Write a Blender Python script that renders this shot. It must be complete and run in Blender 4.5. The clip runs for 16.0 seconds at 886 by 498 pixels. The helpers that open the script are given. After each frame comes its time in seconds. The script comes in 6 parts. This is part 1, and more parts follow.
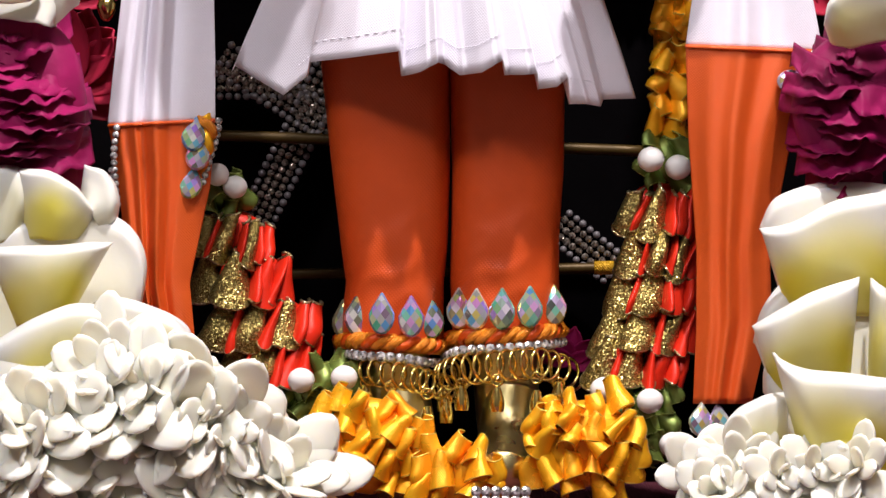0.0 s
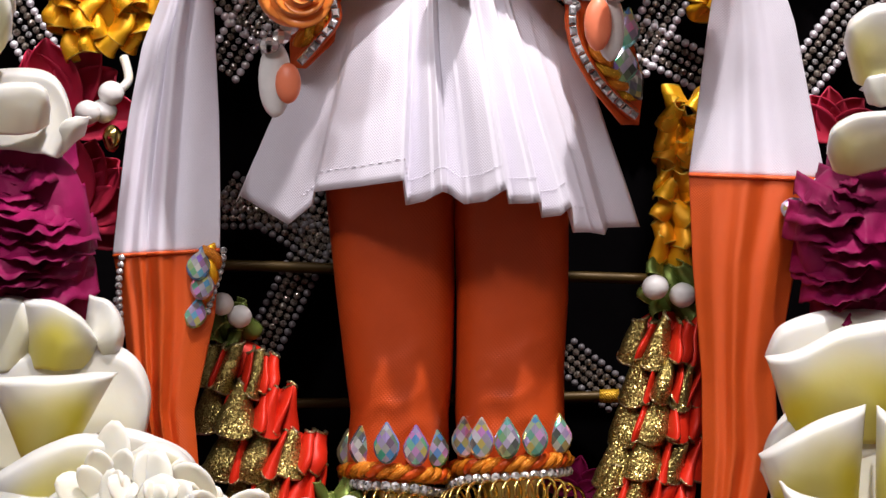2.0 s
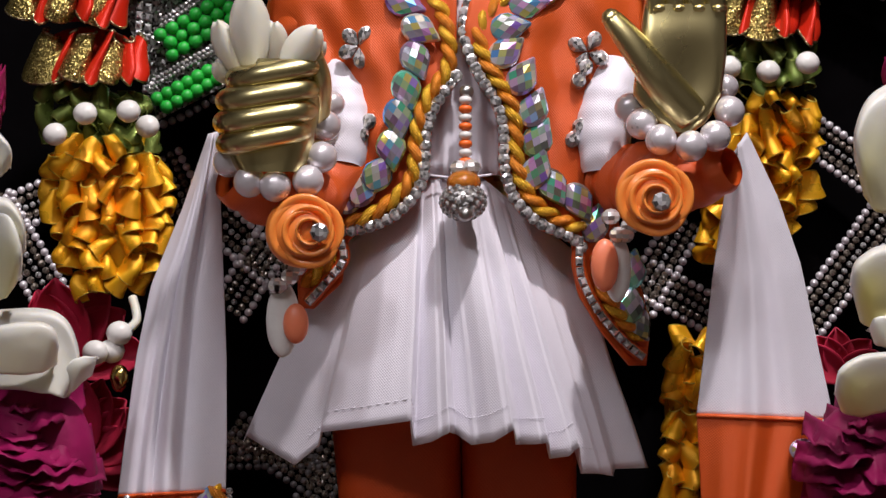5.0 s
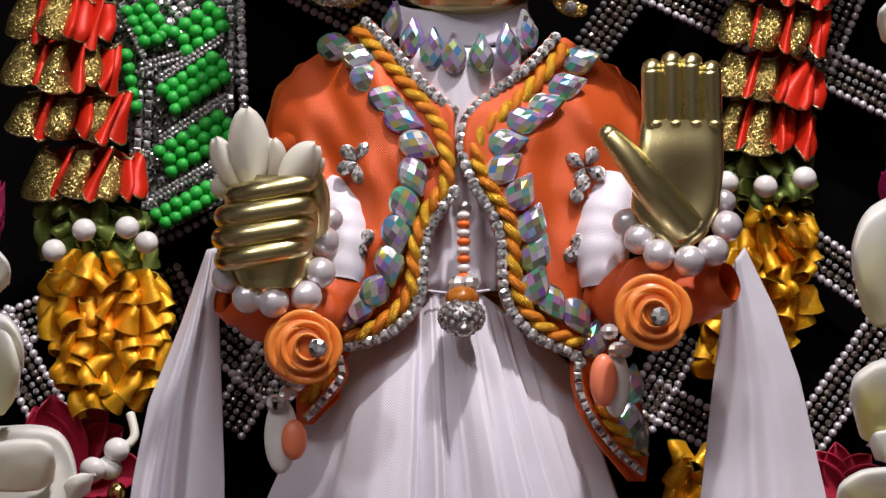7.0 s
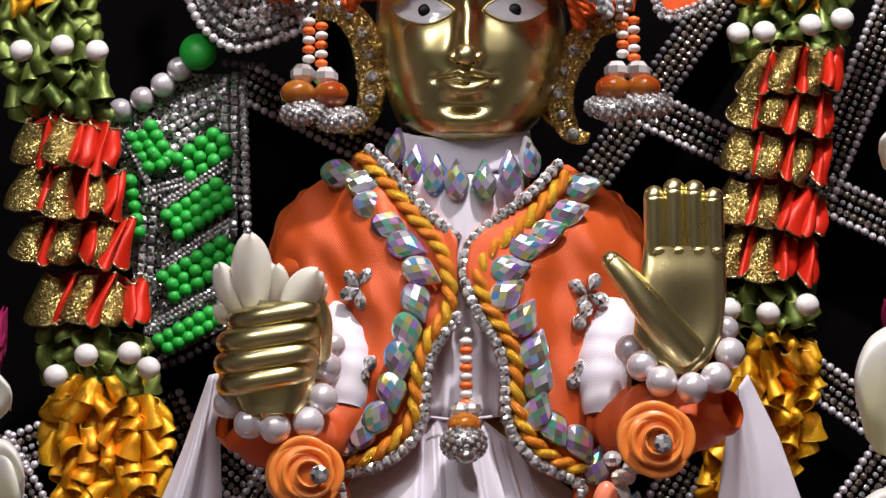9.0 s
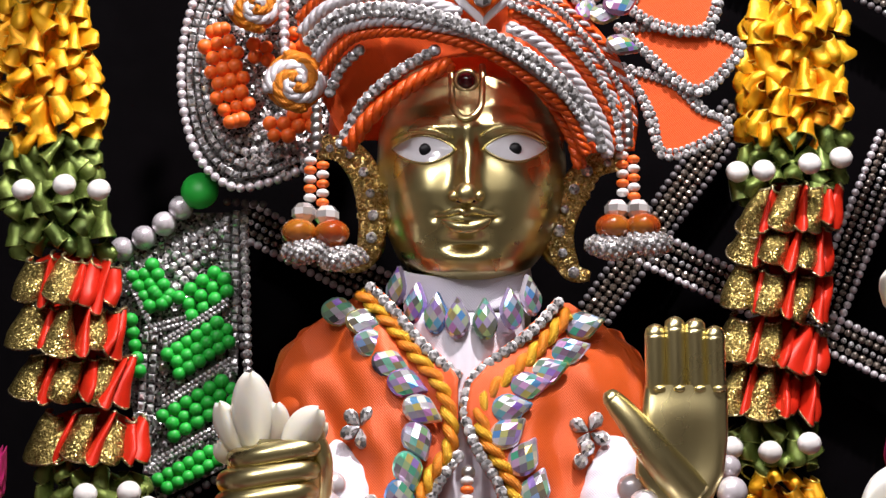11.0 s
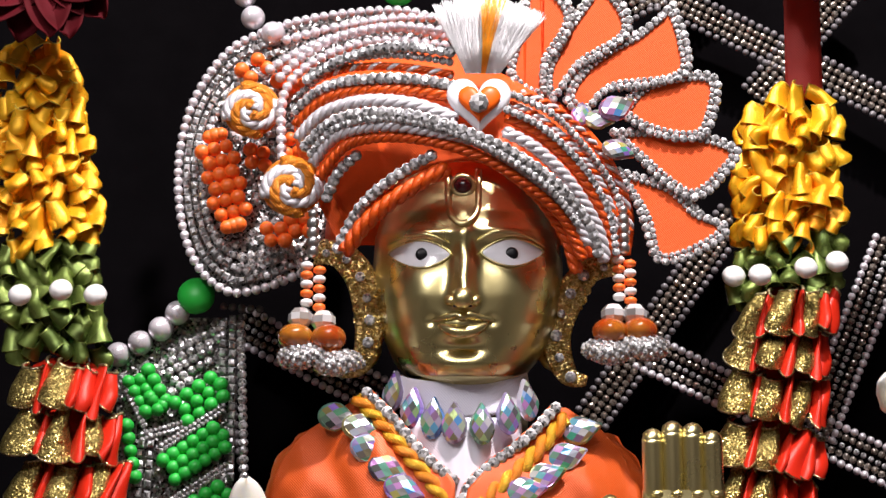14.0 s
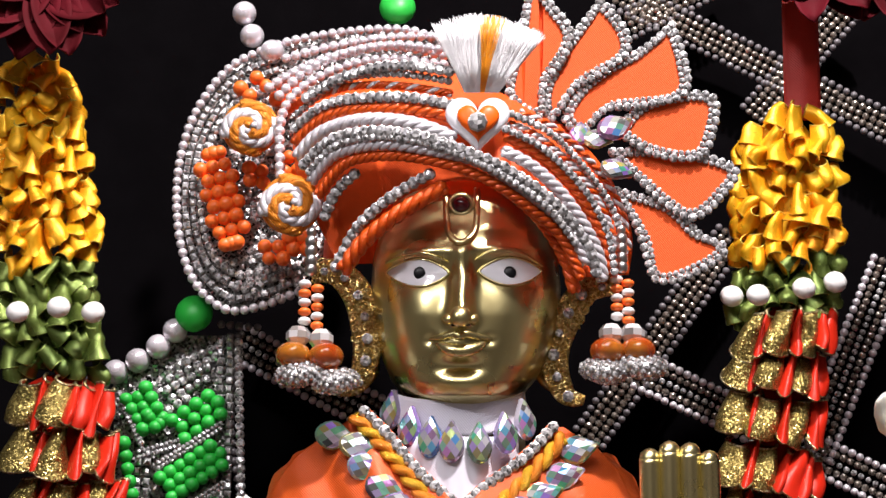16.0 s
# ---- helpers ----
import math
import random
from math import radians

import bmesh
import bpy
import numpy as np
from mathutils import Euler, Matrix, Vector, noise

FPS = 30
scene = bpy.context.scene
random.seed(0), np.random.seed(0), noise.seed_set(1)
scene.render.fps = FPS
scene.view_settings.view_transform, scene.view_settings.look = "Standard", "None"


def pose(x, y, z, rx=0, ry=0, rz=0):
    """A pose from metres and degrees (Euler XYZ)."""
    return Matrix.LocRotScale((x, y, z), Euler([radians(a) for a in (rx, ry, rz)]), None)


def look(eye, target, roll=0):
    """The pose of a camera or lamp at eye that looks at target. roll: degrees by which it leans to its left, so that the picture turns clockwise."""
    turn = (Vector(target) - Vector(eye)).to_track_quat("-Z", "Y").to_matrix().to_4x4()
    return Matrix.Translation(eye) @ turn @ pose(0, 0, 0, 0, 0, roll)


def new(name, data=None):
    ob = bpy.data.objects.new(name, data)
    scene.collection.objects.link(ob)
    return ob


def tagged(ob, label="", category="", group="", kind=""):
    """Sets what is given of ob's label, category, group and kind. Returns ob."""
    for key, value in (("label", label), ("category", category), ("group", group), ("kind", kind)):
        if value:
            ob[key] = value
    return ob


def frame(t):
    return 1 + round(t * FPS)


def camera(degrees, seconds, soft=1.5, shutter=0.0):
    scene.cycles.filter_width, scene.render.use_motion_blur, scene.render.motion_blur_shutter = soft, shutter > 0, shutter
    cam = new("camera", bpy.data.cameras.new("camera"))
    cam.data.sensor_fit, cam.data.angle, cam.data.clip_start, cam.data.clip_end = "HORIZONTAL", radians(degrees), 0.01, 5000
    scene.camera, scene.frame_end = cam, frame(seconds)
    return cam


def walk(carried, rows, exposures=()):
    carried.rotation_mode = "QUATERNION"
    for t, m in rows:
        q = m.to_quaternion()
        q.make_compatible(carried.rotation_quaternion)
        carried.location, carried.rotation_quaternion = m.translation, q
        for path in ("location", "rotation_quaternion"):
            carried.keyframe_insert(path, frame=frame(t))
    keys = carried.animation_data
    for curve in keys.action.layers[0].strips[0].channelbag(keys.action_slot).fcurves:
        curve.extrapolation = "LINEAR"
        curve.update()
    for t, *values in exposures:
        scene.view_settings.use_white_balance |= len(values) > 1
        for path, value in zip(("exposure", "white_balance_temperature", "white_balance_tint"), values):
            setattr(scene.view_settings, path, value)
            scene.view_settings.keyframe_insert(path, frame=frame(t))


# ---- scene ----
# ---- camera: it stands on one spot and tilts up; EYE is that spot, in metres ----
DIST = 780.0  # millimetres from the eye to the upright plane in which the figure stands
HIGH = 200.0  # millimetres of the eye above the altar
EYE = Vector((0, -DIST / 1000, HIGH / 1000))
cam = camera(22.73, 16.0, soft=1.45)
# seconds, turn to the left, tilt upwards, lean
ROWS = [
    (0.0, -0.207, -6.591, -0.155),
    (0.5, -0.309, -5.946, -0.159),
    (1.0, -0.313, -5.165, -0.055),
    (1.5, -0.253, -4.444, -0.016),
    (2.0, -0.105, -3.246, 0.058),
    (2.5, -0.052, -2.119, 0.046),
    (3.0, -0.044, -1.199, 0.083),
    (3.5, -0.004, -0.481, 0.067),
    (4.0, 0.055, 0.411, 0.088),
    (4.5, 0.119, 1.557, 0.05),
    (5.0, 0.084, 2.996, -0.01),
    (7.5, 0.05, 6.624, 0.145),
    (8.0, 0.094, 7.452, 0.039),
    (8.5, 0.153, 8.369, 0.031),
    (9.0, 0.1, 9.273, -0.03),
    (9.5, 0.104, 10.128, -0.014),
    (10.0, 0.128, 11.017, 0.035),
    (12.5, 0.116, 14.664, -0.061),
    (13.0, 0.083, 14.805, -0.028),
    (13.5, 0.066, 15.147, 0.046),
    (14.0, 0.062, 15.588, 0.105),
    (14.5, 0.043, 15.956, 0.054),
    (15.0, 0.037, 16.275, -0.067),
    (15.5, 0.042, 16.214, -0.138),
    (16.0, -0.051, 16.077, -0.115),
]
walk(cam, [(t, pose(EYE.x, EYE.y, EYE.z, 90 + tilt, lean, turn)) for t, turn, tilt, lean in ROWS],
     exposures=[(0, 0.05), (1.5, -0.1), (3.5, -0.65), (5.0, -0.93), (7.5, -0.92), (10, -0.57), (12.5, -0.3), (16, -0.3)])

# ---- world and light: two shrine spots and an added fill in a dim room ----
world = bpy.data.worlds.new("world")
scene.world = world
world.use_nodes = True
world.node_tree.nodes["Background"].inputs[0].default_value = (0.9, 0.85, 0.8, 1)
world.node_tree.nodes["Background"].inputs[1].default_value = 0.02


def lamp(name, eye, target, watts, size, colour):
    data = bpy.data.lights.new(name, "AREA")
    data.energy, data.size, data.color, data.shape = watts, size, colour, "DISK"
    ob = new(name, data)
    ob.matrix_world = look(eye, target)
    return ob


lamp("shrine_spot", (0.16, -0.42, 1.15), (0, 0, 0.2), 18.5, 0.045, (1.0, 0.92, 0.93))
lamp("shrine_spot", (-0.55, -0.95, 1.1), (0, 0, 0.28), 6.5, 0.14, (0.98, 0.93, 0.97))
# added fill, no real lamp: brightens the walls that the brass reflects
lamp("added_fill", (0.0, -1.55, 1.74), (0, -1.5, 0), 26, 1.1, (1.0, 0.93, 0.96))


# ---- helpers of this scene: plans are in millimetres, x right, y away from the eye, z up ----
def P(x, z, y=0.0):
    """Place on the sight line through (x, z) of the upright plane, y millimetres behind it."""
    k = 1 + y / DIST
    return Vector((x * k / 1000, y / 1000, (HIGH + (z - HIGH) * k) / 1000))


def thing(name, label, category, base=(0, 0, 0), group=""):
    ob = new(name)
    ob.empty_display_size = 0.01
    ob.location = P(base[0], base[1], base[2])
    return tagged(ob, label, category, group)


def home(ob):
    at = Vector((0, 0, 0))
    while ob is not None:
        at += ob.location
        ob = ob.parent
    return at


def mesh_of(name, bm, mats, flat=False, off=None):
    if off is not None:
        for v in bm.verts:
            v.co = P(v.co.x, v.co.z, v.co.y) - off
    me = bpy.data.meshes.new(name)
    bm.to_mesh(me)
    bm.free()
    for m in mats if isinstance(mats, (list, tuple)) else [mats]:
        me.materials.append(m)
    if not flat:
        me.polygons.foreach_set("use_smooth", [True] * len(me.polygons))
    return me


def part(name, bm, mats, parent, label="", flat=False):
    ob = new(name, mesh_of(name, bm, mats, flat, home(parent)))
    ob.parent = parent
    return tagged(ob, label)


def solo(name, bm, mats, label, category, base=(0, 0, 0), group="", kind="", flat=False):
    """A thing that is one mesh."""
    at = P(*base)
    ob = new(name, mesh_of(name, bm, mats, flat, at))
    ob.location = at
    return tagged(ob, label, category, group, kind)


def piece(name, me, parent, at, turn=None, size=1.0):
    """A part that shares its mesh (made at its true size in metres) with others; at is a world place."""
    ob = new(name, me)
    ob.parent = parent
    m = (turn or Matrix.Identity(3)).to_4x4()
    s = size if isinstance(size, (tuple, list)) else (size,) * 3
    ob.matrix_local = Matrix.Translation(at - home(parent)) @ m @ Matrix.Diagonal((*s, 1))
    return ob


def spline(pts, n=24):
    """A smooth line through plan points (x, z, y)."""
    pts = [Vector((p[0], p[2] if len(p) > 2 else 0, p[1])) for p in pts]
    out = []
    for i in range(len(pts) - 1):
        a, b, c, d = pts[max(i - 1, 0)], pts[i], pts[i + 1], pts[min(i + 2, len(pts) - 1)]
        for j in range(n):
            t = j / n
            out.append(0.5 * (2 * b + (c - a) * t + (2 * a - 5 * b + 4 * c - d) * t * t + (3 * b - a - 3 * c + d) * t ** 3))
    out.append(pts[-1])
    return out


def even(line, step):
    """Points at even steps along a line, with their directions."""
    out, need, run = [], 0.0, 0.0
    for a, b in zip(line, line[1:]):
        d = (b - a).length
        while d > 1e-9 and need <= run + d:
            out.append((a.lerp(b, (need - run) / d), (b - a).normalized()))
            need += step
        run += d
    return out


def tube(bm, line, radius, segs=8, flat=1.0, closed=False, mat=0, face=Vector((0, -1, 0))):
    """A round or flattened tube along a line of plan vectors; radius may be a function of 0..1."""
    rings, n = [], len(line)
    for i, p in enumerate(line):
        t = (line[min(i + 1, n - 1)] - line[max(i - 1, 0)])
        if closed:
            t = line[(i + 1) % n] - line[i - 1]
        t = t.normalized() if t.length > 1e-9 else Vector((0, 0, 1))
        s = t.cross(face)
        s = s.normalized() if s.length > 1e-6 else Vector((1, 0, 0))
        f = s.cross(t)
        r = radius(i / max(n - 1, 1)) if callable(radius) else radius
        rings.append([bm.verts.new(p + s * (r * math.cos(2 * math.pi * k / segs)) + f * (r * flat * math.sin(2 * math.pi * k / segs)))
                      for k in range(segs)])
    for i in range(n if closed else n - 1):
        a, b = rings[i], rings[(i + 1) % n]
        for k in range(segs):
            bm.faces.new((a[k], a[(k + 1) % segs], b[(k + 1) % segs], b[k])).material_index = mat
    if not closed:
        for ring in (rings[0][::-1], rings[-1]):
            bm.faces.new(ring).material_index = mat


def grid(bm, fn, nu, nv, mat=0, wrap=False):
    """A sheet fn(u, v), u and v in 0..1, that gives plan vectors."""
    rows = [[bm.verts.new(fn(i / (nu if wrap else nu - 1), j / (nv - 1))) for i in range(nu)] for j in range(nv)]
    for j in range(nv - 1):
        for i in range(nu if wrap else nu - 1):
            k = (i + 1) % nu
            bm.faces.new((rows[j][i], rows[j][k], rows[j + 1][k], rows[j + 1][i])).material_index = mat
    return rows


def thicken(bm, depth):
    bmesh.ops.recalc_face_normals(bm, faces=bm.faces)
    bmesh.ops.solidify(bm, geom=bm.faces[:], thickness=depth)


def ball(bm, at, r, sub=2, squash=(1, 1, 1), mat=0):
    made = bmesh.ops.create_icosphere(bm, subdivisions=sub, radius=r)["verts"]
    for v in made:
        v.co = Vector((v.co.x * squash[0], v.co.y * squash[1], v.co.z * squash[2])) + at
    for f in {f for v in made for f in v.link_faces}:
        f.material_index = mat


def facing(direction, tilt=Vector((0, -1, 0))):
    """Turn for a piece: its x runs along the direction, its z looks along tilt."""
    z = tilt.normalized()
    x = (direction - z * direction.dot(z))
    x = x.normalized() if x.length > 1e-6 else Vector((1, 0, 0))
    return Matrix((x, z.cross(x), z)).transposed()


def lerp_table(table, x):
    """Values between the rows (x, a, b, ...) of a table."""
    if x <= table[0][0]:
        return table[0][1:]
    for p, q in zip(table, table[1:]):
        if x <= q[0]:
            t = (x - p[0]) / (q[0] - p[0])
            return tuple(a + (b - a) * t for a, b in zip(p[1:], q[1:]))
    return table[-1][1:]


def smooth(a, b, x):
    t = min(max((x - a) / (b - a), 0), 1)
    return t * t * (3 - 2 * t)


def bump(x, z, cx, cz, sx, sz):
    return math.exp(-((x - cx) / sx) ** 2 - ((z - cz) / sz) ** 2)


# ---- materials ----
def material(name, colour, rough=0.5, metal=0.0, vary=0.12, scale=300, relief=0.0, weave=0.0, second=None, tint=None,
             sheen=0.0, under=0.0, coat=0.0, spec=0.5, pieces=0.0, through_light=0.0, ior=1.5, fine=0.0):
    """A surface with two scales of variation; weave: cloth threads; second: a colour for stains or patches; pieces: how far single pieces differ."""
    m = bpy.data.materials.new(name)
    m.use_nodes = True
    nt = m.node_tree
    b = nt.nodes["Principled BSDF"]
    b.inputs["Roughness"].default_value, b.inputs["Metallic"].default_value = rough, metal
    b.inputs["Specular IOR Level"].default_value, b.inputs["IOR"].default_value = spec, ior
    b.inputs["Sheen Weight"].default_value, b.inputs["Coat Weight"].default_value = sheen, coat
    b.inputs["Subsurface Weight"].default_value = under
    b.inputs["Subsurface Radius"].default_value = (1.0, 0.8, 0.55)
    b.inputs["Subsurface Scale"].default_value = 0.005
    b.inputs["Transmission Weight"].default_value = through_light
    geo = nt.nodes.new("ShaderNodeNewGeometry")

    def noise_tex(s, detail):
        n = nt.nodes.new("ShaderNodeTexNoise")
        n.inputs["Scale"].default_value, n.inputs["Detail"].default_value = s, detail
        nt.links.new(geo.outputs["Position"], n.inputs["Vector"])
        return n.outputs["Fac"]

    def mix(fac, a, c):
        n = nt.nodes.new("ShaderNodeMix")
        n.data_type = "RGBA"
        for i, v in ((0, fac), (6, a), (7, c)):
            if isinstance(v, (int, float)):
                n.inputs[i].default_value = v
            elif isinstance(v, tuple):
                n.inputs[i].default_value = (*v, 1)
            else:
                nt.links.new(v, n.inputs[i])
        return n.outputs[2]

    def sums(op, a, c):
        n = nt.nodes.new("ShaderNodeMath")
        n.operation = op
        for i, v in enumerate((a, c)):
            if isinstance(v, (int, float)):
                n.inputs[i].default_value = v
            else:
                nt.links.new(v, n.inputs[i])
        return n.outputs[0]

    dark = tuple(c * (1 - vary) for c in colour)
    light = tuple(min(c * (1 + vary), 1) for c in colour)
    base = mix(noise_tex(scale, 4), dark, light)
    if second:
        big = nt.nodes.new("ShaderNodeMapRange")
        nt.links.new(noise_tex(scale * 0.22, 3), big.inputs[0])
        big.inputs[1].default_value, big.inputs[2].default_value = 0.42, 0.68
        base = mix(big.outputs[0], base, second)
    if pieces:
        info = nt.nodes.new("ShaderNodeObjectInfo")
        base = mix(sums("MULTIPLY", info.outputs["Random"], pieces), base, tint or tuple(c * 0.35 for c in colour))
    nt.links.new(base, b.inputs["Base Color"])
    r = nt.nodes.new("ShaderNodeMapRange")
    nt.links.new(noise_tex(scale * 0.6, 5), r.inputs[0])
    r.inputs[3].default_value, r.inputs[4].default_value = rough * 0.75, min(rough * 1.3, 1)
    nt.links.new(r.outputs[0], b.inputs["Roughness"])
    if relief or weave:
        height = None
        if weave:
            waves = []
            for turn in (0.7, -0.87):
                rot = nt.nodes.new("ShaderNodeVectorRotate")
                rot.rotation_type = "Y_AXIS"
                rot.inputs["Angle"].default_value = turn
                nt.links.new(geo.outputs["Position"], rot.inputs["Vector"])
                w = nt.nodes.new("ShaderNodeTexWave")
                w.inputs["Scale"].default_value = fine or 420
                w.inputs["Distortion"].default_value, w.inputs["Detail"].default_value = 1.2, 1.0
                w.inputs["Detail Scale"].default_value = 0.2
                nt.links.new(rot.outputs[0], w.inputs["Vector"])
                waves.append(w.outputs["Fac"])
            height = sums("MULTIPLY", sums("MULTIPLY", waves[0], waves[1]), weave)
        if relief:
            low = sums("MULTIPLY", noise_tex(scale * 1.5, 5), relief)
            height = low if height is None else sums("ADD", height, low)
        bp = nt.nodes.new("ShaderNodeBump")
        bp.inputs["Strength"].default_value, bp.inputs["Distance"].default_value = 1.0, 0.001
        nt.links.new(height, bp.inputs["Height"])
        nt.links.new(bp.outputs[0], b.inputs["Normal"])
    return m


def crystal(name, colours, metal=0.85, rough=0.08, by_face=True):
    """Foiled glass: every facet takes one of several tints; glints and dark reflections are painted among them."""
    m = bpy.data.materials.new(name)
    m.use_nodes = True
    nt = m.node_tree
    b = nt.nodes["Principled BSDF"]
    b.inputs["Metallic"].default_value, b.inputs["Roughness"].default_value = metal, rough
    b.inputs["Coat Weight"].default_value, b.inputs["Coat Roughness"].default_value = 0.6, 0.03
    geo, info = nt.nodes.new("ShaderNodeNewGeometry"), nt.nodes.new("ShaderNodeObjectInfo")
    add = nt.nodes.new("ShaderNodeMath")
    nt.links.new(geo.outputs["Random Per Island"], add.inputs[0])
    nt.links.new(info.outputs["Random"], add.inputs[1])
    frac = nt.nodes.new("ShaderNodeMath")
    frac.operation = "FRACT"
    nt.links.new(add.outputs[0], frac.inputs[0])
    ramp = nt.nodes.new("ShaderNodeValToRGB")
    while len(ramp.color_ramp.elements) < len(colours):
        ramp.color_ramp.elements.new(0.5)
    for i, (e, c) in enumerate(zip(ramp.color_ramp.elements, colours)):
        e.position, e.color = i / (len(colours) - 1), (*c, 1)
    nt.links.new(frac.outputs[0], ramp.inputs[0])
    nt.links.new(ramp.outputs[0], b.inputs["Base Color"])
    return m


def glittering(name, bright, dark, cell, rough=0.3, metal=0.9):
    """Metal-thread cloth: tiny flat grains, each with its own tilt; sparkle is painted as light and dark grains."""
    m = material(name, bright, rough, metal, 0.1, 300)
    nt = m.node_tree
    b = nt.nodes["Principled BSDF"]
    geo, cells = nt.nodes.new("ShaderNodeNewGeometry"), nt.nodes.new("ShaderNodeTexVoronoi")
    cells.inputs["Scale"].default_value = 1 / cell
    nt.links.new(geo.outputs["Position"], cells.inputs["Vector"])
    ramp = nt.nodes.new("ShaderNodeValToRGB")
    for e, (at, c) in zip(ramp.color_ramp.elements, ((0.25, dark), (0.8, bright))):
        e.position, e.color = at, (*c, 1)
    nt.links.new(cells.outputs["Color"], ramp.inputs[0])
    nt.links.new(ramp.outputs[0], b.inputs["Base Color"])
    centre, spread, tilt, unit = [nt.nodes.new("ShaderNodeVectorMath") for _ in range(4)]
    centre.operation, spread.operation, tilt.operation, unit.operation = "SUBTRACT", "SCALE", "ADD", "NORMALIZE"
    nt.links.new(cells.outputs["Color"], centre.inputs[0])
    centre.inputs[1].default_value = (0.5, 0.5, 0.5)
    nt.links.new(centre.outputs[0], spread.inputs[0])
    spread.inputs["Scale"].default_value = 1.0
    nt.links.new(spread.outputs[0], tilt.inputs[0])
    nt.links.new(geo.outputs["Normal"], tilt.inputs[1])
    nt.links.new(tilt.outputs[0], unit.inputs[0])
    nt.links.new(unit.outputs[0], b.inputs["Normal"])
    return m


BRAID_YELLOW = material("yellow_silk_cord", (0.90, 0.46, 0.03), 0.25, 0.5, 0.3, 900, relief=0.4, weave=0.3, fine=420)
BRASS = material("polished_brass", (0.74, 0.65, 0.33), 0.28, 1.0, 0.08, 60, relief=0.05, second=(0.64, 0.55, 0.25))
GILT = material("gilt_wire", (0.78, 0.62, 0.20), 0.16, 1.0, 0.1, 200)
FILIGREE = glittering("gilt_filigree", (0.95, 0.76, 0.36), (0.42, 0.27, 0.07), 0.0008, 0.3, 1.0)
SILVER = material("silver_setting", (0.5, 0.49, 0.48), 0.35, 1.0, 0.2, 900, pieces=0.4)
ENAMEL = material("white_enamel", (0.82, 0.82, 0.86), 0.12, 0, 0.03, 200, coat=0.5)
PUPIL_AND_NOSTRIL = material("black_enamel_and_nostril_shade", (0.006, 0.006, 0.008), 0.35, 0, 0.1, 200, spec=0.25)
GARNET = material("garnet_glass", (0.10, 0.004, 0.012), 0.06, 0, 0.2, 200, coat=1)
WHITE_SATIN = material("white_satin", (0.82, 0.795, 0.88), 0.36, 0.05, 0.04, 120, relief=0.05, weave=0.11, fine=450, sheen=0.1)
ORANGE_SATIN = material("orange_satin", (0.70, 0.105, 0.015), 0.36, 0.15, 0.08, 120, relief=0.06, weave=0.13, fine=470)
LEG_CLOTH = material("orange_stretch_cloth", (0.60, 0.075, 0.011), 0.36, 0.12, 0.08, 120, relief=0.05, weave=0.08, fine=330)
FELT = material("orange_felt", (0.80, 0.10, 0.012), 0.5, 0, 0.1, 500, relief=0.1, weave=0.12, fine=480, spec=0.25)
YELLOW_SATIN = material("golden_yellow_satin", (1.0, 0.50, 0.016), 0.27, 0.45, 0.1, 150, relief=0.05, weave=0.08, fine=520, second=(0.92, 0.36, 0.01))
YELLOW_EDGE = material("bright_yellow_thread", (1.0, 0.66, 0.10), 0.24, 0.55, 0.15, 900, relief=0.3)
GREEN_SATIN = material("moss_green_satin", (0.20, 0.27, 0.06), 0.25, 0.6, 0.15, 150, weave=0.08, fine=520, second=(0.07, 0.11, 0.02))
GREEN_EDGE = material("pale_green_thread", (0.36, 0.44, 0.12), 0.26, 0.6, 0.15, 900, relief=0.3)
RED_SATIN = material("red_satin", (0.58, 0.022, 0.008), 0.3, 0.1, 0.12, 150, weave=0.05, fine=500, spec=0.2)
LAME = glittering("gold_lame", (0.62, 0.50, 0.17), (0.13, 0.09, 0.02), 0.00034)
LAME_EDGE = glittering("gold_edge_thread", (0.90, 0.78, 0.5), (0.25, 0.18, 0.06), 0.0007)
PEARL = material("pearl", (0.84, 0.80, 0.84), 0.28, 0.4, 0.05, 150, coat=1.0, pieces=0.35, tint=(0.52, 0.48, 0.52))
# the pearl again, with the shade behind the figure put into its colour
SHADED_PEARL = material("shaded_pearl", (0.16, 0.148, 0.155), 0.3, 0, 0.1, 200, coat=0.5, pieces=0.5, tint=(0.14, 0.13, 0.135))
SMOKE = crystal("smoked_glass", [(0.24, 0.19, 0.15), (0.09, 0.075, 0.06), (0.45, 0.4, 0.35), (0.17, 0.13, 0.1)], 0.6, 0.2)
BERRY = material("white_wooden_bead", (0.80, 0.79, 0.76), 0.35, 0, 0.04, 200, coat=0.3)
GREEN_BEAD = material("green_bead", (0.02, 0.48, 0.05), 0.45, 0, 0.06, 200, pieces=0.25, tint=(0.03, 0.38, 0.05))
ORANGE_BEAD = material("orange_bead", (0.95, 0.17, 0.02), 0.42, 0, 0.06, 200, pieces=0.2, tint=(0.85, 0.12, 0.02))
WHITE_BEAD = material("white_seed_bead", (0.82, 0.80, 0.78), 0.25, 0, 0.04, 200, coat=0.4)
AMBER_GLASS = material("amber_glass", (0.95, 0.28, 0.03), 0.05, 0, 0.3, 350, through_light=0.6, coat=1.0, second=(0.75, 0.10, 0.01))
ORANGE_ENAMEL = material("orange_enamel", (0.84, 0.125, 0.008), 0.38, 0, 0.05, 200, spec=0.2)
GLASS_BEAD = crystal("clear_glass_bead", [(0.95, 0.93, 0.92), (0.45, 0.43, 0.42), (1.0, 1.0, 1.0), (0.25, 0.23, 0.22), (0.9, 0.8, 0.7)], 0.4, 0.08)
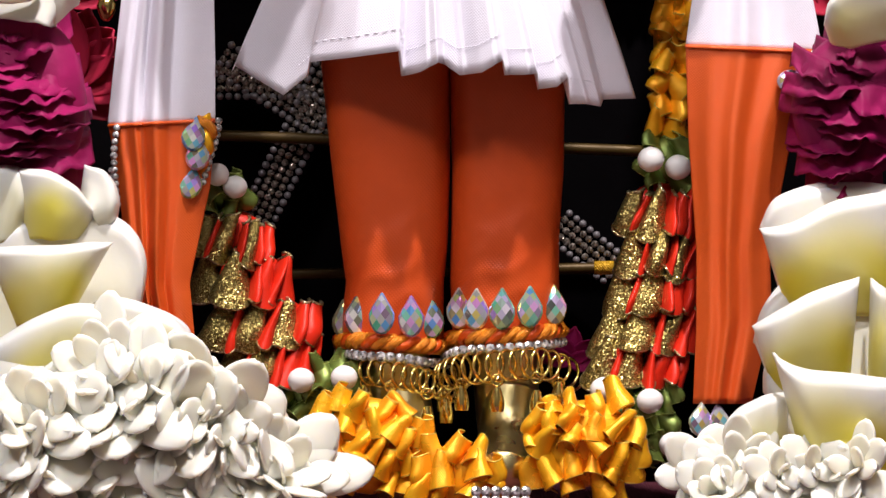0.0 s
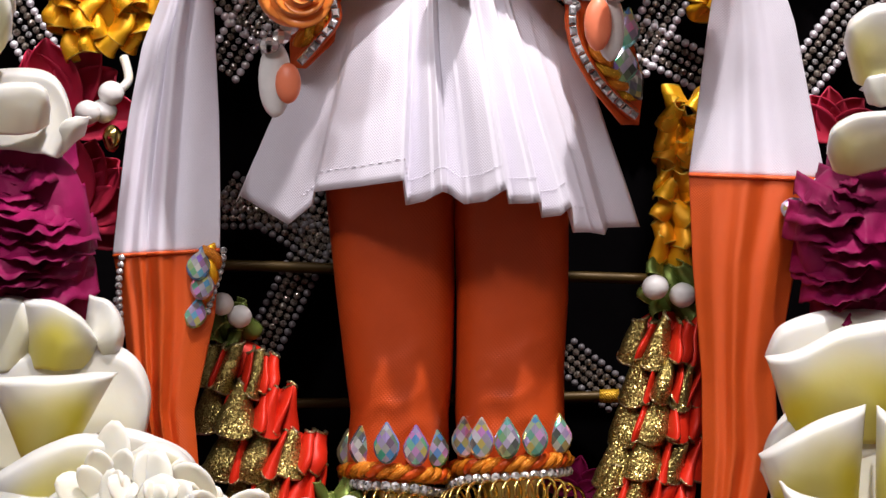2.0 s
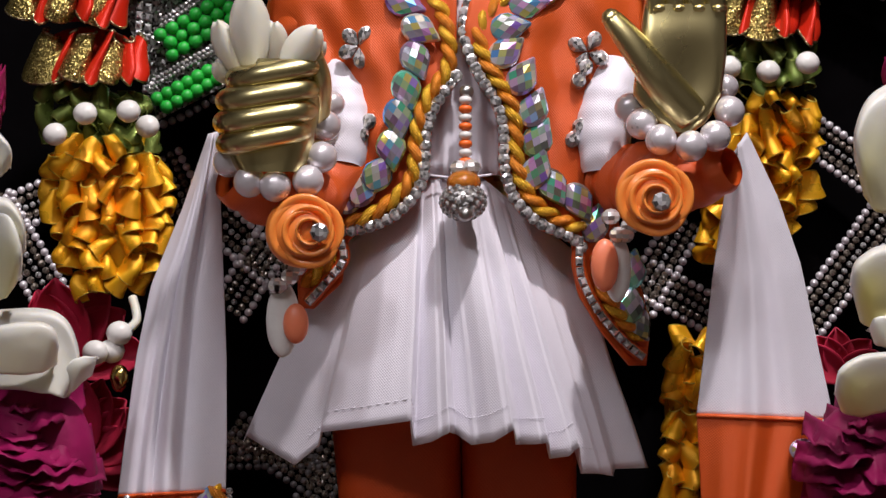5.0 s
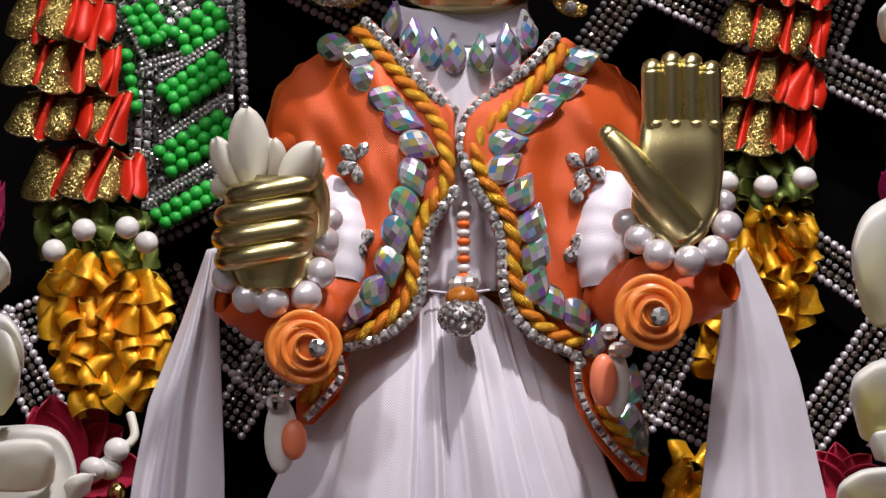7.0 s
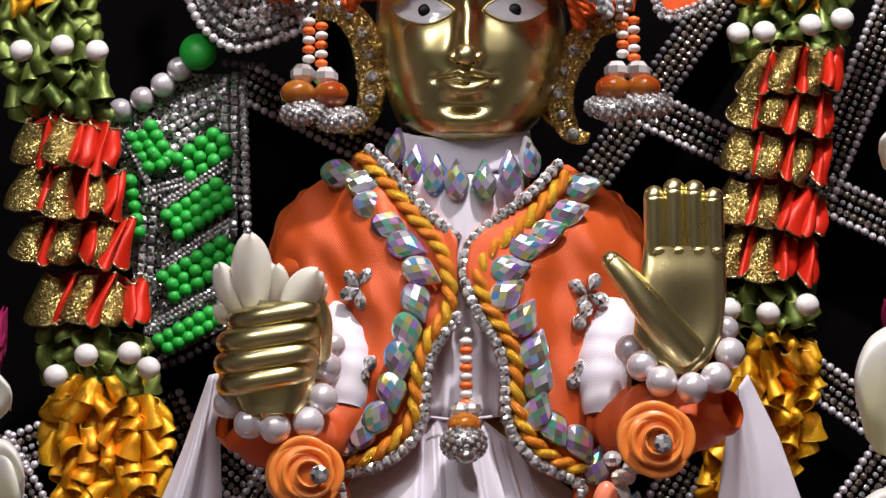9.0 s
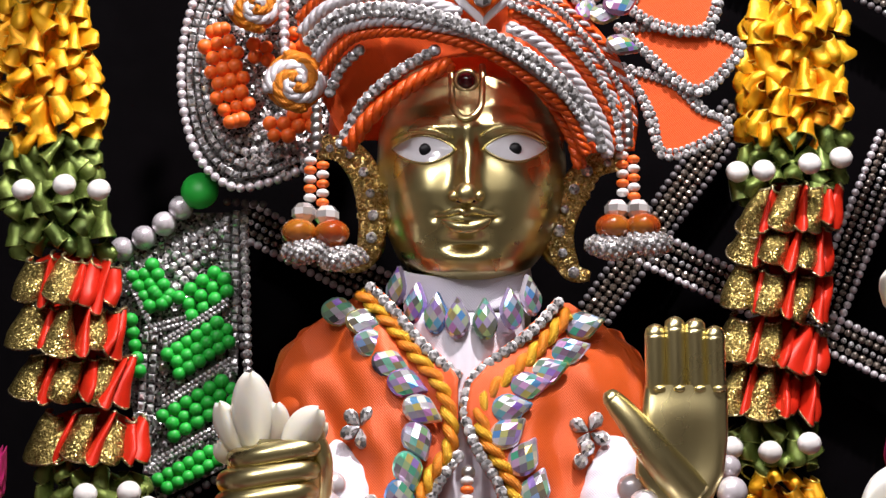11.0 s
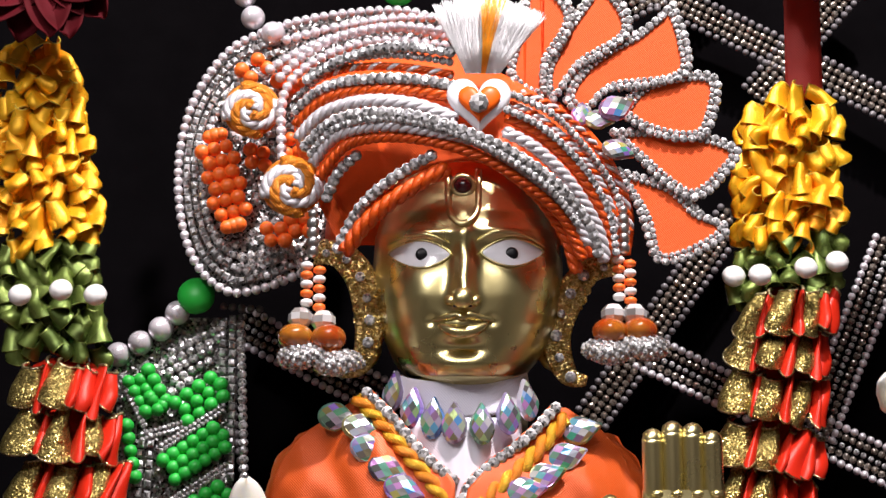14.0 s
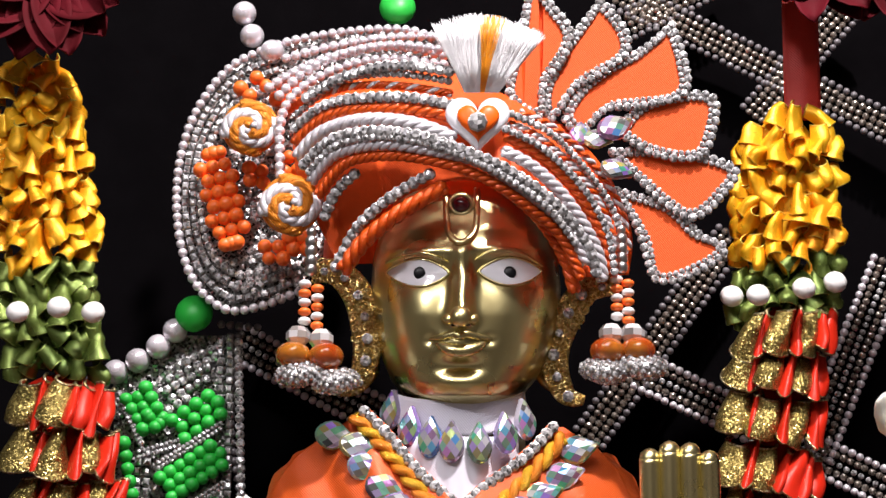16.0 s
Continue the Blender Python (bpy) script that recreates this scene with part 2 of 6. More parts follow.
# white and near-black tints paint the facets' glints and dark reflections
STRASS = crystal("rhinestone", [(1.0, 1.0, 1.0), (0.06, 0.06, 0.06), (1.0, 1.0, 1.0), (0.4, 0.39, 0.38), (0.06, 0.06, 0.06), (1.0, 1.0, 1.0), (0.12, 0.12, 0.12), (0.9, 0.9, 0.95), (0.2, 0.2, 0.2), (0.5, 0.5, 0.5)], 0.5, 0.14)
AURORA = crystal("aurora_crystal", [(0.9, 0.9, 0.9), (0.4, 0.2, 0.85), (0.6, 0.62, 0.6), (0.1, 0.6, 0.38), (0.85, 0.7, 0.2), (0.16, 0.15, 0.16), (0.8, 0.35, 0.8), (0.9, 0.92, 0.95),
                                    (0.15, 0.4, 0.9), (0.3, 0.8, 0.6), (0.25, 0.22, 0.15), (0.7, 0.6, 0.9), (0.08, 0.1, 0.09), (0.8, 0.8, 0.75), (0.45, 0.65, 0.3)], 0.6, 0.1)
ORANGE_CORD = material("orange_silk_cord", (0.66, 0.085, 0.005), 0.3, 0.2, 0.25, 900, relief=0.3)
WHITE_CORD = material("white_silk_cord", (0.66, 0.64, 0.67), 0.3, 0.2, 0.12, 900, relief=0.2)
GOLD_CORD = material("gold_orange_cord", (0.80, 0.25, 0.015), 0.3, 0.3, 0.35, 900, relief=0.4, weave=0.3, fine=420)
ROSE_RESIN = material("orange_resin", (0.92, 0.27, 0.05), 0.3, 0, 0.06, 200, under=0.25, coat=0.3)
CORAL_RESIN = material("coral_resin", (0.85, 0.24, 0.12), 0.4, 0, 0.08, 200, under=0.2)
SHELL = material("white_shell", (0.75, 0.74, 0.72), 0.3, 0, 0.1, 300, coat=0.4)
VELVET = material("black_velvet", (0.003, 0.0026, 0.003), 0.95, 0, 0.3, 60, relief=0.4, spec=0.0)
ROOM = material("unseen_room", (0.34, 0.31, 0.28), 0.8, 0, 0.2, 4)
ALTAR_CLOTH = material("maroon_altar_cloth", (0.08, 0.008, 0.02), 0.8, 0, 0.2, 80, weave=0.2)
MAGENTA_PETAL = material("magenta_petal", (0.27, 0.004, 0.078), 0.6, 0, 0.3, 130, relief=0.35, second=(0.13, 0.003, 0.036), spec=0.25)
PINK_PETAL = material("deep_pink_petal", (0.50, 0.015, 0.06), 0.55, 0, 0.2, 130, relief=0.2, second=(0.35, 0.008, 0.03))
# red petal with the shade at the top of the shrine put into its colour
SHADED_PETAL = material("shaded_red_petal", (0.055, 0.002, 0.004), 0.75, 0, 0.3, 130, relief=0.2, spec=0.1, second=(0.11, 0.005, 0.011))
GLITTER = glittering("dark_glitter", (0.6, 0.59, 0.58), (0.03, 0.028, 0.026), 0.0009)
JASMINE = material("white_jasmine_petal", (0.78, 0.755, 0.65), 0.5, 0, 0.04, 150, relief=0.08, under=0.5, second=(0.8, 0.77, 0.64))
LEAF = material("dark_green_leaf", (0.03, 0.09, 0.015), 0.35, 0, 0.2, 150, relief=0.15)
STRAP = material("gold_rail", (0.07, 0.04, 0.005), 0.5, 0.4, 0.2, 150)
RED_RIBBON = material("red_ribbon", (0.48, 0.02, 0.009), 0.5, 0, 0.15, 200, weave=0.12)
TUFT = material("white_silk_fibre", (0.95, 0.94, 0.95), 0.4, 0, 0.04, 300, sheen=0.5)
TUFT_ORANGE = material("orange_silk_fibre", (0.92, 0.35, 0.02), 0.35, 0, 0.15, 300)


def plumeria_material():
    """White waxy petal that turns yellow towards its throat, by a colour layer on the mesh."""
    m = material("frangipani_petal", (0.76, 0.75, 0.68), 0.42, 0, 0.04, 120, relief=0.12, under=0.35)
    nt = m.node_tree
    b = nt.nodes["Principled BSDF"]
    old = b.inputs["Base Color"].links[0].from_socket
    at = nt.nodes.new("ShaderNodeAttribute")
    at.attribute_name = "throat"
    n = nt.nodes.new("ShaderNodeMix")
    n.data_type = "RGBA"
    nt.links.new(at.outputs["Fac"], n.inputs[0])
    nt.links.new(old, n.inputs[6])
    n.inputs[7].default_value = (0.78, 0.66, 0.04, 1)
    nt.links.new(n.outputs[2], b.inputs["Base Color"])
    return m


PLUMERIA = plumeria_material()


# ---- shared small pieces, in metres, facing z ----
def shared_ball(name, r, mat, sub=2, squash=1.0, flat=False):
    bm = bmesh.new()
    bmesh.ops.create_icosphere(bm, subdivisions=sub, radius=r)
    for v in bm.verts:
        v.co.z *= squash
    return mesh_of(name, bm, mat, flat)


def shared_facet_ball(name, r, mat, squash=0.8, sides=8):
    bm = bmesh.new()
    bmesh.ops.create_uvsphere(bm, u_segments=sides, v_segments=sides * 2 // 3, radius=r)
    for v in bm.verts:
        v.co.z *= squash
    bmesh.ops.split_edges(bm, edges=bm.edges[:])
    return mesh_of(name, bm, mat, True)


def shared_stone(name, outline, height, mat, rim=0.0, cup=None):
    """A cut stone: table, two rows of facets that are islands of their own, and a back; cup: a metal setting."""
    bm = bmesh.new()
    n = len(outline)
    rings = []
    for k, h in ((1.0, 0.0), (0.95, height * 0.45), (0.52, height)):
        rings.append([Vector((x * k, y * k, h)) for x, y in outline])
    hub = Vector((0, 0, height * 1.06))
    r0, r1, r2 = rings
    for i in range(n):
        j = (i + 1) % n
        for f in ((r0[i], r0[j], r1[j], r1[i]), (r1[i], r1[j], r2[j], r2[i])):
            bm.faces.new([bm.verts.new(p) for p in f])
    for i in range(0, n, 2):
        bm.faces.new([bm.verts.new(p) for p in (r2[i], r2[(i + 1) % n], r2[(i + 2) % n], hub)])
    bm.faces.new([bm.verts.new(p) for p in r0[::-1]])
    if cup:
        for i in range(n):
            j = (i + 1) % n
            a, b2 = Vector((*outline[i], 0)) * 1.0, Vector((*outline[j], 0))
            q = [a * 1.1 + Vector((0, 0, -height * 0.6)), b2 * 1.1 + Vector((0, 0, -height * 0.6)), b2 * 1.06 + Vector((0, 0, height * 0.3)), a * 1.06 + Vector((0, 0, height * 0.35))]
            bm.faces.new([bm.verts.new(p) for p in q]).material_index = 1
            q2 = [q[3], q[2], b2 * 0.94 + Vector((0, 0, height * 0.4)), a * 0.94 + Vector((0, 0, height * 0.4))]
            bm.faces.new([bm.verts.new(p) for p in q2]).material_index = 1
    return mesh_of(name, bm, [mat, cup] if cup else mat, True)


def shared_checker(name, outline, height, mat, cell=0.0026):
    """A checker-cut crystal: a smooth rounded body, its dome cut into a lattice of flat squares that are islands of their own."""
    bm = bmesh.new()
    n = len(outline)
    rings = [[bm.verts.new((x * k, y * k, h)) for x, y in outline] for k, h in ((1.0, 0.0), (1.0, height * 0.25), (0.86, height * 0.62))]
    for a, b in zip(rings, rings[1:]):
        for i in range(n):
            bm.faces.new((a[i], a[(i + 1) % n], b[(i + 1) % n], b[i]))
    bm.faces.new(rings[-1])
    bm.faces.new(rings[0][::-1])

    def reach(x, y):
        """0 in the middle, 1 on the outline."""
        best = 0.0
        for i in range(n):
            (ax, ay), (cx, cy) = outline[i], outline[(i + 1) % n]
            best = max(best, (x * (cy - ay) - y * (cx - ax)) / (ax * cy - ay * cx))
        return best
    span = int(max(abs(v) for p in outline for v in p) / cell) + 2
    for i in range(-span, span):
        for j in range(-span, span):
            quad = [((u + v) * cell * 0.8, (u - v) * cell * 0.6) for u, v in ((i, j), (i, j + 1), (i + 1, j + 1), (i + 1, j))]
            far = [reach(*q) for q in quad]
            if min(far) > 0.8:
                continue
            pts = []
            for (x, y), r in zip(quad, far):
                k = min(1.0, 0.9 / max(r, 1e-6))
                r = min(r, 0.9)
                pts.append(Vector((x * k, y * k, height * (1.06 - 0.5 * r * r))))
            if (pts[2] - pts[0]).cross(pts[3] - pts[1]).length > 1e-7:
                f = bm.faces.new([bm.verts.new(p) for p in pts])
                f.normal_update()
                if f.normal.z < 0:
                    f.normal_flip()
    return mesh_of(name, bm, mat, True)


def round_outline(r, n=8):
    return [(r * math.cos(2 * math.pi * i / n), r * math.sin(2 * math.pi * i / n)) for i in range(n)]


def drop_outline(length, width, n=12, point=1.0):
    """A drop with its point at +x; point 2 gives two points."""
    out = []
    for i in range(n):
        a = 2 * math.pi * i / n
        x = math.cos(a)
        w = math.sin(a) * (1 - 0.62 * smooth(-0.2, 1.0, x)) if point == 1 else math.copysign(abs(math.sin(a)) ** 1.35, math.sin(a))
        out.append((x * length / 2, w * width / 2))
    return out


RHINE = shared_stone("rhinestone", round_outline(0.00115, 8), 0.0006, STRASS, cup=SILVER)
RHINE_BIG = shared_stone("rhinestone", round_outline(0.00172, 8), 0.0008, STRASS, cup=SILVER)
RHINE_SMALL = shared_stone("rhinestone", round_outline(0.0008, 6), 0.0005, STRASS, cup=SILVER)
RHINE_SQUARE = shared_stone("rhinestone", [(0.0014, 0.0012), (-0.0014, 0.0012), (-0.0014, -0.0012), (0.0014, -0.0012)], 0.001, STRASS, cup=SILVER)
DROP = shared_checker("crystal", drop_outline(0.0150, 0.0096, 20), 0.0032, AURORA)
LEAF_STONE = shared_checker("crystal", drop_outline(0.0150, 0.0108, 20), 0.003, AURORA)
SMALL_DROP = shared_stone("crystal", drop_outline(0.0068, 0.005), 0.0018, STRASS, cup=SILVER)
PEARL_8 = shared_ball("pearl", 0.0043, PEARL, 3)
PEARL_3 = shared_ball("pearl", 0.0017, PEARL, 2)
SHADED_3 = shared_ball("pearl", 0.0015, SHADED_PEARL, 2)
SMOKE_3 = shared_facet_ball("bead", 0.0016, SMOKE)
SEED_ORANGE = shared_ball("bead", 0.0024, ORANGE_BEAD, 2, 0.8)
SEED_WHITE = shared_ball("bead", 0.0024, WHITE_BEAD, 2, 0.8)
BEAD_GREEN = shared_ball("bead", 0.0026, GREEN_BEAD, 2)
BEAD_ORANGE = shared_ball("bead", 0.0027, ORANGE_BEAD, 2)


def strand(parent, name, me, line, step, size=1.0, jitter=0.0, tilt=None, spin=False):
    """Pieces threaded along a line of plan vectors."""
    made = []
    for p, d in even(line, step):
        w = P(p.x, p.z, p.y) + Vector([random.uniform(-1, 1) * jitter / 1000 for _ in range(3)])
        aim = tilt if tilt is not None else Vector((random.uniform(-0.16, 0.16), -1, random.uniform(-0.16, 0.16)))
        made.append(piece(name, me, parent, w, facing(d, aim), size * random.uniform(0.95, 1.05)))
    return made


def rope(parent, name, line, radius, mats, lay=None, segs=6, label=""):
    """A cord laid of twisted strands, each a mesh of its own."""
    lay = lay or radius * 5
    pts = even(line, radius * 0.55)
    n = len(mats)
    for s, m in enumerate(mats):
        bm, out = bmesh.new(), []
        for i, (p, d) in enumerate(pts):
            side = d.cross(Vector((0, -1, 0)))
            side = side.normalized() if side.length > 1e-6 else Vector((1, 0, 0))
            front = side.cross(d)
            a = 2 * math.pi * (i * radius * 0.55 / lay + s / n)
            out.append(p + (side * math.cos(a) + front * math.sin(a)) * radius * 0.5)
        tube(bm, out, radius * 0.62, segs)
        part(name, bm, m, parent, label)


# ---- the shrine: altar, black cloth behind, and an unseen room added round it ----
def box(bm, x0, x1, y0, y1, z0, z1):
    for v in bmesh.ops.create_cube(bm, size=1)["verts"]:
        v.co = Vector((x0 + (v.co.x + 0.5) * (x1 - x0), y0 + (v.co.y + 0.5) * (y1 - y0), z0 + (v.co.z + 0.5) * (z1 - z0)))


def slab(name, mat, *size):
    bm = bmesh.new()
    box(bm, *size)
    ob = new(name, mesh_of(name, bm, mat, True))
    return tagged(ob, kind="structure")


tagged(slab("altar", ALTAR_CLOTH, -0.9, 0.9, -0.22, 0.5, -0.9, 0.0), "altar top under a dark maroon cloth", "altar")
# unseen shell, added to close the place, bounce light and reflect in the brass
slab("floor", ROOM, -2.1, 2.1, -2.6, 0.7, -1.0, -0.9)
slab("ceiling", ROOM, -2.1, 2.1, -2.6, 0.7, 1.8, 1.9)
slab("wall_west", ROOM, -2.1, -2.0, -2.5, 0.6, -0.9, 1.8)
slab("wall_east", ROOM, 2.0, 2.1, -2.5, 0.6, -0.9, 1.8)
slab("wall_south", ROOM, -2.1, 2.1, -2.6, -2.5, -0.9, 1.8)
slab("wall_north", ROOM, -2.1, 2.1, 0.6, 0.7, -0.9, 1.8)
BACK = 105.0
bm = bmesh.new()
grid(bm, lambda s, t: Vector((-0.8 + 1.6 * s, BACK / 1000 + 0.012 + 0.003 * math.sin(s * 40) * math.sin(3 * t), 0.001 + 1.1 * t)), 60, 12)
thicken(bm, 0.004)
tagged(new("backdrop", mesh_of("backdrop", bm, VELVET)), "black velvet cloth hung behind the figure", "backdrop", kind="structure")

# thin gold rails that cross behind the legs
for x0, x1 in (((-76.9, 150.2, 85), (76.3, 144.9, 85)), ((-53.1, 100.6, 85), (66.8, 103.3, 85))):
    bm = bmesh.new()
    tube(bm, spline([x0, x1], 12), 2.0, 8)
    if x0[1] < 120:
        tube(bm, spline([(57.0, 103.2, 85), (64.0, 103.3, 85)], 4), 2.5, 10, mat=1)
    solo("rail", bm, [STRAP, BRAID_YELLOW], "thin dull gold rail behind the figure", "rail", x0, "rails behind the figure")


def lattice_band(x0, x1, pearl=SHADED_3, rows=5, wide=13.0, y=92.0):
    """A straight band of the lattice behind: pearls along both edges, faceted beads between."""
    a, b = Vector((x0[0], y, x0[1])), Vector((x1[0], y, x1[1]))
    ob = thing("beaded_band", "lattice band of small pearls and smoky glass beads", "bead band", (x0[0], x0[1], y), "lattice bands behind the figure")
    d = (b - a).normalized()
    side = Vector((-d.z, 0, d.x))
    bm = bmesh.new()
    c = [a + side * wide * 0.5, b + side * wide * 0.5, b - side * wide * 0.5, a - side * wide * 0.5]
    f = [bm.verts.new(p + Vector((0, 2.4, 0))) for p in c]
    bm.faces.new(f)
    thicken(bm, 1.0)
    part("backing", bm, VELVET, ob, flat=True)
    for r in range(rows):
        o = side * wide * (r / (rows - 1) - 0.5)
        edge = r in (0, rows - 1)
        line = [a + o, b + o]
        strand(ob, "pearl" if edge else "bead", pearl if edge else (SMOKE_3 if r % 2 or pearl == SHADED_3 else RHINE), line, 3.1 if edge else 2.8, jitter=0.15)
    return ob


# ---- the brass figure, one mesh ----
def build_figure():
    bm = bmesh.new()
    rows = [((-3.2, 459.7), (18.9, 459.7), 14), ((-11.5, 450.9), (26.2, 450.9), 24), ((-17.8, 443.2), (33.5, 443.2), 29), ((-22.5, 432.3), (39.2, 432.3), 33),
            ((-25.4, 421.4), (42.4, 421.4), 34), ((-26.1, 410.7), (43.5, 410.7), 34), ((-25.6, 400.0), (43.0, 400.0), 34), ((-23.9, 389.3), (41.2, 389.4), 33),
            ((-20.9, 380.9), (37.4, 380.9), 32), ((-18.0, 374.6), (33.2, 374.6), 30), ((-14.3, 369.8), (29.0, 369.8), 27), ((-8.6, 365.8), (23.3, 365.8), 21),
            ((-1.0, 363.3), (16.7, 363.3), 13)]
    table = sorted((l[1], l[0], r[0], d) for l, r, d in rows)

    def at(x, z):
        """How far the features stand forward at a place of the face."""
        g = lambda p, sx, sz, h: h * bump(x, z, p[0], p[1], sx, sz)
        return (g((-8.9, 415.8), 13, 5, -2.6) + g((24.7, 417.1), 13, 5, -2.6) + g((7.5, 415.0), 3.2, 14, 4.0) + g((7.0, 403.2), 3.4, 10, 5.0)
                + g((6.6, 399.5), 4.6, 4.0, 4.0)
                + g((6.6, 388.5), 9.0, 4.5, 2.6) + g((6.6, 380.3), 8, 3, -3.0) + g((-4.1, 390.2), 2.4, 2.0, -1.6) + g((17.1, 390.2), 2.4, 2.0, -1.6)
                + g((7.4, 372.5), 12, 7, 3.0) + g((-10.7, 400.0), 11, 12, 2.2) + g((25.8, 400.4), 11, 12, 2.2)
                + g((-9.4, 424.0), 15, 2.6, 2.0) + g((23.9, 424.9), 15, 2.6, 2.0) + g((6.6, 394.2), 2.2, 2.6, -1.2))

    def skin(s, t):
        t = t ** 0.9
        z = table[0][0] + (table[-1][0] - table[0][0]) * (1 - math.cos(math.pi * t)) / 2
        l, r, d = lerp_table(table, z)
        a = 2 * math.pi * s
        sx, cy = math.sin(a), -math.cos(a)
        x = (l + r) / 2 + (r - l) / 2 * math.copysign(abs(sx) ** 0.86, sx)
        y = d * math.copysign(abs(cy) ** 0.9, cy)
        if cy < 0:
            y -= at(x, z) * smooth(0.0, 0.55, -cy)
        return Vector((x, y, z))

    def front(x, z):
        l, r, d = lerp_table(table, z)
        k = min(abs((x - (l + r) / 2) / ((r - l) / 2)), 0.98) ** (1 / 0.86)
        return -d * (1 - k * k) ** 0.45 - at(x, z)

    grid(bm, skin, 190, 150, wrap=True)
    top = skin(0, 1)
    # eyes: white almonds with raised rims and black pupils
    for c, w, h, pupil in (((-9.1, 415.6), 11.0, 5.0, (-8.1, 415.6)), ((25.1, 416.2), 11.0, 5.1, (24.7, 415.8))):
        ring = []
        for i in range(36):
            a = 2 * math.pi * i / 36
            x, z = math.cos(a), math.sin(a) * (1 - 0.42 * abs(math.cos(a)) ** 2.0)
            ring.append((c[0] + x * w, c[1] + z * h * (1.0 if z > 0 else 0.95)))
        yy = front(*c) - 0.6
        edge = [bm.verts.new((x, front(x, z) - 0.7, z)) for x, z in ring]
        mid = [bm.verts.new((c[0] + (x - c[0]) * 0.6, front(c[0] + (x - c[0]) * 0.6, c[1] + (z - c[1]) * 0.6) - 1.5, c[1] + (z - c[1]) * 0.6)) for x, z in ring]
        hub = bm.verts.new((c[0], yy - 1.1, c[1]))
        for i in range(36):
            j = (i + 1) % 36
            bm.faces.new((edge[i], edge[j], mid[j], mid[i])).material_index = 1
            bm.faces.new((mid[i], mid[j], hub)).material_index = 1
        line = [Vector((c[0] + (x - c[0]) * 1.04, front(x, z) - 0.6, c[1] + (z - c[1]) * 1.08)) for x, z in ring]
        tube(bm, line, 0.5, 6, closed=True)
        ball(bm, Vector((pupil[0], front(*pupil) - 1.75, pupil[1])), 2.5, 3, (1, 0.4, 1), 2)
    # nose: a rounded tip between two wings
    for x, z, r, h, dy in ((6.6, 399.2, 4.0, 4.0, 1.6), (2.3, 398.2, 2.6, 2.4, -0.3), (11.1, 398.2, 2.6, 2.4, -0.3)):
        ball(bm, Vector((x, front(x, z) - dy + 1.6, z)), 1.0, 4, (r, 3.4, h))
    # nostrils: small black balls put in for the shade of the openings
    for x in (4.2, 9.2):
        ball(bm, Vector((x, front(x, 396.2) - 2.0, 396.0)), 1.0, 3, (1.1, 0.9, 0.55), 2)
    # lips
    for pts, r in (([(-4.6, 390.6), (0.2, 391.6), (4.4, 392.7), (6.6, 392.0), (8.8, 392.7), (13.2, 391.6), (18.2, 390.8)], 1.9), ([(-2.2, 389.2), (2.0, 387.2), (6.6, 386.3), (11.4, 387.2), (15.8, 389.4)], 2.9)):
        tube(bm, spline([(x, z, front(x, z) + 0.1) for x, z in pts], 10), lambda t, q=r: q * (0.25 + 0.75 * math.sin(math.pi * t) ** 0.8), 14)
    # brows
    for pts in (((-20.8, 419.3), (-14.5, 422.5), (-6.2, 423.2), (2.1, 419.7)), ((12.1, 420.6), (18.7, 424.2), (28.1, 423.6), (37.0, 418.2))):
        line = spline([(x, z, front(x, z) - 0.3) for x, z in pts], 10)
        tube(bm, line, lambda t: 0.3 + 0.6 * math.sin(math.pi * t), 6)
    # forehead mark with a garnet
    mark = [(1.5, 448.0), (1.5, 438.8), (2.3, 431.2), (6.7, 427.3), (11.7, 431.2), (12.8, 438.8), (12.8, 448.0)]
    tube(bm, spline([(x, z, front(x, z) - 0.6) for x, z in mark], 8), 1.25, 8)
    gem = (6.9, 442.1)
    tube(bm, [Vector((gem[0] + 4.1 * math.cos(a), front(*gem) - 1.0, gem[1] + 3.8 * math.sin(a))) for a in [2 * math.pi * i / 20 for i in range(20)]], 0.9, 6, closed=True)
    ball(bm, Vector((gem[0], front(*gem) - 0.6, gem[1])), 3.5, 3, (1, 0.7, 0.95), 3)
    # ears
    for pts in (((-24.4, 404.2, 4), (-26.3, 389.3, 3), (-25.0, 379.8, 0), (-27.6, 374.2, -3), (-31.5, 372.9, -4)), ((42.6, 404.2, 4), (40.1, 387.2, 3), (35.3, 380.9, 0), (37.3, 374.6, -3), (41.8, 372.1, -4))):
        tube(bm, spline(pts, 8), lambda t: 3.4 - 1.9 * t, 8)
    # neck, trunk and limbs under the clothes
    def limb(pts, r0, r1, segs=14):
        tube(bm, spline(pts, 6), lambda t: r0 + (r1 - r0) * t, segs)
    limb([(7.4, 372.5, 4), (7.3, 351.7, 4)], 20, 21)
    limb([(6.0, 354.2, 6), (5.9, 319.3, 4), (5.7, 250.5, 6)], 24, 22)
    limb([(-39.7, 337.8, 5), (-35.5, 299.0, -8), (-55.5, 270.7, -40)], 8, 7)
    limb([(53.6, 337.6, 5), (55.2, 298.8, -8), (83.2, 282.5, -40)], 8, 7)
    limb([(-14.9, 205.9, 4), (-13.8, 73.4, 2), (-12.8, 36.3, -2)], 14, 10)
    limb([(23.8, 206.0, 4), (25.6, 73.5, 2), (26.9, 36.4, -2)], 14, 10)
    # feet
    for pts in (((-10.8, 56.9, -2), (-9.4, 38.4, -10), (-9.8, 23.9, -34)), ((27.7, 59.1, -2), (26.0, 40.5, -10), (24.9, 26.0, -34))):
        tube(bm, spline(pts, 8), lambda t: 9.5 + 2 * t, 14)
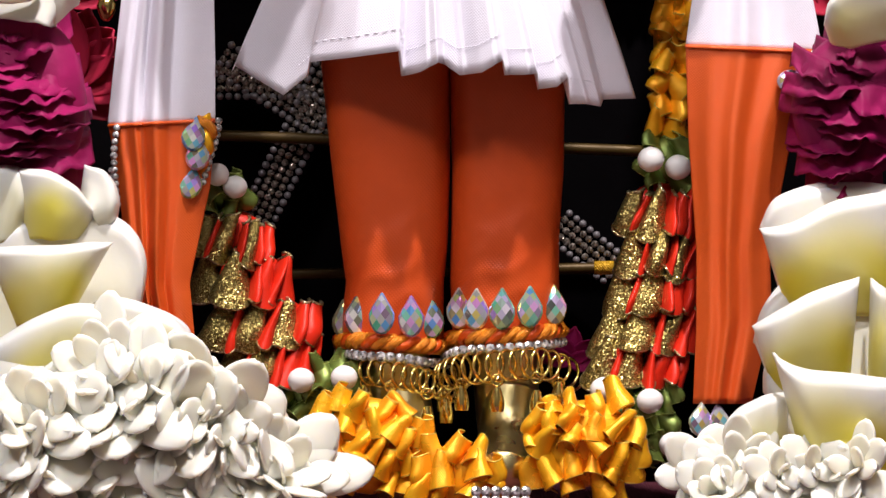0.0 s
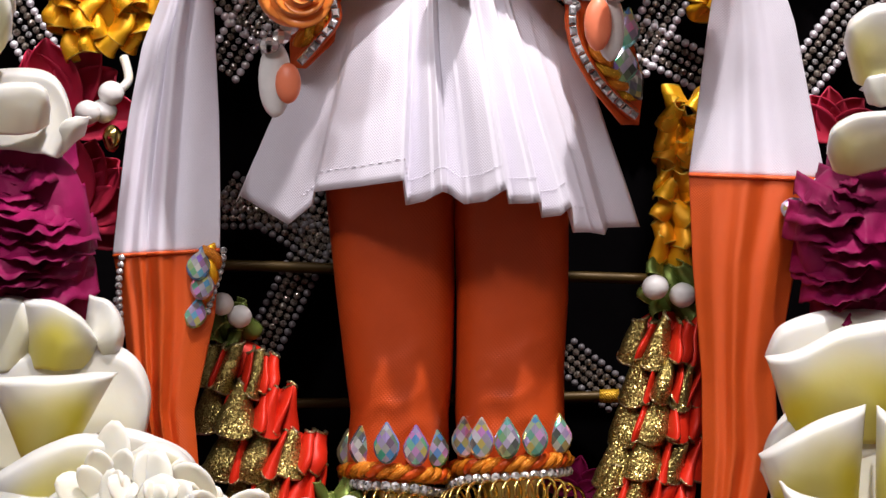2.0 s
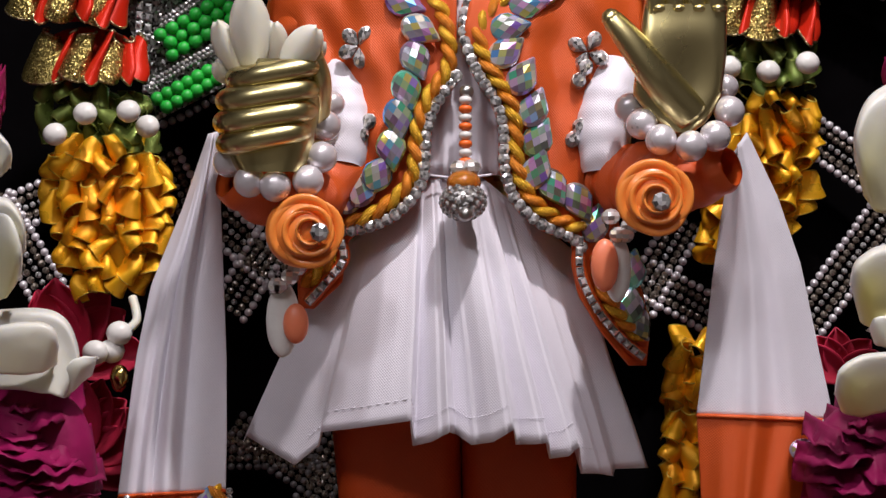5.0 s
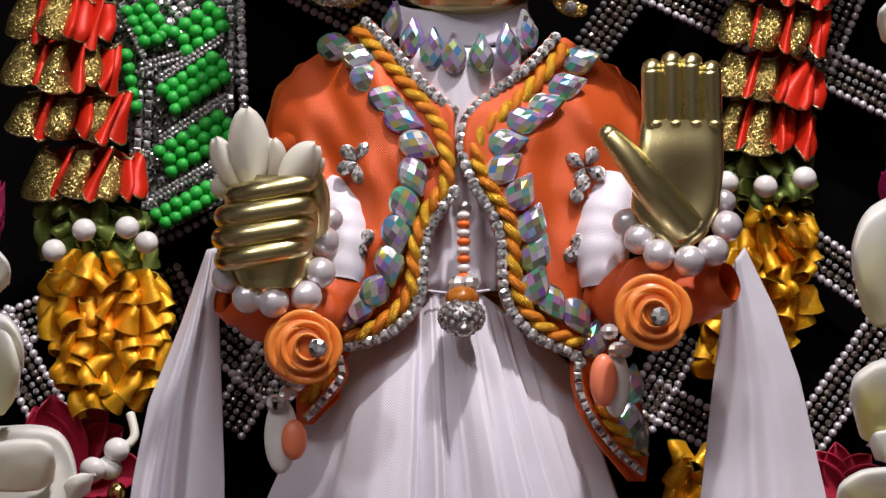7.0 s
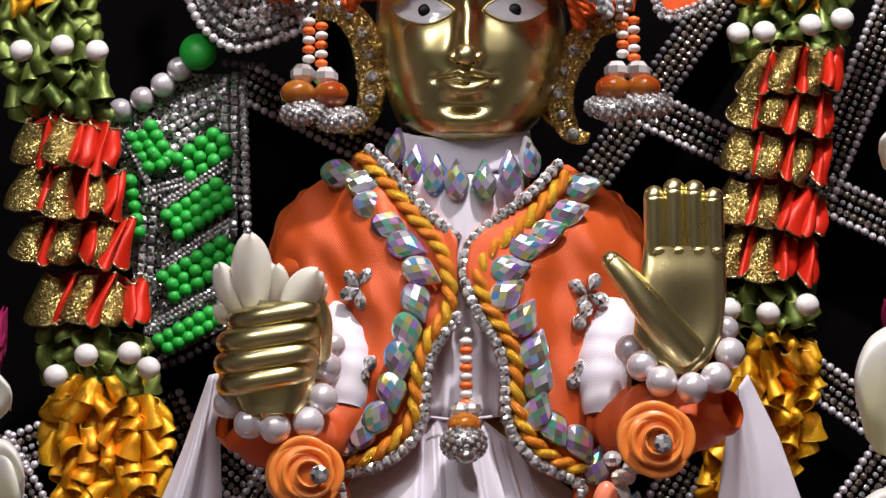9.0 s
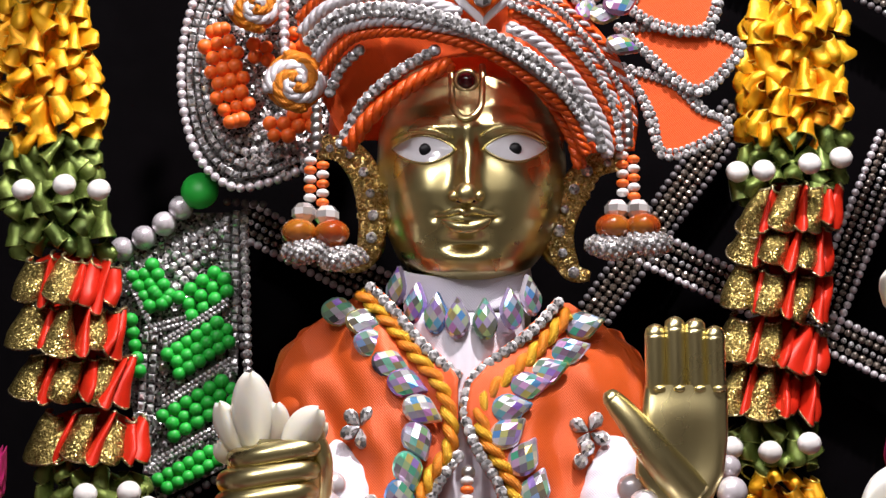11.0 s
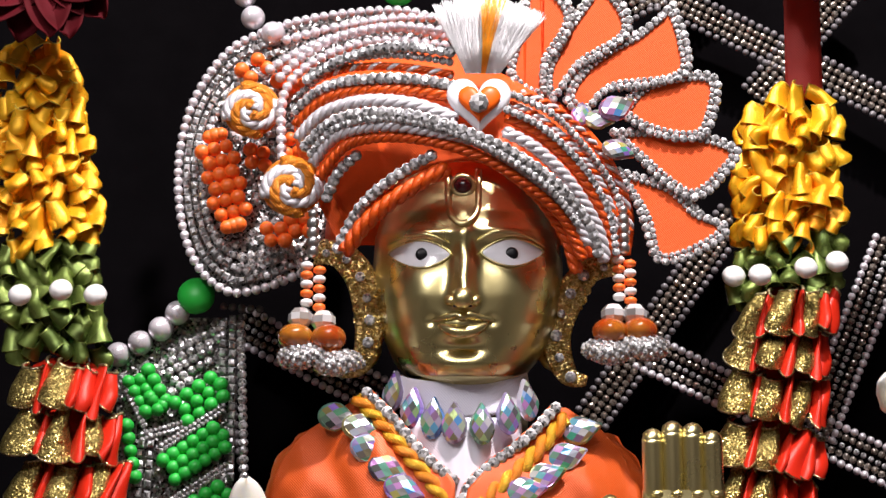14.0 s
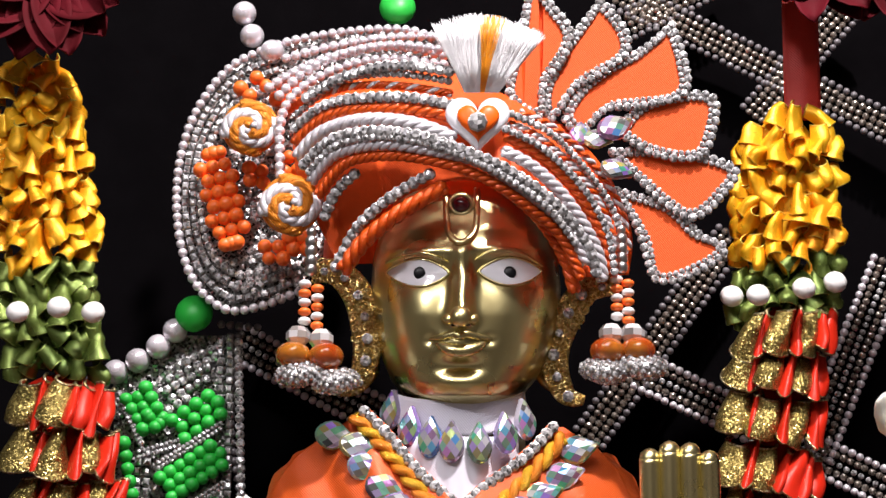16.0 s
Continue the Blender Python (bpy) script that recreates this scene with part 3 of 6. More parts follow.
    # closed fist: palm, four curled fingers, thumb
    def fist_palm(s, t):
        z0, l, r = lerp_table([(0, -63.5, 268.3), (1, -63.8, 308.8)], t)[1], 0, 0
        l, r = lerp_table([(0, 412, 528), (0.12, 396, 542), (0.5, 388, 558), (0.8, 392, 570), (1, 420, 560)], t)
        a = 2 * math.pi * s
        k = 0.2 / math.cos(0.1)
        x = (l + r) / 2 + (r - l) / 2 * math.copysign(abs(math.sin(a)) ** 0.7, math.sin(a))
        return Vector(((x - 784) * k + 0.4, -52 - 16.5 * math.copysign(abs(math.cos(a)) ** 0.55, math.cos(a)), z0))
    grid(bm, fist_palm, 30, 14, wrap=True)
    for y0, l, r, rad in ((380, 405, 552, 4.3), (419, 390, 545, 4.7), (457, 386, 540, 4.7), (494, 390, 532, 4.4)):
        base = 304.0 - (y0 - 377) * 0.2035
        x0, x1 = (l - 784) * 0.2015 + 0.6, (r - 784) * 0.2015 + 0.6
        tube(bm, spline([(x0 + 2.5, base - 2.0, -50), (x0 + 1.0, base - 1.8, -62), (x0 + 6, base - 1.2, -69), ((x0 + x1) / 2, base + 0.6, -71), (x1 - 4, base + 2.2, -69), (x1, base + 2.6, -62)], 8),
             lambda t, q=rad: q * (0.45 + 0.55 * math.sin(math.pi * min(0.12 + t * 0.86, 1)) ** 0.4), 16)
    tube(bm, spline([(-46.5, 283.0, -46), (-44.8, 300.0, -62), (-47.0, 309.5, -66)], 8), lambda t: 5.0 - 1.9 * t, 14)
    ball(bm, Vector((-47.0, 309.8, -66)).xzy, 3.4, 3)
    # raised palm
    def palm(s, t):
        y = 480 - 225 * t
        l, r = lerp_table([(0, 1185, 1222), (0.08, 1150, 1248), (0.3, 1115, 1272), (0.6, 1122, 1280), (1, 1134, 1279)], t)
        p0, p1 = lerp_table([(0, 83.2, 282.5), (1, 83.9, 328.3)], t)
        a = 2 * math.pi * s
        x = (l + r) / 2 + (r - l) / 2 * math.copysign(abs(math.sin(a)) ** 0.6, math.sin(a))
        hollow = 2.6 * bump(x, y, 1225, 390, 40, 70)
        return Vector(((x - 1200) * 0.2025 + p0, -50 - (6 - 1.6 * smooth(0.72, 1.0, t) - hollow if math.cos(a) > 0 else 6) * math.copysign(abs(math.cos(a)) ** 0.6, math.cos(a)), p1))
    grid(bm, palm, 44, 18, wrap=True)
    for x, top_y, r in ((1155, 165, 3.9), (1190, 152, 4.0), (1226, 155, 4.0), (1260, 168, 3.8)):
        x0 = (x - 1200) * 0.2025 + 83.7
        z0, z1 = 312.9, 349.4 - (top_y - 152) * 0.2
        tube(bm, spline([(x0, z0, -49), (x0, (z0 + z1) / 2, -51), (x0, z1, -53)], 8), r, 12)
        ball(bm, Vector((x0, -53, z1)), r, 2)
        ball(bm, Vector((x0 + 1.2, -52.6, 326.8)), 3.0, 2, (1, 1, 0.6))
    tube(bm, spline([(86.3, 288.5, -50), (75.4, 301.7, -56), (65.5, 315.0, -58), (58.7, 323.2, -58)], 8), lambda t: 8.2 - 4.6 * t, 14)
    ball(bm, Vector((58.7, 323.2, -58)).xzy, 3.6, 2)
    return solo("statue", bm, [BRASS, ENAMEL, PUPIL_AND_NOSTRIL, GARNET], "polished brass standing figure with enamelled white eyes, in festive dress", "statue", (0, 8, 0))


statue = build_figure()


# ---- the dress ----
def leg_sheet(rows, deep):
    table = sorted((l[1], l[0], r[0]) for l, r in rows)

    def fn(s, t):
        z = table[0][0] + (table[-1][0] - table[0][0]) * t
        l, r = lerp_table(table, z)
        a = 2 * math.pi * s
        sx, cy = math.sin(a), -math.cos(a)
        w = 0.9 * noise.noise(Vector((s * 5, t * 3.2, deep))) * (0.4 + 1.2 * (1 - t) ** 2)
        x = (l + r) / 2 + (r - l) / 2 * math.copysign(abs(sx) ** 0.85, sx) + 0.3 * w * sx
        crease = 0.5 - abs(noise.noise(Vector((s * 9 + 2 * t, t * 9 - s * 3, deep + 3.0))))
        fold = 2.0 * crease * (0.18 + math.exp(-((t - 0.22) / 0.13) ** 2))
        return Vector((x, 2 + (deep + w + fold) * math.copysign(abs(cy) ** 0.9, cy), z))
    return fn


leggings = thing("leggings", "tight orange cloth leggings with crystal-trimmed ankles", "leggings", (4, 40, 0))
for rows, crystals in (
        ([((-41.6, 209.8), (5.4, 209.9)), ((-40.2, 176.2), (5.3, 176.3)), ((-36.3, 138.2), (5.6, 138.3)), ((-33.2, 110.0), (4.7, 110.1)), ((-31.6, 97.8), (3.5, 97.9)), ((-32.8, 85.6), (3.5, 85.7)), ((-32.9, 72.3), (3.4, 69.3))],
         [(-32.4, 84.4, 6), (-27.6, 86.2, -8), (-18.7, 86.6, -19), (-8.2, 85.6, -18), (-1.1, 85.0, -8)]),
        ([((4.4, 209.9), (45.7, 210.0)), ((5.1, 176.3), (46.0, 176.4)), ((6.2, 138.3), (45.9, 138.4)), ((5.9, 114.1), (44.5, 114.2)), ((5.5, 97.9), (44.6, 98.0)), ((6.4, 85.7), (45.2, 85.8)), ((6.4, 74.4), (45.2, 77.6))],
         [(8.8, 88.7, -8), (15.0, 88.3, -16), (24.3, 88.4, -20), (34.2, 89.2, -18), (42.7, 89.8, -6)])):
    bm = bmesh.new()
    grid(bm, leg_sheet(rows, 17), 96, 90, wrap=True)
    leg = part("leg", bm, LEG_CLOTH, leggings)
    for x, z, y in crystals:
        piece("crystal", DROP, leg, P(x, z, y - 2), facing(Vector((0.03 * random.uniform(-1, 1), 0, 1)), Vector((0.02 * (y + 14), -1, 0.15))), (0.98, 0.98, 1))
for pts in ([(-34.1, 76.2, 4), (-28.0, 76.8, -12), (-15.9, 76.2, -19), (-3.7, 75.0, -16), (4.0, 75.0, 0)], [(5.4, 77.5, -4), (14.5, 78.1, -17), (26.6, 78.8, -20), (38.7, 80.0, -15), (46.0, 81.1, 2)]):
    rope(leggings, "braid", spline(pts), 3.0, [GOLD_CORD, ORANGE_CORD, GOLD_CORD], 13)
for pts in ([(-34.1, 72.9, 2), (-26.0, 71.3, -16), (-13.8, 70.7, -21), (-4.7, 69.3, -17), (4.0, 68.3, 0)], [(3.8, 70.9, -6), (10.4, 73.4, -18), (26.6, 74.3, -22), (38.8, 75.5, -17), (46.9, 76.6, 2)]):
    strand(leggings, "rhinestone", RHINE_BIG, spline(pts), 3.5)


def pleated(waist, hem, belly=2.0, nv=26, nu=9):
    """Cloth between a waist line and a hem line with as many points; knife pleats where the hem steps back."""
    top, low = [Vector((p[0], p[2], p[1])) for p in waist], [Vector((p[0], p[2] * 1.45 - 2, p[1])) for p in hem]

    def fn(s, t):
        i = min(int(s * (len(hem) - 1)), len(hem) - 2)
        k = s * (len(hem) - 1) - i
        a, b = top[i].lerp(top[i + 1], k), low[i].lerp(low[i + 1], k)
        p = a.lerp(b, t)
        p.y -= 1.1 * (s * 17 % 1) * (0.4 + 0.6 * t) * smooth(0.12, 0.4, s) + belly * math.sin(math.pi * t) + 1.8 * noise.noise(Vector((s * 9, t * 2.0, 3.0))) * t
        p.x += 0.8 * noise.noise(Vector((s * 5 + 7, t * 3, 1.0))) * math.sin(math.pi * t)
        return p
    return fn, nu * (len(hem) - 1) + 1, nv


tunic = thing("tunic", "white satin tunic with a knife-pleated flared skirt", "tunic", (6, 110, -10))
HEM = [(-71.8, 172.7, -1), (-70.4, 174.7, -1), (-53.6, 164.5, -6), (-45.2, 171.3, -10), (-44.4, 176.1, -16), (-28.8, 177.9, -26), (-12.4, 180.1, -29), (-11.4, 171.3, -23), (-5.4, 172.7, -27), (1.2, 176.2, -31), (3.2, 175.6, -25),
       (8.8, 171.6, -26), (16.4, 172.6, -30), (24.2, 177.2, -32), (25.0, 171.8, -26), (31.2, 171.8, -28), (36.4, 172.4, -29), (36.8, 166.8, -23), (43.2, 167.6, -24), (47.2, 171.0, -24), (48.0, 161.6, -18),
       (54.2, 161.6, -16), (58.8, 160.8, -13), (59.6, 163.2, -7), (71.2, 163.6, -2)]
WAIST_X = [560, 585, 610, 640, 660, 690, 735, 742, 752, 765, 774, 782, 800, 822, 828, 840, 852, 858, 868, 880, 888, 915, 945, 975, 1010]
WAIST = [((x - 784) * 0.2 + 0.1, 273.8 - abs(x - 800) * 0.16, -28 + ((x - 800) / 80) ** 2 * 2.2) for x in WAIST_X]
bm = bmesh.new()
fn, nu, nv = pleated(WAIST, HEM, 3.0)
grid(bm, fn, nu, nv)
thicken(bm, 0.5)
part("skirt", bm, WHITE_SATIN, tunic)
# stitched hem
bm = bmesh.new()
ring = [fn(i / 240, 0.905) + Vector((0, -0.3, 0)) for i in range(24, 226)]
for i in range(0, len(ring) - 2, 2):
    if (ring[i + 1] - ring[i]).length < 6:
        tube(bm, [ring[i], ring[i + 1]], 0.24, 5, 0.5)
part("stitching", bm, WHITE_SATIN, tunic)
bm = bmesh.new()
grid(bm, lambda s, t: Vector((-52 + (s - 0.5) * 1.0 + s * 116, -19 - 12 * math.sin(math.pi * s) - 1.0 * math.sin(s * 60) * t, 267.0 + (1 - t) * (354.6 - 267.0))), 60, 20)
thicken(bm, 0.5)
for v in bm.verts:
    v.co.x = 3 + (v.co.x - 6) * 0.5 if v.co.z < 319.7 else 5.5 + (v.co.x - 6) * 0.38
part("bodice", bm, WHITE_SATIN, tunic)
bm = bmesh.new()
tube(bm, spline([(-5.9, 267.0, -32), (4.7, 266.1, -33.4), (16.3, 267.3, -32)], 8), 0.45, 6, 0.5)
part("waist_seam", bm, WHITE_SATIN, tunic)
# collar round the neck, with hanging crystals
bm = bmesh.new()
def collar_fn(s, t):
    a = math.pi * (0.02 + 0.96 * s)
    z = lerp_table([(0, 362.4), (1, 372.1)], t)[0]
    return Vector((5.7 - 25.5 * math.cos(a) * (1 - 0.05 * t), -20 * math.sin(a) - 4, z - 8.0 * math.sin(a) * (1 - 0.45 * t)))
grid(bm, collar_fn, 40, 8)
thicken(bm, 0.6)
part("collar", bm, WHITE_SATIN, tunic)
for x, y, a, d in ((698, 640, 100, -8), (730, 668, 97, -18), (765, 685, 93, -24), (801, 693, 90, -27), (848, 695, 90, -27), (892, 678, 85, -24), (925, 655, 80, -16)):
    at = (-1.2, 364.1)
    piece("crystal", DROP, tunic, P((x - 784) * 0.2075, at[1] - (y - 640) * 0.215, d - 4), facing(Vector((-math.cos(math.radians(a)), 0, math.sin(math.radians(a)))), Vector((0.012 * (x - 815) * 0.6, -1, 0.1))), (1.02, 0.98, 1))


# jacket: two fronts that meet on the chest
jacket = thing("jacket", "orange satin jacket edged with rhinestones, gold braid and crystals", "jacket", (6, 180, -20))


def front_panel(rows, bulge):
    table = sorted((l[1], l[0], r[0]) for l, r in rows)
    lo, hi = table[0][0], table[-1][0]

    def fn(s, t):
        z = lo + (hi - lo) * t
        l, r = lerp_table(table, z)
        x = l + (r - l) * s
        c = 6.0
        k = min(abs(x - c) / 72.0, 1.0)
        y = -34 + 30 * k ** 2.2 + (hi - z) * -0.02 + bulge * noise.noise(Vector((x * 0.06, z * 0.05, 2.0))) + 3.2 * noise.noise(Vector((x * 0.11 + z * 0.05, z * 0.03 - x * 0.03, 5.0))) * smooth(0, 0.3, abs(x - c) / 60)
        y += 9 * smooth(0.75, 1.0, t)
        return Vector((x, y, z))
    return fn


LEFT = [((-31.6, 362.1), (-27.1, 363.8)), ((-42.8, 354.3), (-19.0, 354.7)), ((-51.9, 348.2), (-12.3, 347.6)), ((-58.5, 339.9), (-4.0, 339.4)), ((-62.3, 331.7), (3.5, 330.7)), ((-63.1, 319.4), (3.5, 319.3)), ((-57.7, 309.2), (3.4, 309.1)),
        ((-43.5, 302.1), (3.4, 301.7)), ((-33.5, 292.9), (-1.7, 292.8)), ((-30.5, 284.8), (-5.9, 284.7)), ((-31.5, 272.7), (-7.7, 272.6)), ((-36.4, 264.6), (-8.3, 264.6)), ((-40.4, 256.2), (-16.2, 255.7)), ((-45.4, 250.6), (-27.4, 249.5)),
        ((-49.4, 242.6), (-35.8, 246.2)), ((-52.7, 228.7), (-37.1, 233.7)), ((-52.3, 219.7), (-47.1, 221.7))]
RIGHT = [((38.6, 358.2), (43.6, 358.6)), ((29.4, 350.0), (55.8, 349.9)), ((20.2, 341.8), (63.4, 341.7)), ((8.1, 328.5), (69.3, 329.3)), ((6.5, 319.3), (70.0, 319.1)), ((7.3, 309.1), (65.4, 308.9)), ((12.9, 300.9), (59.3, 300.8)),
         ((17.3, 292.8), (55.1, 292.7)), ((20.1, 284.7), (52.0, 284.6)), ((20.0, 272.5), (50.9, 272.5)), ((22.1, 264.5), (54.8, 264.4)), ((27.7, 256.0), (58.7, 254.3)), ((34.7, 249.4), (61.1, 248.3)), ((44.6, 242.4), (61.8, 241.3)),
         ((44.1, 235.6), (65.3, 235.6)), ((46.5, 224.6), (69.3, 224.6)), ((54.3, 211.6), (71.7, 211.6)), ((64.3, 199.6), (70.5, 200.0))]
for rows in (LEFT, RIGHT):
    bm = bmesh.new()
    grid(bm, front_panel(rows, 2.6), 40, 60)
    thicken(bm, 0.8)
    part("front", bm, ORANGE_SATIN, jacket)


def panel_depth(x, z):
    k = min(abs(x - 6.0) / 72.0, 1.0)
    return -34 + 30 * k ** 2.2 + (362.9 - z) * -0.02 + 9 * smooth(0.75, 1.0, (z - 100) / (362.9 - 100))


def on_panel(pts, lift):
    return spline([(x, z, panel_depth(x, z) - lift) for x, z in pts])


EDGES = [[(-27.9, 363.8), (-19.4, 355.3), (-8.2, 341.9), (4.1, 330.9)],
         [(3.6, 302.5), (-2.9, 293.8), (-6.9, 283.7), (-8.1, 267.6), (-11.8, 259.5), (-19.4, 252.1), (-29.4, 248.2), (-37.0, 247.4)],
         [(40.0, 358.2), (29.3, 346.9), (13.0, 334.6), (7.3, 327.0), (6.3, 317.2), (10.5, 305.0), (17.3, 293.8), (20.4, 283.6), (20.8, 269.5), (24.7, 258.4), (32.7, 250.4), (44.6, 244.8), (48.6, 240.8)]]
for pts in EDGES:
    strand(jacket, "rhinestone", RHINE_BIG, on_panel(pts, 3.2), 3.5, 1.18)
    bm = bmesh.new()
    tube(bm, on_panel(pts, 1.2), 2.0, 8, 0.7)
    part("piping", bm, ORANGE_SATIN, jacket)
for pts in ([(-37.1, 242.5), (-36.7, 236.7), (-42.3, 229.3), (-48.7, 222.1)], [(47.3, 243.6), (47.7, 231.6), (53.3, 219.6), (61.3, 209.6), (68.9, 203.2)]):
    strand(jacket, "rhinestone", RHINE_SQUARE, on_panel(pts, 3.5), 3.6)
    bm = bmesh.new()
    tube(bm, on_panel(pts, 1.2), 2.4, 8, 0.7)
    part("piping", bm, ORANGE_SATIN, jacket)
for pts in ([(-31.6, 362.1), (-23.1, 353.2), (-11.3, 338.8), (-2.2, 327.1), (0.8, 315.2), (0.4, 305.0), (-5.7, 295.9), (-10.1, 284.7), (-11.3, 269.6), (-14.4, 262.6), (-21.4, 256.1), (-29.4, 251.6), (-36.2, 250.6)],
            [(43.6, 354.5), (34.4, 343.8), (23.2, 332.5), (14.6, 325.4), (11.3, 317.2), (15.3, 306.0), (21.9, 294.8), (24.5, 284.6), (25.2, 270.5), (29.7, 259.4), (37.7, 252.4), (48.7, 247.4)]):
    rope(jacket, "braid", on_panel(pts, 2.4), 2.9, [GOLD_CORD, BRAID_YELLOW], 12.5, 8)
for pts in ([(53.7, 238.6), (55.7, 226.6), (62.9, 214.6), (70.1, 208.6)], [(-39.5, 238.7), (-44.7, 232.7), (-50.7, 227.3)]):
    rope(jacket, "braid", on_panel(pts, 2.4), 2.9, [GOLD_CORD, BRAID_YELLOW], 12.5, 8)
# leaf-shaped crystals: place, and the lean of the long axis from upright, clockwise
STONES = ((-38.1, 354.7, 100), (-29.5, 350.6, 105), (-26.5, 342.7, 112), (-20.0, 335.3, 112), (-14.3, 328.3, 112), (-8.9, 318.7, 118), (-10.7, 307.7, 158), (-13.9, 296.9, 165), (-17.0, 286.8, 172), (-19.4, 275.7, 172),
          (-23.8, 268.2, 30), (-29.4, 262.6, 20), (-33.8, 260.2, 20),
          (49.3, 349.9, 75), (43.9, 340.3, 72), (36.3, 333.1, 70), (29.2, 327.8, 80), (22.7, 319.8, 80), (21.6, 311.1, 50), (27.4, 302.5, 30), (31.4, 291.3, 20), (32.9, 280.6, 25), (32.4, 269.5, 20), (38.0, 262.4, 150),
          (47.1, 257.2, 150), (52.7, 250.3, 15), (64.9, 221.6, 5), (67.7, 214.6, 150), (65.7, 233.6, 10))
for x, z, lean in STONES:
    a = math.radians(lean)
    piece("crystal", LEAF_STONE, jacket, P(x, z, panel_depth(x, z) - 3.2),
          facing(Vector((math.sin(a), 0, math.cos(a))), Vector((random.uniform(-0.12, 0.12), -1, random.uniform(-0.05, 0.25)))), (1.0, 1.0, 1))
# small stone flowers on the chest
for cx, cz, n in ((-31.1, 313.2, 5), (50.5, 311.4, 4), (-28.8, 283.8, 2), (46.2, 282.2, 2), (48.4, 303.2, 2)):
    for i in range(n):
        a = 2 * math.pi * i / n + 0.5
        r = 4.2 if n > 2 else 2.0
        piece("rhinestone", SMALL_DROP, jacket, P(cx + r * math.sin(a), cz + r * math.cos(a), panel_depth(cx, cz) - 3), facing(Vector((-math.sin(a), 0, -math.cos(a))), Vector((random.uniform(-0.3, 0.3), -1, random.uniform(-0.2, 0.4)))))


def sleeve(pts, radii, mat, name, folds=1.0, squash=1.0):
    bm, line = bmesh.new(), spline(pts, 14)
    n = len(line)
    rings = []
    for i, p in enumerate(line):
        t = (line[min(i + 1, n - 1)] - line[max(i - 1, 0)]).normalized()
        s = t.cross(Vector((0, -1, 0))).normalized()
        f = s.cross(t)
        k = i / (n - 1) * (len(radii) - 1)
        j = min(int(k), len(radii) - 2)
        r = radii[j] + (radii[j + 1] - radii[j]) * (k - j)
        rings.append([])
        for m in range(28):
            a = 2 * math.pi * m / 28
            w = 1 + folds * (0.09 * noise.noise(Vector((math.cos(a) * 1.5 + p.x * 0.05, math.sin(a) * 1.5, i * 0.16 + p.z * 0.05))) + 0.05 * math.sin(i * 0.85 + 2 * math.sin(a)))
            rings[-1].append(bm.verts.new(p + (s * math.cos(a) + f * math.sin(a) * squash) * r * w))
    for a, b in zip(rings, rings[1:]):
        for m in range(28):
            bm.faces.new((a[m], a[(m + 1) % 28], b[(m + 1) % 28], b[m]))
    return part(name, bm, mat, jacket)


sleeve([(-42.7, 345.0, 6), (-48.8, 329.6, 0), (-44.6, 313.3, -4), (-37.5, 297.0, -8)], [9, 15, 15, 11], ORANGE_SATIN, "sleeve")
sleeve([(-38.5, 306.0, -14), (-37.0, 295.0, -21), (-36.0, 284.0, -26), (-37.5, 270.0, -30)], [8, 10.5, 10, 8], WHITE_SATIN, "inner_sleeve", 0.4)
sleeve([(-33.4, 274.7, -22), (-45.4, 260.6, -32), (-61.5, 260.7, -42), (-77.6, 266.7, -50)], [9, 12, 13, 8], ORANGE_SATIN, "cuff", 1.2)
sleeve([(52.6, 343.8, 6), (59.6, 329.4, 0), (58.4, 315.0, -4), (53.2, 298.8, -8)], [9, 13, 13, 11], ORANGE_SATIN, "sleeve")
sleeve([(63.0, 304.5, -16), (58.5, 294.0, -22), (56.0, 282.0, -26), (56.5, 268.0, -28)], [9, 10.5, 10, 8], WHITE_SATIN, "inner_sleeve", 0.4)
sleeve([(57.9, 266.4, -22), (68.9, 264.4, -32), (87.0, 266.3, -42), (101.1, 270.3, -50)], [11, 14, 12, 7], ORANGE_SATIN, "cuff", 1.2)


# hanging scarf ends: white satin with an orange border, gathered at the wrist
def scarf(rows, split, label, base, folds):
    """rows: left and right edge from the top down; split: how far down the border begins; folds: places across."""
    ob = thing("scarf", label, "scarf", base, "scarf ends")
    table = [(i / (len(rows) - 1), *l, *r) for i, (l, r) in enumerate(rows)]

    def fn(s, t):
        lx, lz, rx, rz = lerp_table(table, t)
        x, z = lx + (rx - lx) * s, lz + (rz - lz) * s
        y = -22 - 6 * math.sin(math.pi * s)
        for f, h, w in folds:
            c = 0.5 + (f - 0.5) * (0.55 + 0.45 * smooth(0, 0.5, t))
            y -= h * math.exp(-((s - c) / w) ** 2) * (1 - 0.15 * t)
            y += 0.5 * h * math.exp(-((s - c - 1.6 * w) / w) ** 2)
        return Vector((x, y + 2.0 * noise.noise(Vector((s * 3, t * 4, 1))), z))
    for name, t0, t1, mat in (("cloth", 0, split, WHITE_SATIN), ("border", split - 0.004, 1, ORANGE_SATIN)):
        bm = bmesh.new()
        off = Vector((0, -0.5 if name == "border" else 0, 0))
        grid(bm, lambda s, t: fn(s, t0 + (t1 - t0) * t) + off, 70, 50)
        thicken(bm, 0.5)
        part(name, bm, mat, ob)
    bm = bmesh.new()
    tube(bm, [fn(i / 60, split) + Vector((0, -0.9, 0)) for i in range(61)], 0.7, 6)
    part("hem", bm, ORANGE_SATIN, ob)
    return ob, fn


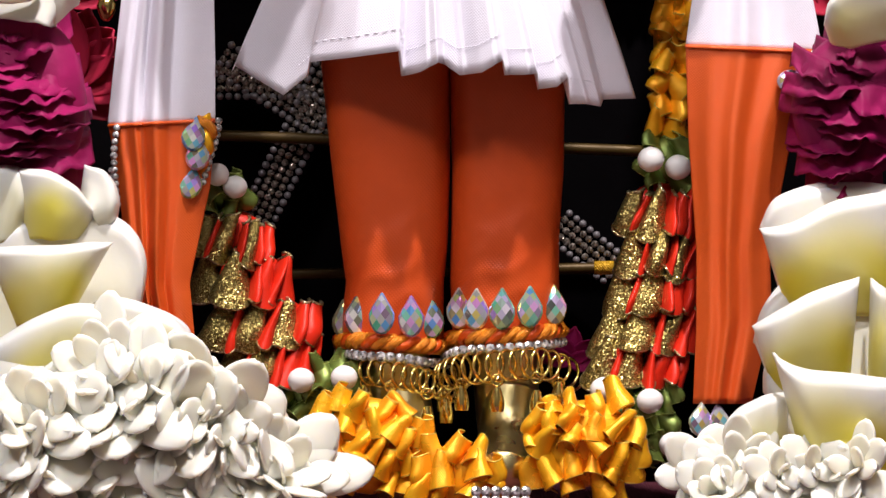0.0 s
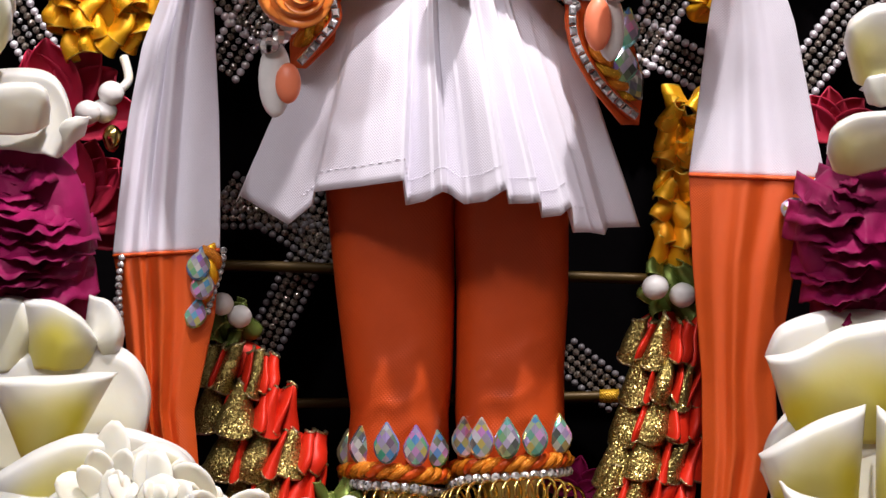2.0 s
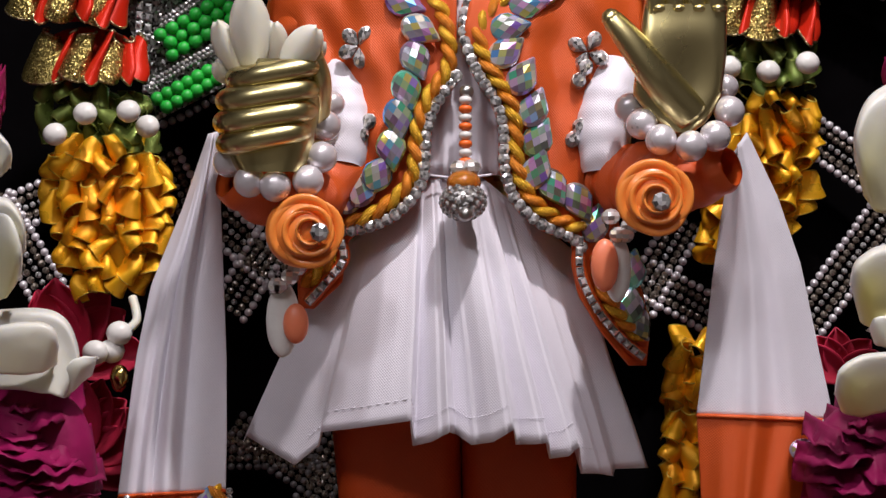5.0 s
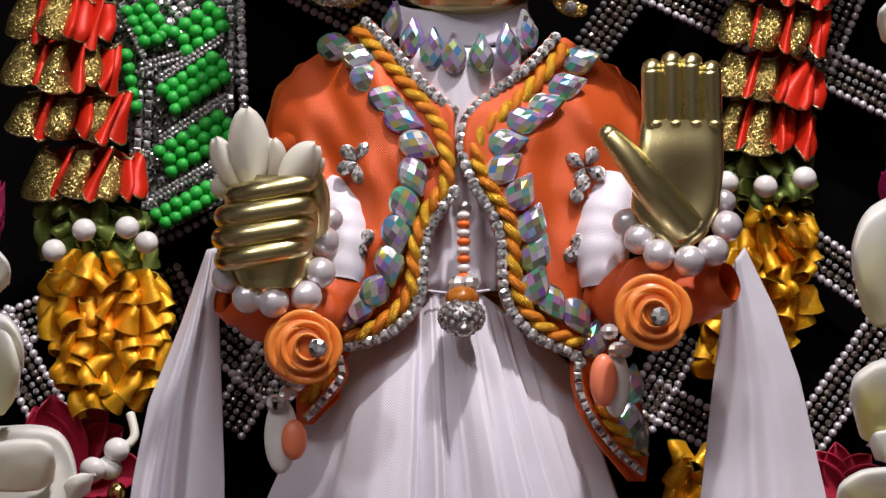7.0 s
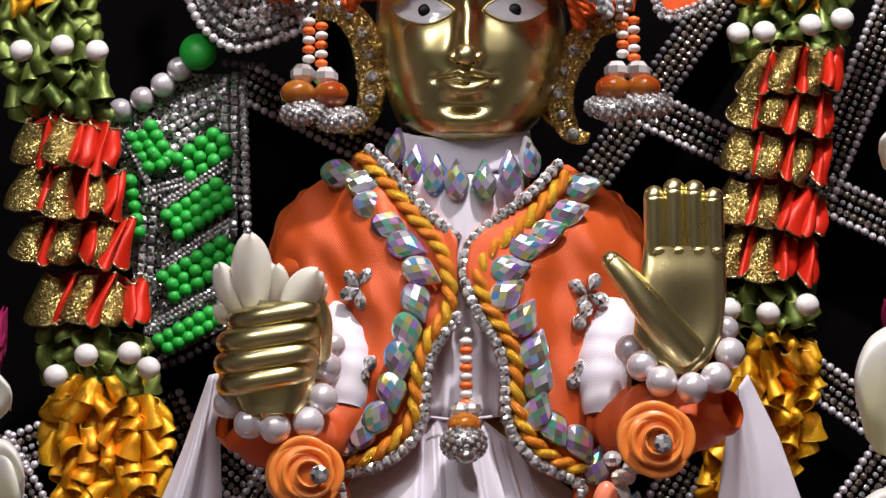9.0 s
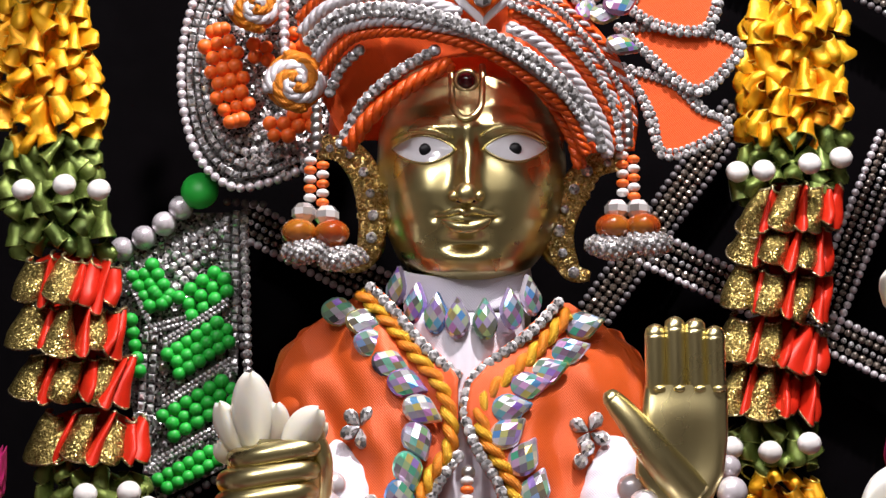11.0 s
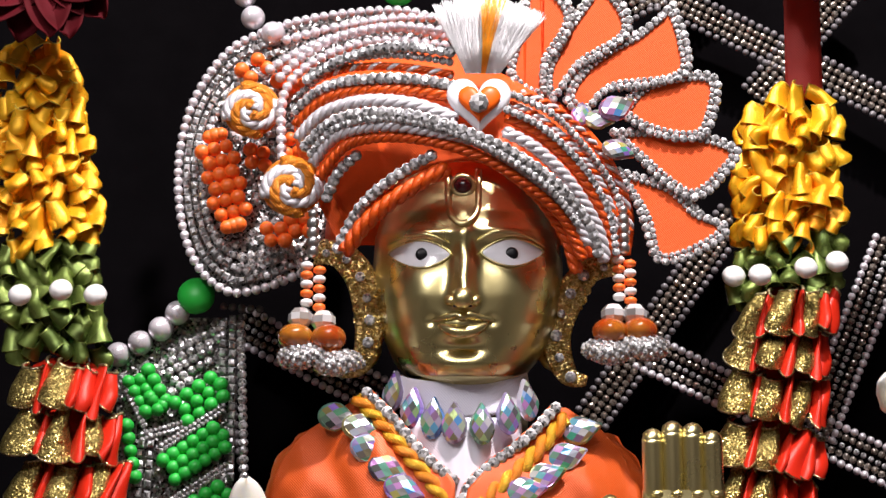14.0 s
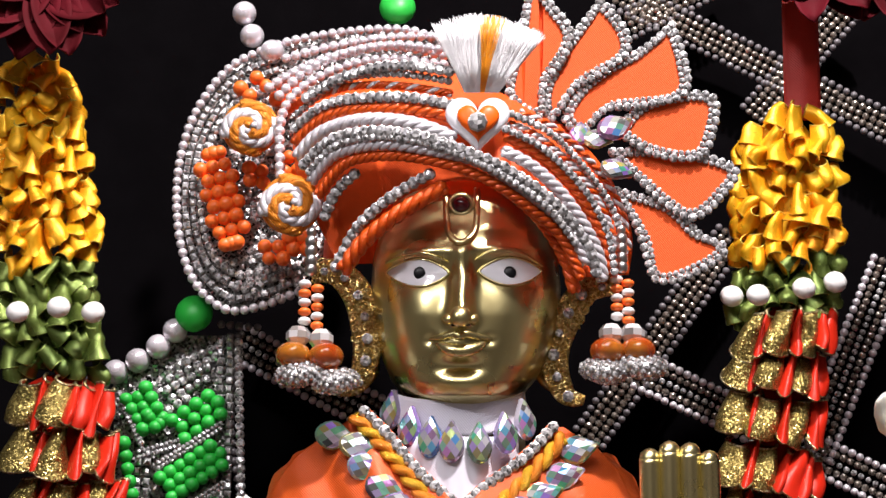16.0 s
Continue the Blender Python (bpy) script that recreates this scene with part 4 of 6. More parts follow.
scarf_a, fold_a = scarf([((-84.2, 281.7), (-81.4, 282.7)), ((-93.0, 255.7), (-80.6, 261.7)), ((-104.3, 227.8), (-79.1, 229.7)), ((-109.5, 201.8), (-77.9, 201.7)), ((-113.6, 169.8), (-77.6, 175.7)), ((-115.5, 153.8), (-77.8, 156.1)), ((-113.0, 138.1), (-79.6, 132.1)), ((-108.6, 97.6), (-87.2, 97.7)), ((-102.6, 60.9), (-84.4, 60.9))],
                        0.628, "white satin scarf end with an orange border and crystals", (-100, 60, -20),
                        [(0.1, 1.5, 0.05), (0.24, 2.4, 0.05), (0.44, 4.2, 0.08)])
scarf_b, fold_b = scarf([((100.9, 273.5), (106.9, 282.4)), ((96.9, 249.5), (117.6, 259.5)), ((94.1, 229.5), (125.6, 235.5)), ((91.3, 205.5), (131.2, 207.5)), ((88.4, 182.5), (136.9, 180.5)), ((89.8, 150.6), (126.4, 148.7)), ((93.3, 110.3), (119.5, 110.3)), ((93.7, 81.8), (120.8, 85.9)), ((93.0, 54.1), (114.1, 54.1))],
                        0.502, "white satin scarf end with an orange border and crystals", (100, 60, -20),
                        [(0.2, 2.0, 0.09), (0.42, 3.6, 0.1), (0.72, 1.4, 0.12)])
for pts in ([(-112.5, 152.8, -26), (-113.7, 141.8, -26), (-112.5, 123.7, -24)], [(-76.4, 155.3, -24), (-77.2, 149.7, -24), (-82.5, 132.7, -24)], [(93.4, 29.3, -26), (104.4, 29.1, -26)], [(133.7, 179.6, -28), (139.7, 180.2, -28)], [(-114.5, 137.7, -25), (-114.5, 125.7, -24)]):
    strand(scarf_a if pts[0][0] < 0 else scarf_b, "rhinestone", RHINE, spline(pts, 8), 2.5)
for x, z, y, lean, ob in ((-85.2, 150.7, -27, 10, scarf_a), (-83.7, 143.7, -26, 15, scarf_a), (-86.5, 133.7, -25, 12, scarf_a), (126.9, 169.5, -30, 95, scarf_b), (95.9, 48.5, -28, 5, scarf_b), (102.4, 47.9, -28, -5, scarf_b)):
    a = math.radians(lean)
    piece("crystal", LEAF_STONE, ob, P(x, z, y), facing(Vector((math.sin(a), 0, math.cos(a))), Vector((0.1, -1, 0.2))), 0.8)
for pts in ([(-82.4, 156.7, -25), (-80.0, 150.7, -25), (-84.1, 137.7, -24)], [(93.6, 37.3, -26), (104.6, 37.4, -26)]):
    rope(scarf_a if pts[0][0] < 0 else scarf_b, "braid", spline(pts, 8), 3.0, [GOLD_CORD, YELLOW_SATIN], 12)


# ---- lattice behind the figure ----
for x0, x1 in (((67.2, 525.6), (169.6, 471.1)), ((153.0, 519.9), (117.0, 476.6)), ((106.8, 430.2), (51.3, 351.9)), ((72.2, 378.9), (163.8, 333.6)),
               ((164.6, 419.4), (132.1, 345.8)), ((127.4, 283.4), (163.0, 258.1)), ((161.0, 260.1), (125.9, 212.3)), ((84.7, 250.3), (66.3, 218.4)), ((70.4, 230.3), (100.1, 214.4)),
               ((-74.1, 389.3), (-22.4, 362.1)), ((-100.7, 272.8), (-91.5, 254.7)), ((-80.4, 250.7), (-53.3, 226.7)), ((-57.4, 250.6), (-77.1, 218.8)), ((-74.6, 177.1), (-33.9, 152.3)), ((-36.8, 173.2), (-66.1, 114.0)),
               ((-160.6, 257.8), (-138.7, 221.8)), ((-44.8, 169.7), (-76.8, 169.7)), ((44.5, 118.3), (64.8, 102.1)), ((108.4, 533.8), (69.0, 512.9)), ((-159.5, 250.9), (-141.6, 258.9))):
    # bands outside these places get pearls with shade in their colour
    lit = (x0[0] > 60 and 210 < x0[1] < 430) or 215 < x0[1] < 400
    lattice_band(x0, x1, PEARL_3 if lit else SHADED_3, 5, 12.5 if lit else 11.5)


# ---- turban ----
def crown(x, lift=0.0):
    """Depth of the turban's roll at a place across."""
    return -44 + 36 * min(abs((x - 8) / 66), 1.1) ** 2 - lift


def roll_line(pts, lift=0.0):
    return spline([(x, z, crown(x, lift)) for x, z in pts], 16)


turban = thing("turban", "orange turban wound with white and orange cords and rhinestones", "turban", (8, 430, -10))
OUTER = [(-54.2, 452.0), (-55.0, 472.0), (-40.0, 488.9), (-18.8, 495.0), (2.6, 494.6), (24.9, 484.4), (44.9, 473.2), (61.4, 454.3), (69.8, 432.4), (68.5, 415.0)]
INNER = [(-37.7, 417.1), (-36.5, 421.4), (-26.7, 435.5), (-13.2, 445.4), (5.7, 451.6), (24.6, 447.2), (37.0, 435.6), (44.2, 424.7), (47.0, 419.3), (48.2, 413.9)]
a_line, b_line = spline([(x, z, 0) for x, z in OUTER], 10), spline([(x, z, 0) for x, z in INNER], 10)
bm = bmesh.new()
def cap(s, t):
    i = min(int(s * 90), 90)
    p = a_line[i].lerp(b_line[i], t)
    p.y = crown(p.x, -9) * (0.35 + 0.65 * math.sin(math.pi * (0.08 + 0.5 * min(t * 1.5, 1)))) + 6 * max(t - 0.6, 0) + 1.0 * noise.noise(Vector((p.x * 0.08, t * 4, 2)))
    return p
grid(bm, cap, 91, 30)
thicken(bm, 1.2)
part("cap", bm, FELT, turban)
bm = bmesh.new()
grid(bm, lambda s, t: Vector((8 + 52 * math.cos(2 * math.pi * s) * math.cos(t * 1.5), 24 + 34 * math.sin(2 * math.pi * s) * math.cos(t * 1.5), 419.1 + 68 * math.sin(t * 1.5))), 40, 14, wrap=True)
part("back_cap", bm, FELT, turban)
for pts, r, mats, lift in (
        ([(-50.9, 482.7), (-35.7, 488.2), (-16.6, 488.6), (3.6, 485.5)], 2.2, [ORANGE_CORD, WHITE_CORD, ORANGE_CORD], -3),
        ([(-54.9, 465.7), (-43.0, 476.5), (-22.9, 479.6), (-3.8, 478.3), (5.7, 475.4)], 3.4, [ORANGE_CORD] * 3, 1),
        ([(-53.9, 460.4), (-45.0, 470.2), (-29.2, 475.1), (-11.2, 473.8), (4.7, 468.0)], 3.6, [WHITE_CORD] * 3, 4),
        ([(-48.7, 450.9), (-40.0, 461.3), (-22.8, 465.3), (-4.8, 463.1), (13.1, 458.7), (29.8, 448.1), (44.3, 434.9), (52.8, 419.3)], 3.0, [WHITE_CORD] * 3, 7),
        ([(-46.1, 445.4), (-35.8, 458.0), (-18.5, 460.9), (0.5, 458.0), (17.3, 451.4), (31.9, 441.1), (44.3, 429.1), (51.1, 413.3)], 2.8, [ORANGE_CORD] * 3, 6),
        ([(-36.5, 416.7), (-28.7, 427.9), (-15.2, 439.3), (1.5, 449.4)], 4.2, [ORANGE_CORD] * 3, 2),
        ([(24.8, 473.8), (37.4, 467.1), (53.0, 451.0), (61.4, 433.4), (64.0, 417.2)], 2.4, [WHITE_CORD, ORANGE_CORD, WHITE_CORD], 2),
        ([(23.7, 469.4), (36.3, 462.0), (50.8, 446.6), (59.9, 428.0), (61.9, 415.0)], 3.6, [ORANGE_CORD] * 3, 4),
        ([(22.6, 463.1), (34.1, 456.5), (46.5, 443.3), (56.3, 425.8), (58.9, 412.9)], 3.2, [WHITE_CORD] * 3, 6),
        ([(23.5, 448.7), (36.0, 436.7), (45.2, 421.5), (48.5, 408.6)], 3.4, [ORANGE_CORD] * 3, 0),
        ([(29.1, 478.3), (41.7, 472.1), (55.2, 458.7), (65.4, 442.2), (68.7, 423.7)], 2.0, [ORANGE_CORD, WHITE_CORD], -2)):
    rope(turban, "cord", roll_line(pts, lift), r * 0.74, mats)
for pts, me, step, lift in (
        ([(-54.2, 477.6), (-38.9, 490.4), (-18.7, 493.6), (3.6, 490.5)], RHINE, 2.5, -2),
        ([(-51.0, 484.0), (-36.0, 492.6), (-17.0, 497.0), (3.0, 494.6)], RHINE_BIG, 3.3, 0),
        ([(-55.0, 472.0), (-43.1, 481.4), (-26.1, 484.1), (-9.1, 483.7), (3.6, 481.0)], RHINE_BIG, 3.3, 2),
        ([(-51.5, 457.5), (-41.8, 467.1), (-27.0, 470.6), (-9.1, 468.9), (8.9, 462.7), (24.6, 455.4), (41.3, 442.8), (52.6, 428.0), (56.9, 415.0)], RHINE_BIG, 3.3, 9),
        ([(-49.6, 454.6), (-40.1, 464.8), (-26.0, 468.4), (-9.1, 466.6), (8.9, 460.4), (23.6, 452.5), (39.2, 440.6), (50.4, 425.4)], RHINE, 2.6, 9),
        ([(-39.0, 418.2), (-30.8, 434.0), (-18.4, 445.4), (-4.8, 453.8)], RHINE_BIG, 3.3, 3), ([(-43.4, 437.7), (-39.4, 447.1), (-31.9, 454.6)], RHINE_BIG, 3.3, 2),
        ([(25.9, 477.6), (40.6, 469.8), (54.1, 454.7), (63.6, 438.9), (67.4, 421.5)], RHINE, 2.6, 4),
        ([(23.7, 471.6), (37.4, 464.2), (52.1, 448.8), (61.0, 431.3), (63.2, 416.1)], RHINE, 2.6, 7)):
    strand(turban, "rhinestone", me, roll_line(pts, lift + 1), step * 1.08, 1.22)

# fan of felt flames on the turban
fan = thing("turban_fan", "fan of orange felt flames edged with rhinestones", "ornament", (70, 440, -20))
FLAMES = [[(33.8, 528.6), (39.5, 518.9), (45.2, 507.8), (37.5, 493.5), (36.3, 480.3), (27.0, 487.3), (31.4, 506.0)],
          [(59.1, 519.8), (66.0, 509.5), (65.4, 501.0), (52.0, 493.0), (42.4, 478.8), (41.3, 487.8), (47.8, 500.7)],
          [(84.8, 510.6), (87.9, 497.8), (86.5, 486.0), (65.0, 483.1), (55.1, 473.9), (49.2, 477.9), (57.2, 489.2), (73.4, 499.4)],
          [(69.8, 471.0), (78.3, 479.3), (98.3, 482.4), (97.0, 469.4), (92.4, 463.4), (77.9, 466.1)],
          [(66.6, 461.2), (83.3, 460.5), (105.0, 455.6), (99.9, 446.8), (91.7, 440.7), (82.9, 447.0)],
          [(67.5, 445.0), (82.7, 438.9), (90.6, 430.6), (100.4, 426.5), (95.1, 421.3), (80.2, 416.3), (77.0, 429.3)]]
for k, pts in enumerate(FLAMES):
    c = Vector((sum(p[0] for p in pts) / len(pts), sum(p[1] for p in pts) / len(pts)))
    ring = spline([(*p, 0) for p in pts + [pts[0]]], 8)[:-1]
    def grown(mm, y):
        return [Vector((p.x, y, p.z)) + (Vector((p.x - c.x, 0, p.z - c.y)).normalized() * mm) for p in ring]
    bm = bmesh.new()
    f = bm.faces.new([bm.verts.new(p) for p in grown(4.2, -14 + 1.5 * k)])
    if f.normal.y > 0:
        f.normal_flip()
    bmesh.ops.triangulate(bm, faces=bm.faces[:])
    bmesh.ops.solidify(bm, geom=bm.faces[:], thickness=2.0)
    flame = part("flame", bm, FELT, fan, flat=True)
    for mm, me, step in ((1.3, RHINE, 2.35), (3.6, RHINE_BIG, 3.2)):
        line = grown(mm, -16.6 + 1.5 * k)
        strand(flame, "rhinestone", me, line + [line[0]], step, 0.9)
for x, z, lean, s in ((51.2, 469.8, 10, 0.7), (64.7, 472.1, 60, 1.0), (64.8, 455.2, 110, 0.85), (57.9, 467.2, 90, 0.8)):
    a = math.radians(lean)
    piece("crystal", LEAF_STONE, fan, P(x, z, -22), facing(Vector((math.sin(a), 0, math.cos(a))), Vector((0.15, -1, 0.32))), s)

# heart brooch with a silk tuft
brooch = thing("heart_brooch", "white and orange resin heart brooch with a silk tuft", "brooch", (13.1, 474.3, -48))
def heart(cx, cz, size, y, deep):
    bm = bmesh.new()
    def fn(s, t):
        a = 2 * math.pi * s
        hx = 16 * math.sin(a) ** 3
        hz = 13 * math.cos(a) - 5 * math.cos(2 * a) - 2 * math.cos(3 * a) - math.cos(4 * a) + 2.5
        k = math.sin(t * math.pi / 2) if t > 0.02 else 0.0
        return Vector((cx + hx * size * k, y - deep * math.cos(t * math.pi / 2) ** 0.7, cz + hz * size * k * 1.05))
    grid(bm, fn, 64, 12, wrap=True)
    return bm
hx, hz = 13.1, 472.5
part("heart", heart(hx, hz, 0.76, -47, 4.5), ENAMEL, brooch, "white resin heart")
part("inner_heart", heart(hx + 0.2, hz + 1.0, 0.50, -50.4, 3.0), ORANGE_ENAMEL, brooch, "orange resin heart")
piece("rhinestone", RHINE_BIG, brooch, P(hx, hz + 2, -54.6), facing(Vector((1, 0, 0))), 1.9)
for name, mat, n, lo, hi, seed in (("tuft", TUFT, 1300, -0.36, 0.56, 1), ("tuft_centre", TUFT_ORANGE, 200, 0.06, 0.17, 2)):
    rnd, bm = random.Random(seed), bmesh.new()
    for i in range(n):
        a = rnd.uniform(lo, hi)
        x0, z0 = (13.2, 486.0)
        ln = rnd.uniform(27, 32.5) * (1 - 0.25 * abs(a))
        x0 += a * 14
        y0 = -44 + rnd.uniform(-2, 3) - (2 if name == "tuft_centre" else 0)
        sway = rnd.gauss(0, 0.05)
        line = [Vector((x0 + math.sin(a * 1.15 + sway * k) * ln * k, y0 - 3 * k, z0 + math.cos(a) * ln * k)) for k in (0, 0.4, 0.75, 1)]
        tube(bm, line, 0.11, 3)
    tagged(part(name, bm, mat, brooch), kind="stuff")

# jewelled paisley behind the turban
paisley = thing("paisley_ornament", "paisley ornament of pearls, stones and orange beads", "ornament", (-74.1, 410.6, 30))
RIM = [(2.6, 506.0), (-14.6, 511.4), (-36.0, 510.5), (-55.2, 507.1), (-68.0, 502.9), (-81.6, 494.5), (-93.2, 476.4), (-98.4, 454.1), (-97.1, 430.0), (-90.7, 411.7), (-79.0, 401.6), (-65.6, 403.1), (-51.3, 408.9)]
rim = spline([(x, z, 26) for x, z in RIM], 16)
mid = Vector((-66.7, 449.7, 26)).xzy
bm = bmesh.new()
f = bm.faces.new([bm.verts.new(p + Vector((0, 4, 0))) for p in rim])
bmesh.ops.triangulate(bm, faces=bm.faces[:])
bmesh.ops.solidify(bm, geom=bm.faces[:], thickness=2)
part("plate", bm, GLITTER, paisley, "dark glittering ground", True)
strand(paisley, "pearl", PEARL_3, rim, 3.5, 1.12)
for k, me, step in ((0.90, RHINE_SQUARE, 3.1), (0.81, RHINE_SQUARE, 3.1), (0.72, RHINE_BIG, 3.3)):
    line = [mid.lerp(p, k) + Vector((0, -1, 0)) for p in rim[56:]]
    strand(paisley, "rhinestone", me, line, step, 0.95)
rnd = random.Random(5)
for i in range(150):
    x, y = rnd.uniform(395, 540), rnd.uniform(150, 540)
    px, pz = (x - 784) * 0.208, 449.6 - (y - 340) * 0.217
    piece("rhinestone", RHINE_SQUARE if i % 2 else RHINE_BIG, paisley, P(px, pz, 24), facing(Vector((1, 0, rnd.uniform(-1, 1)))), rnd.uniform(0.7, 1.0))
for x0, y0, x1, y1, rows, cols in ((372, 285, 412, 445, 3, 8), (505, 160, 515, 195, 3, 3), (475, 465, 540, 440, 2, 4), (440, 325, 462, 322, 2, 2), (515, 290, 522, 340, 2, 3), (430, 175, 452, 150, 2, 2)):
    d = Vector((x1 - x0, y1 - y0)).normalized()
    for j in range(cols):
        for i in range(rows):
            w = ((i - (rows - 1) / 2) * 22 + (j % 2) * 9 - 4) * (1.0 if rows < 3 or 0 < j < cols - 1 else 0.5)
            x, y = x0 + (x1 - x0) * j / max(cols - 1, 1) - d.y * w, y0 + (y1 - y0) * j / max(cols - 1, 1) + d.x * w
            piece("bead", BEAD_ORANGE, paisley, P((x - 784) * 0.208, 449.6 - (y - 340) * 0.217, 18 + rnd.uniform(-0.8, 0.8)), None, rnd.uniform(1.0, 1.18))
for pts in ([(0.4, 500.9, 8), (-18.8, 504.6, 10), (-38.0, 501.4, 12), (-52.9, 495.6, 14), (-65.5, 487.7, 12)], [(0.4, 497.3, 2), (-18.8, 499.5, 4), (-35.8, 496.8, 6), (-51.7, 488.8, 6), (-60.0, 477.6, 0), (-60.6, 458.6, -6), (-59.3, 448.6, -10)],
            [(2.0, 502.8, 0), (-18.0, 505.0, 2), (-37.0, 501.6, 5), (-52.0, 494.0, 8), (-62.0, 484.0, 8)],
            [(2.6, 508.3, 20), (-18.9, 508.2, 18), (-40.2, 504.8, 18), (-61.5, 499.0, 18)]):
    strand(paisley, "pearl", PEARL_3, spline(pts), 3.7, 1.2)
for pts in ([(2.6, 492.3, -4), (-14.5, 496.8, 0), (-31.5, 492.7, 2), (-46.3, 485.5, 2)],):
    strand(paisley, "rhinestone", RHINE_BIG, spline(pts), 3.2)


def swirl(x, z, y, r):
    ob = thing("cord_rosette", "coiled orange and white silk cord rosette", "rosette", (x, z, y), "cord rosettes")
    for k in range(4):
        line = []
        for i in range(26):
            t = i / 25
            a = 0.5 * math.pi * k + 3.6 * t
            q = r * (0.08 + 0.86 * t ** 0.8)
            line.append(Vector((x + q * math.cos(a), y - 3.4 * (1 - t) - 1, z + q * math.sin(a))))
        rope(ob, "cord", line, r * 0.27, [WHITE_CORD if k % 2 == 0 else GOLD_CORD] * 4, r * 1.6)
    bm = bmesh.new()
    tube(bm, [Vector((x + r * 0.95 * math.cos(a), y + 1, z + r * 0.95 * math.sin(a))) for a in [2 * math.pi * i / 30 for i in range(30)]], r * 0.13, 8, closed=True)
    part("edge_cord", bm, GOLD_CORD, ob)


swirl(-71.9, 471.9, 4, 10.0)
swirl(-56.3, 441.8, -16, 10.6)

# big pearls and green balls of the frame behind
for label, pts, gx in (("string of large white pearls with a green ball", [(-124.5, 374.6, 44), (-118.3, 378.1, 43), (-110.5, 382.4, 42), (-103.2, 387.6, 41), (-97.3, 393.6, 40)], (-90.6, 400.0, 38)),
                       ("string of large white pearls with a green ball", [(-77.7, 529.9, 30), (-75.4, 517.8, 29), (-72.2, 508.6, 28), (-64.5, 502.2, 26)], (-17.2, 520.2, 34))):
    ob = thing("pearl_string", label, "pearl string", pts[0], "strings of large pearls")
    for p in pts:
        piece("pearl", PEARL_8, ob, P(p[0], p[1], p[2]), None, 1.12)
    bm = bmesh.new()
    ball(bm, Vector(gx).xzy, 6.9, 4)
    part("green_ball", bm, GREEN_BEAD, ob, "glossy green ball")

# green beaded leaf
leaf = thing("beaded_leaf", "leaf ornament of green beads, silver strips and stones", "ornament", (-92.9, 298.6, 40))
bm = bmesh.new()
f = bm.faces.new([bm.verts.new(Vector(p).xzy) for p in ((-119.1, 377.0, 46), (-94.8, 391.8, 46), (-74.2, 391.8, 46), (-75.3, 335.4, 46), (-78.8, 298.6, 46), (-102.7, 286.5, 46), (-116.9, 333.4, 46))])
bmesh.ops.triangulate(bm, faces=bm.faces[:])
bmesh.ops.solidify(bm, geom=bm.faces[:], thickness=2)
part("plate", bm, GLITTER, leaf, "dark glittering ground", True)
rnd = random.Random(8)
at0 = -1.4, 337.5
def leaf_at(x, y, d):
    return P((x - 784) * 0.2035, at0[1] - (y - 450) * 0.2065, d)
for x0, y0, x1, y1, rows in ((240, 292, 272, 345, 3), (318, 356, 380, 312, 3), (300, 458, 386, 402, 3), (294, 566, 396, 505, 3), (284, 668, 372, 620, 2), (222, 380, 240, 470, 1), (262, 330, 285, 345, 1)):
    d = Vector((x1 - x0, y1 - y0)).normalized()
    n = max(int(Vector((x1 - x0, y1 - y0)).length / 20), 1)
    for i in range(rows):
        for j in range(n + 1):
            w = (i - (rows - 1) / 2) * 20
            piece("bead", BEAD_GREEN, leaf, leaf_at(x0 + (x1 - x0) * j / n - d.y * w + (i % 2) * 8 * d.x, y0 + (y1 - y0) * j / n + d.x * w + (i % 2) * 8 * d.y, 39 + rnd.uniform(-0.8, 0.6)), None, rnd.uniform(1.0, 1.14))
for x0, y0, x1, y1 in ((285, 420, 392, 350), (285, 528, 398, 455), (272, 632, 402, 558), (212, 300, 255, 385), (250, 400, 320, 380)):
    for o in (-6, 4):
        n = int(math.hypot(x1 - x0, y1 - y0) / 8)
        for j in range(n + 1):
            piece("rhinestone", RHINE_SMALL, leaf, leaf_at(x0 + (x1 - x0) * j / n, y0 + (y1 - y0) * j / n + o, 37.5), facing(Vector((1, random.uniform(-0.3, 0.3), 0.6)), Vector((rnd.uniform(-0.4, 0.4), -1, rnd.uniform(-0.3, 0.5)))), 1.1)
for x0, y0, x1, y1, step, me in ((266, 395, 258, 660, 17, RHINE_SQUARE), (250, 395, 243, 600, 17, RHINE_SQUARE), (405, 190, 408, 470, 15, RHINE_SQUARE), (388, 200, 390, 300, 16, RHINE_SQUARE), (300, 250, 385, 205, 15, RHINE_BIG),
                               (300, 265, 380, 225, 15, RHINE_BIG), (295, 285, 365, 245, 15, RHINE_BIG), (305, 300, 365, 265, 15, RHINE_BIG), (300, 320, 330, 300, 15, RHINE_BIG), (420, 200, 432, 470, 15, RHINE_BIG)):
    n = int(math.hypot(x1 - x0, y1 - y0) / step)
    for j in range(n + 1):
        piece("rhinestone", me, leaf, leaf_at(x0 + (x1 - x0) * j / n, y0 + (y1 - y0) * j / n, 42), facing(Vector((0.1, 0, 1)), Vector((rnd.uniform(-0.3, 0.3), -1, rnd.uniform(-0.3, 0.3)))))
for pts in ([(-73.9, 394.9, 44), (-76.3, 368.6, 44), (-74.7, 347.8, 44), (-71.7, 333.4, 44)], [(-80.5, 396.0, 44), (-67.1, 394.9, 44)], [(-103.6, 284.1, 44), (-92.7, 288.5, 44), (-80.3, 295.6, 44)]):
    strand(leaf, "pearl", SHADED_3, spline(pts), 3.3, 1.1)


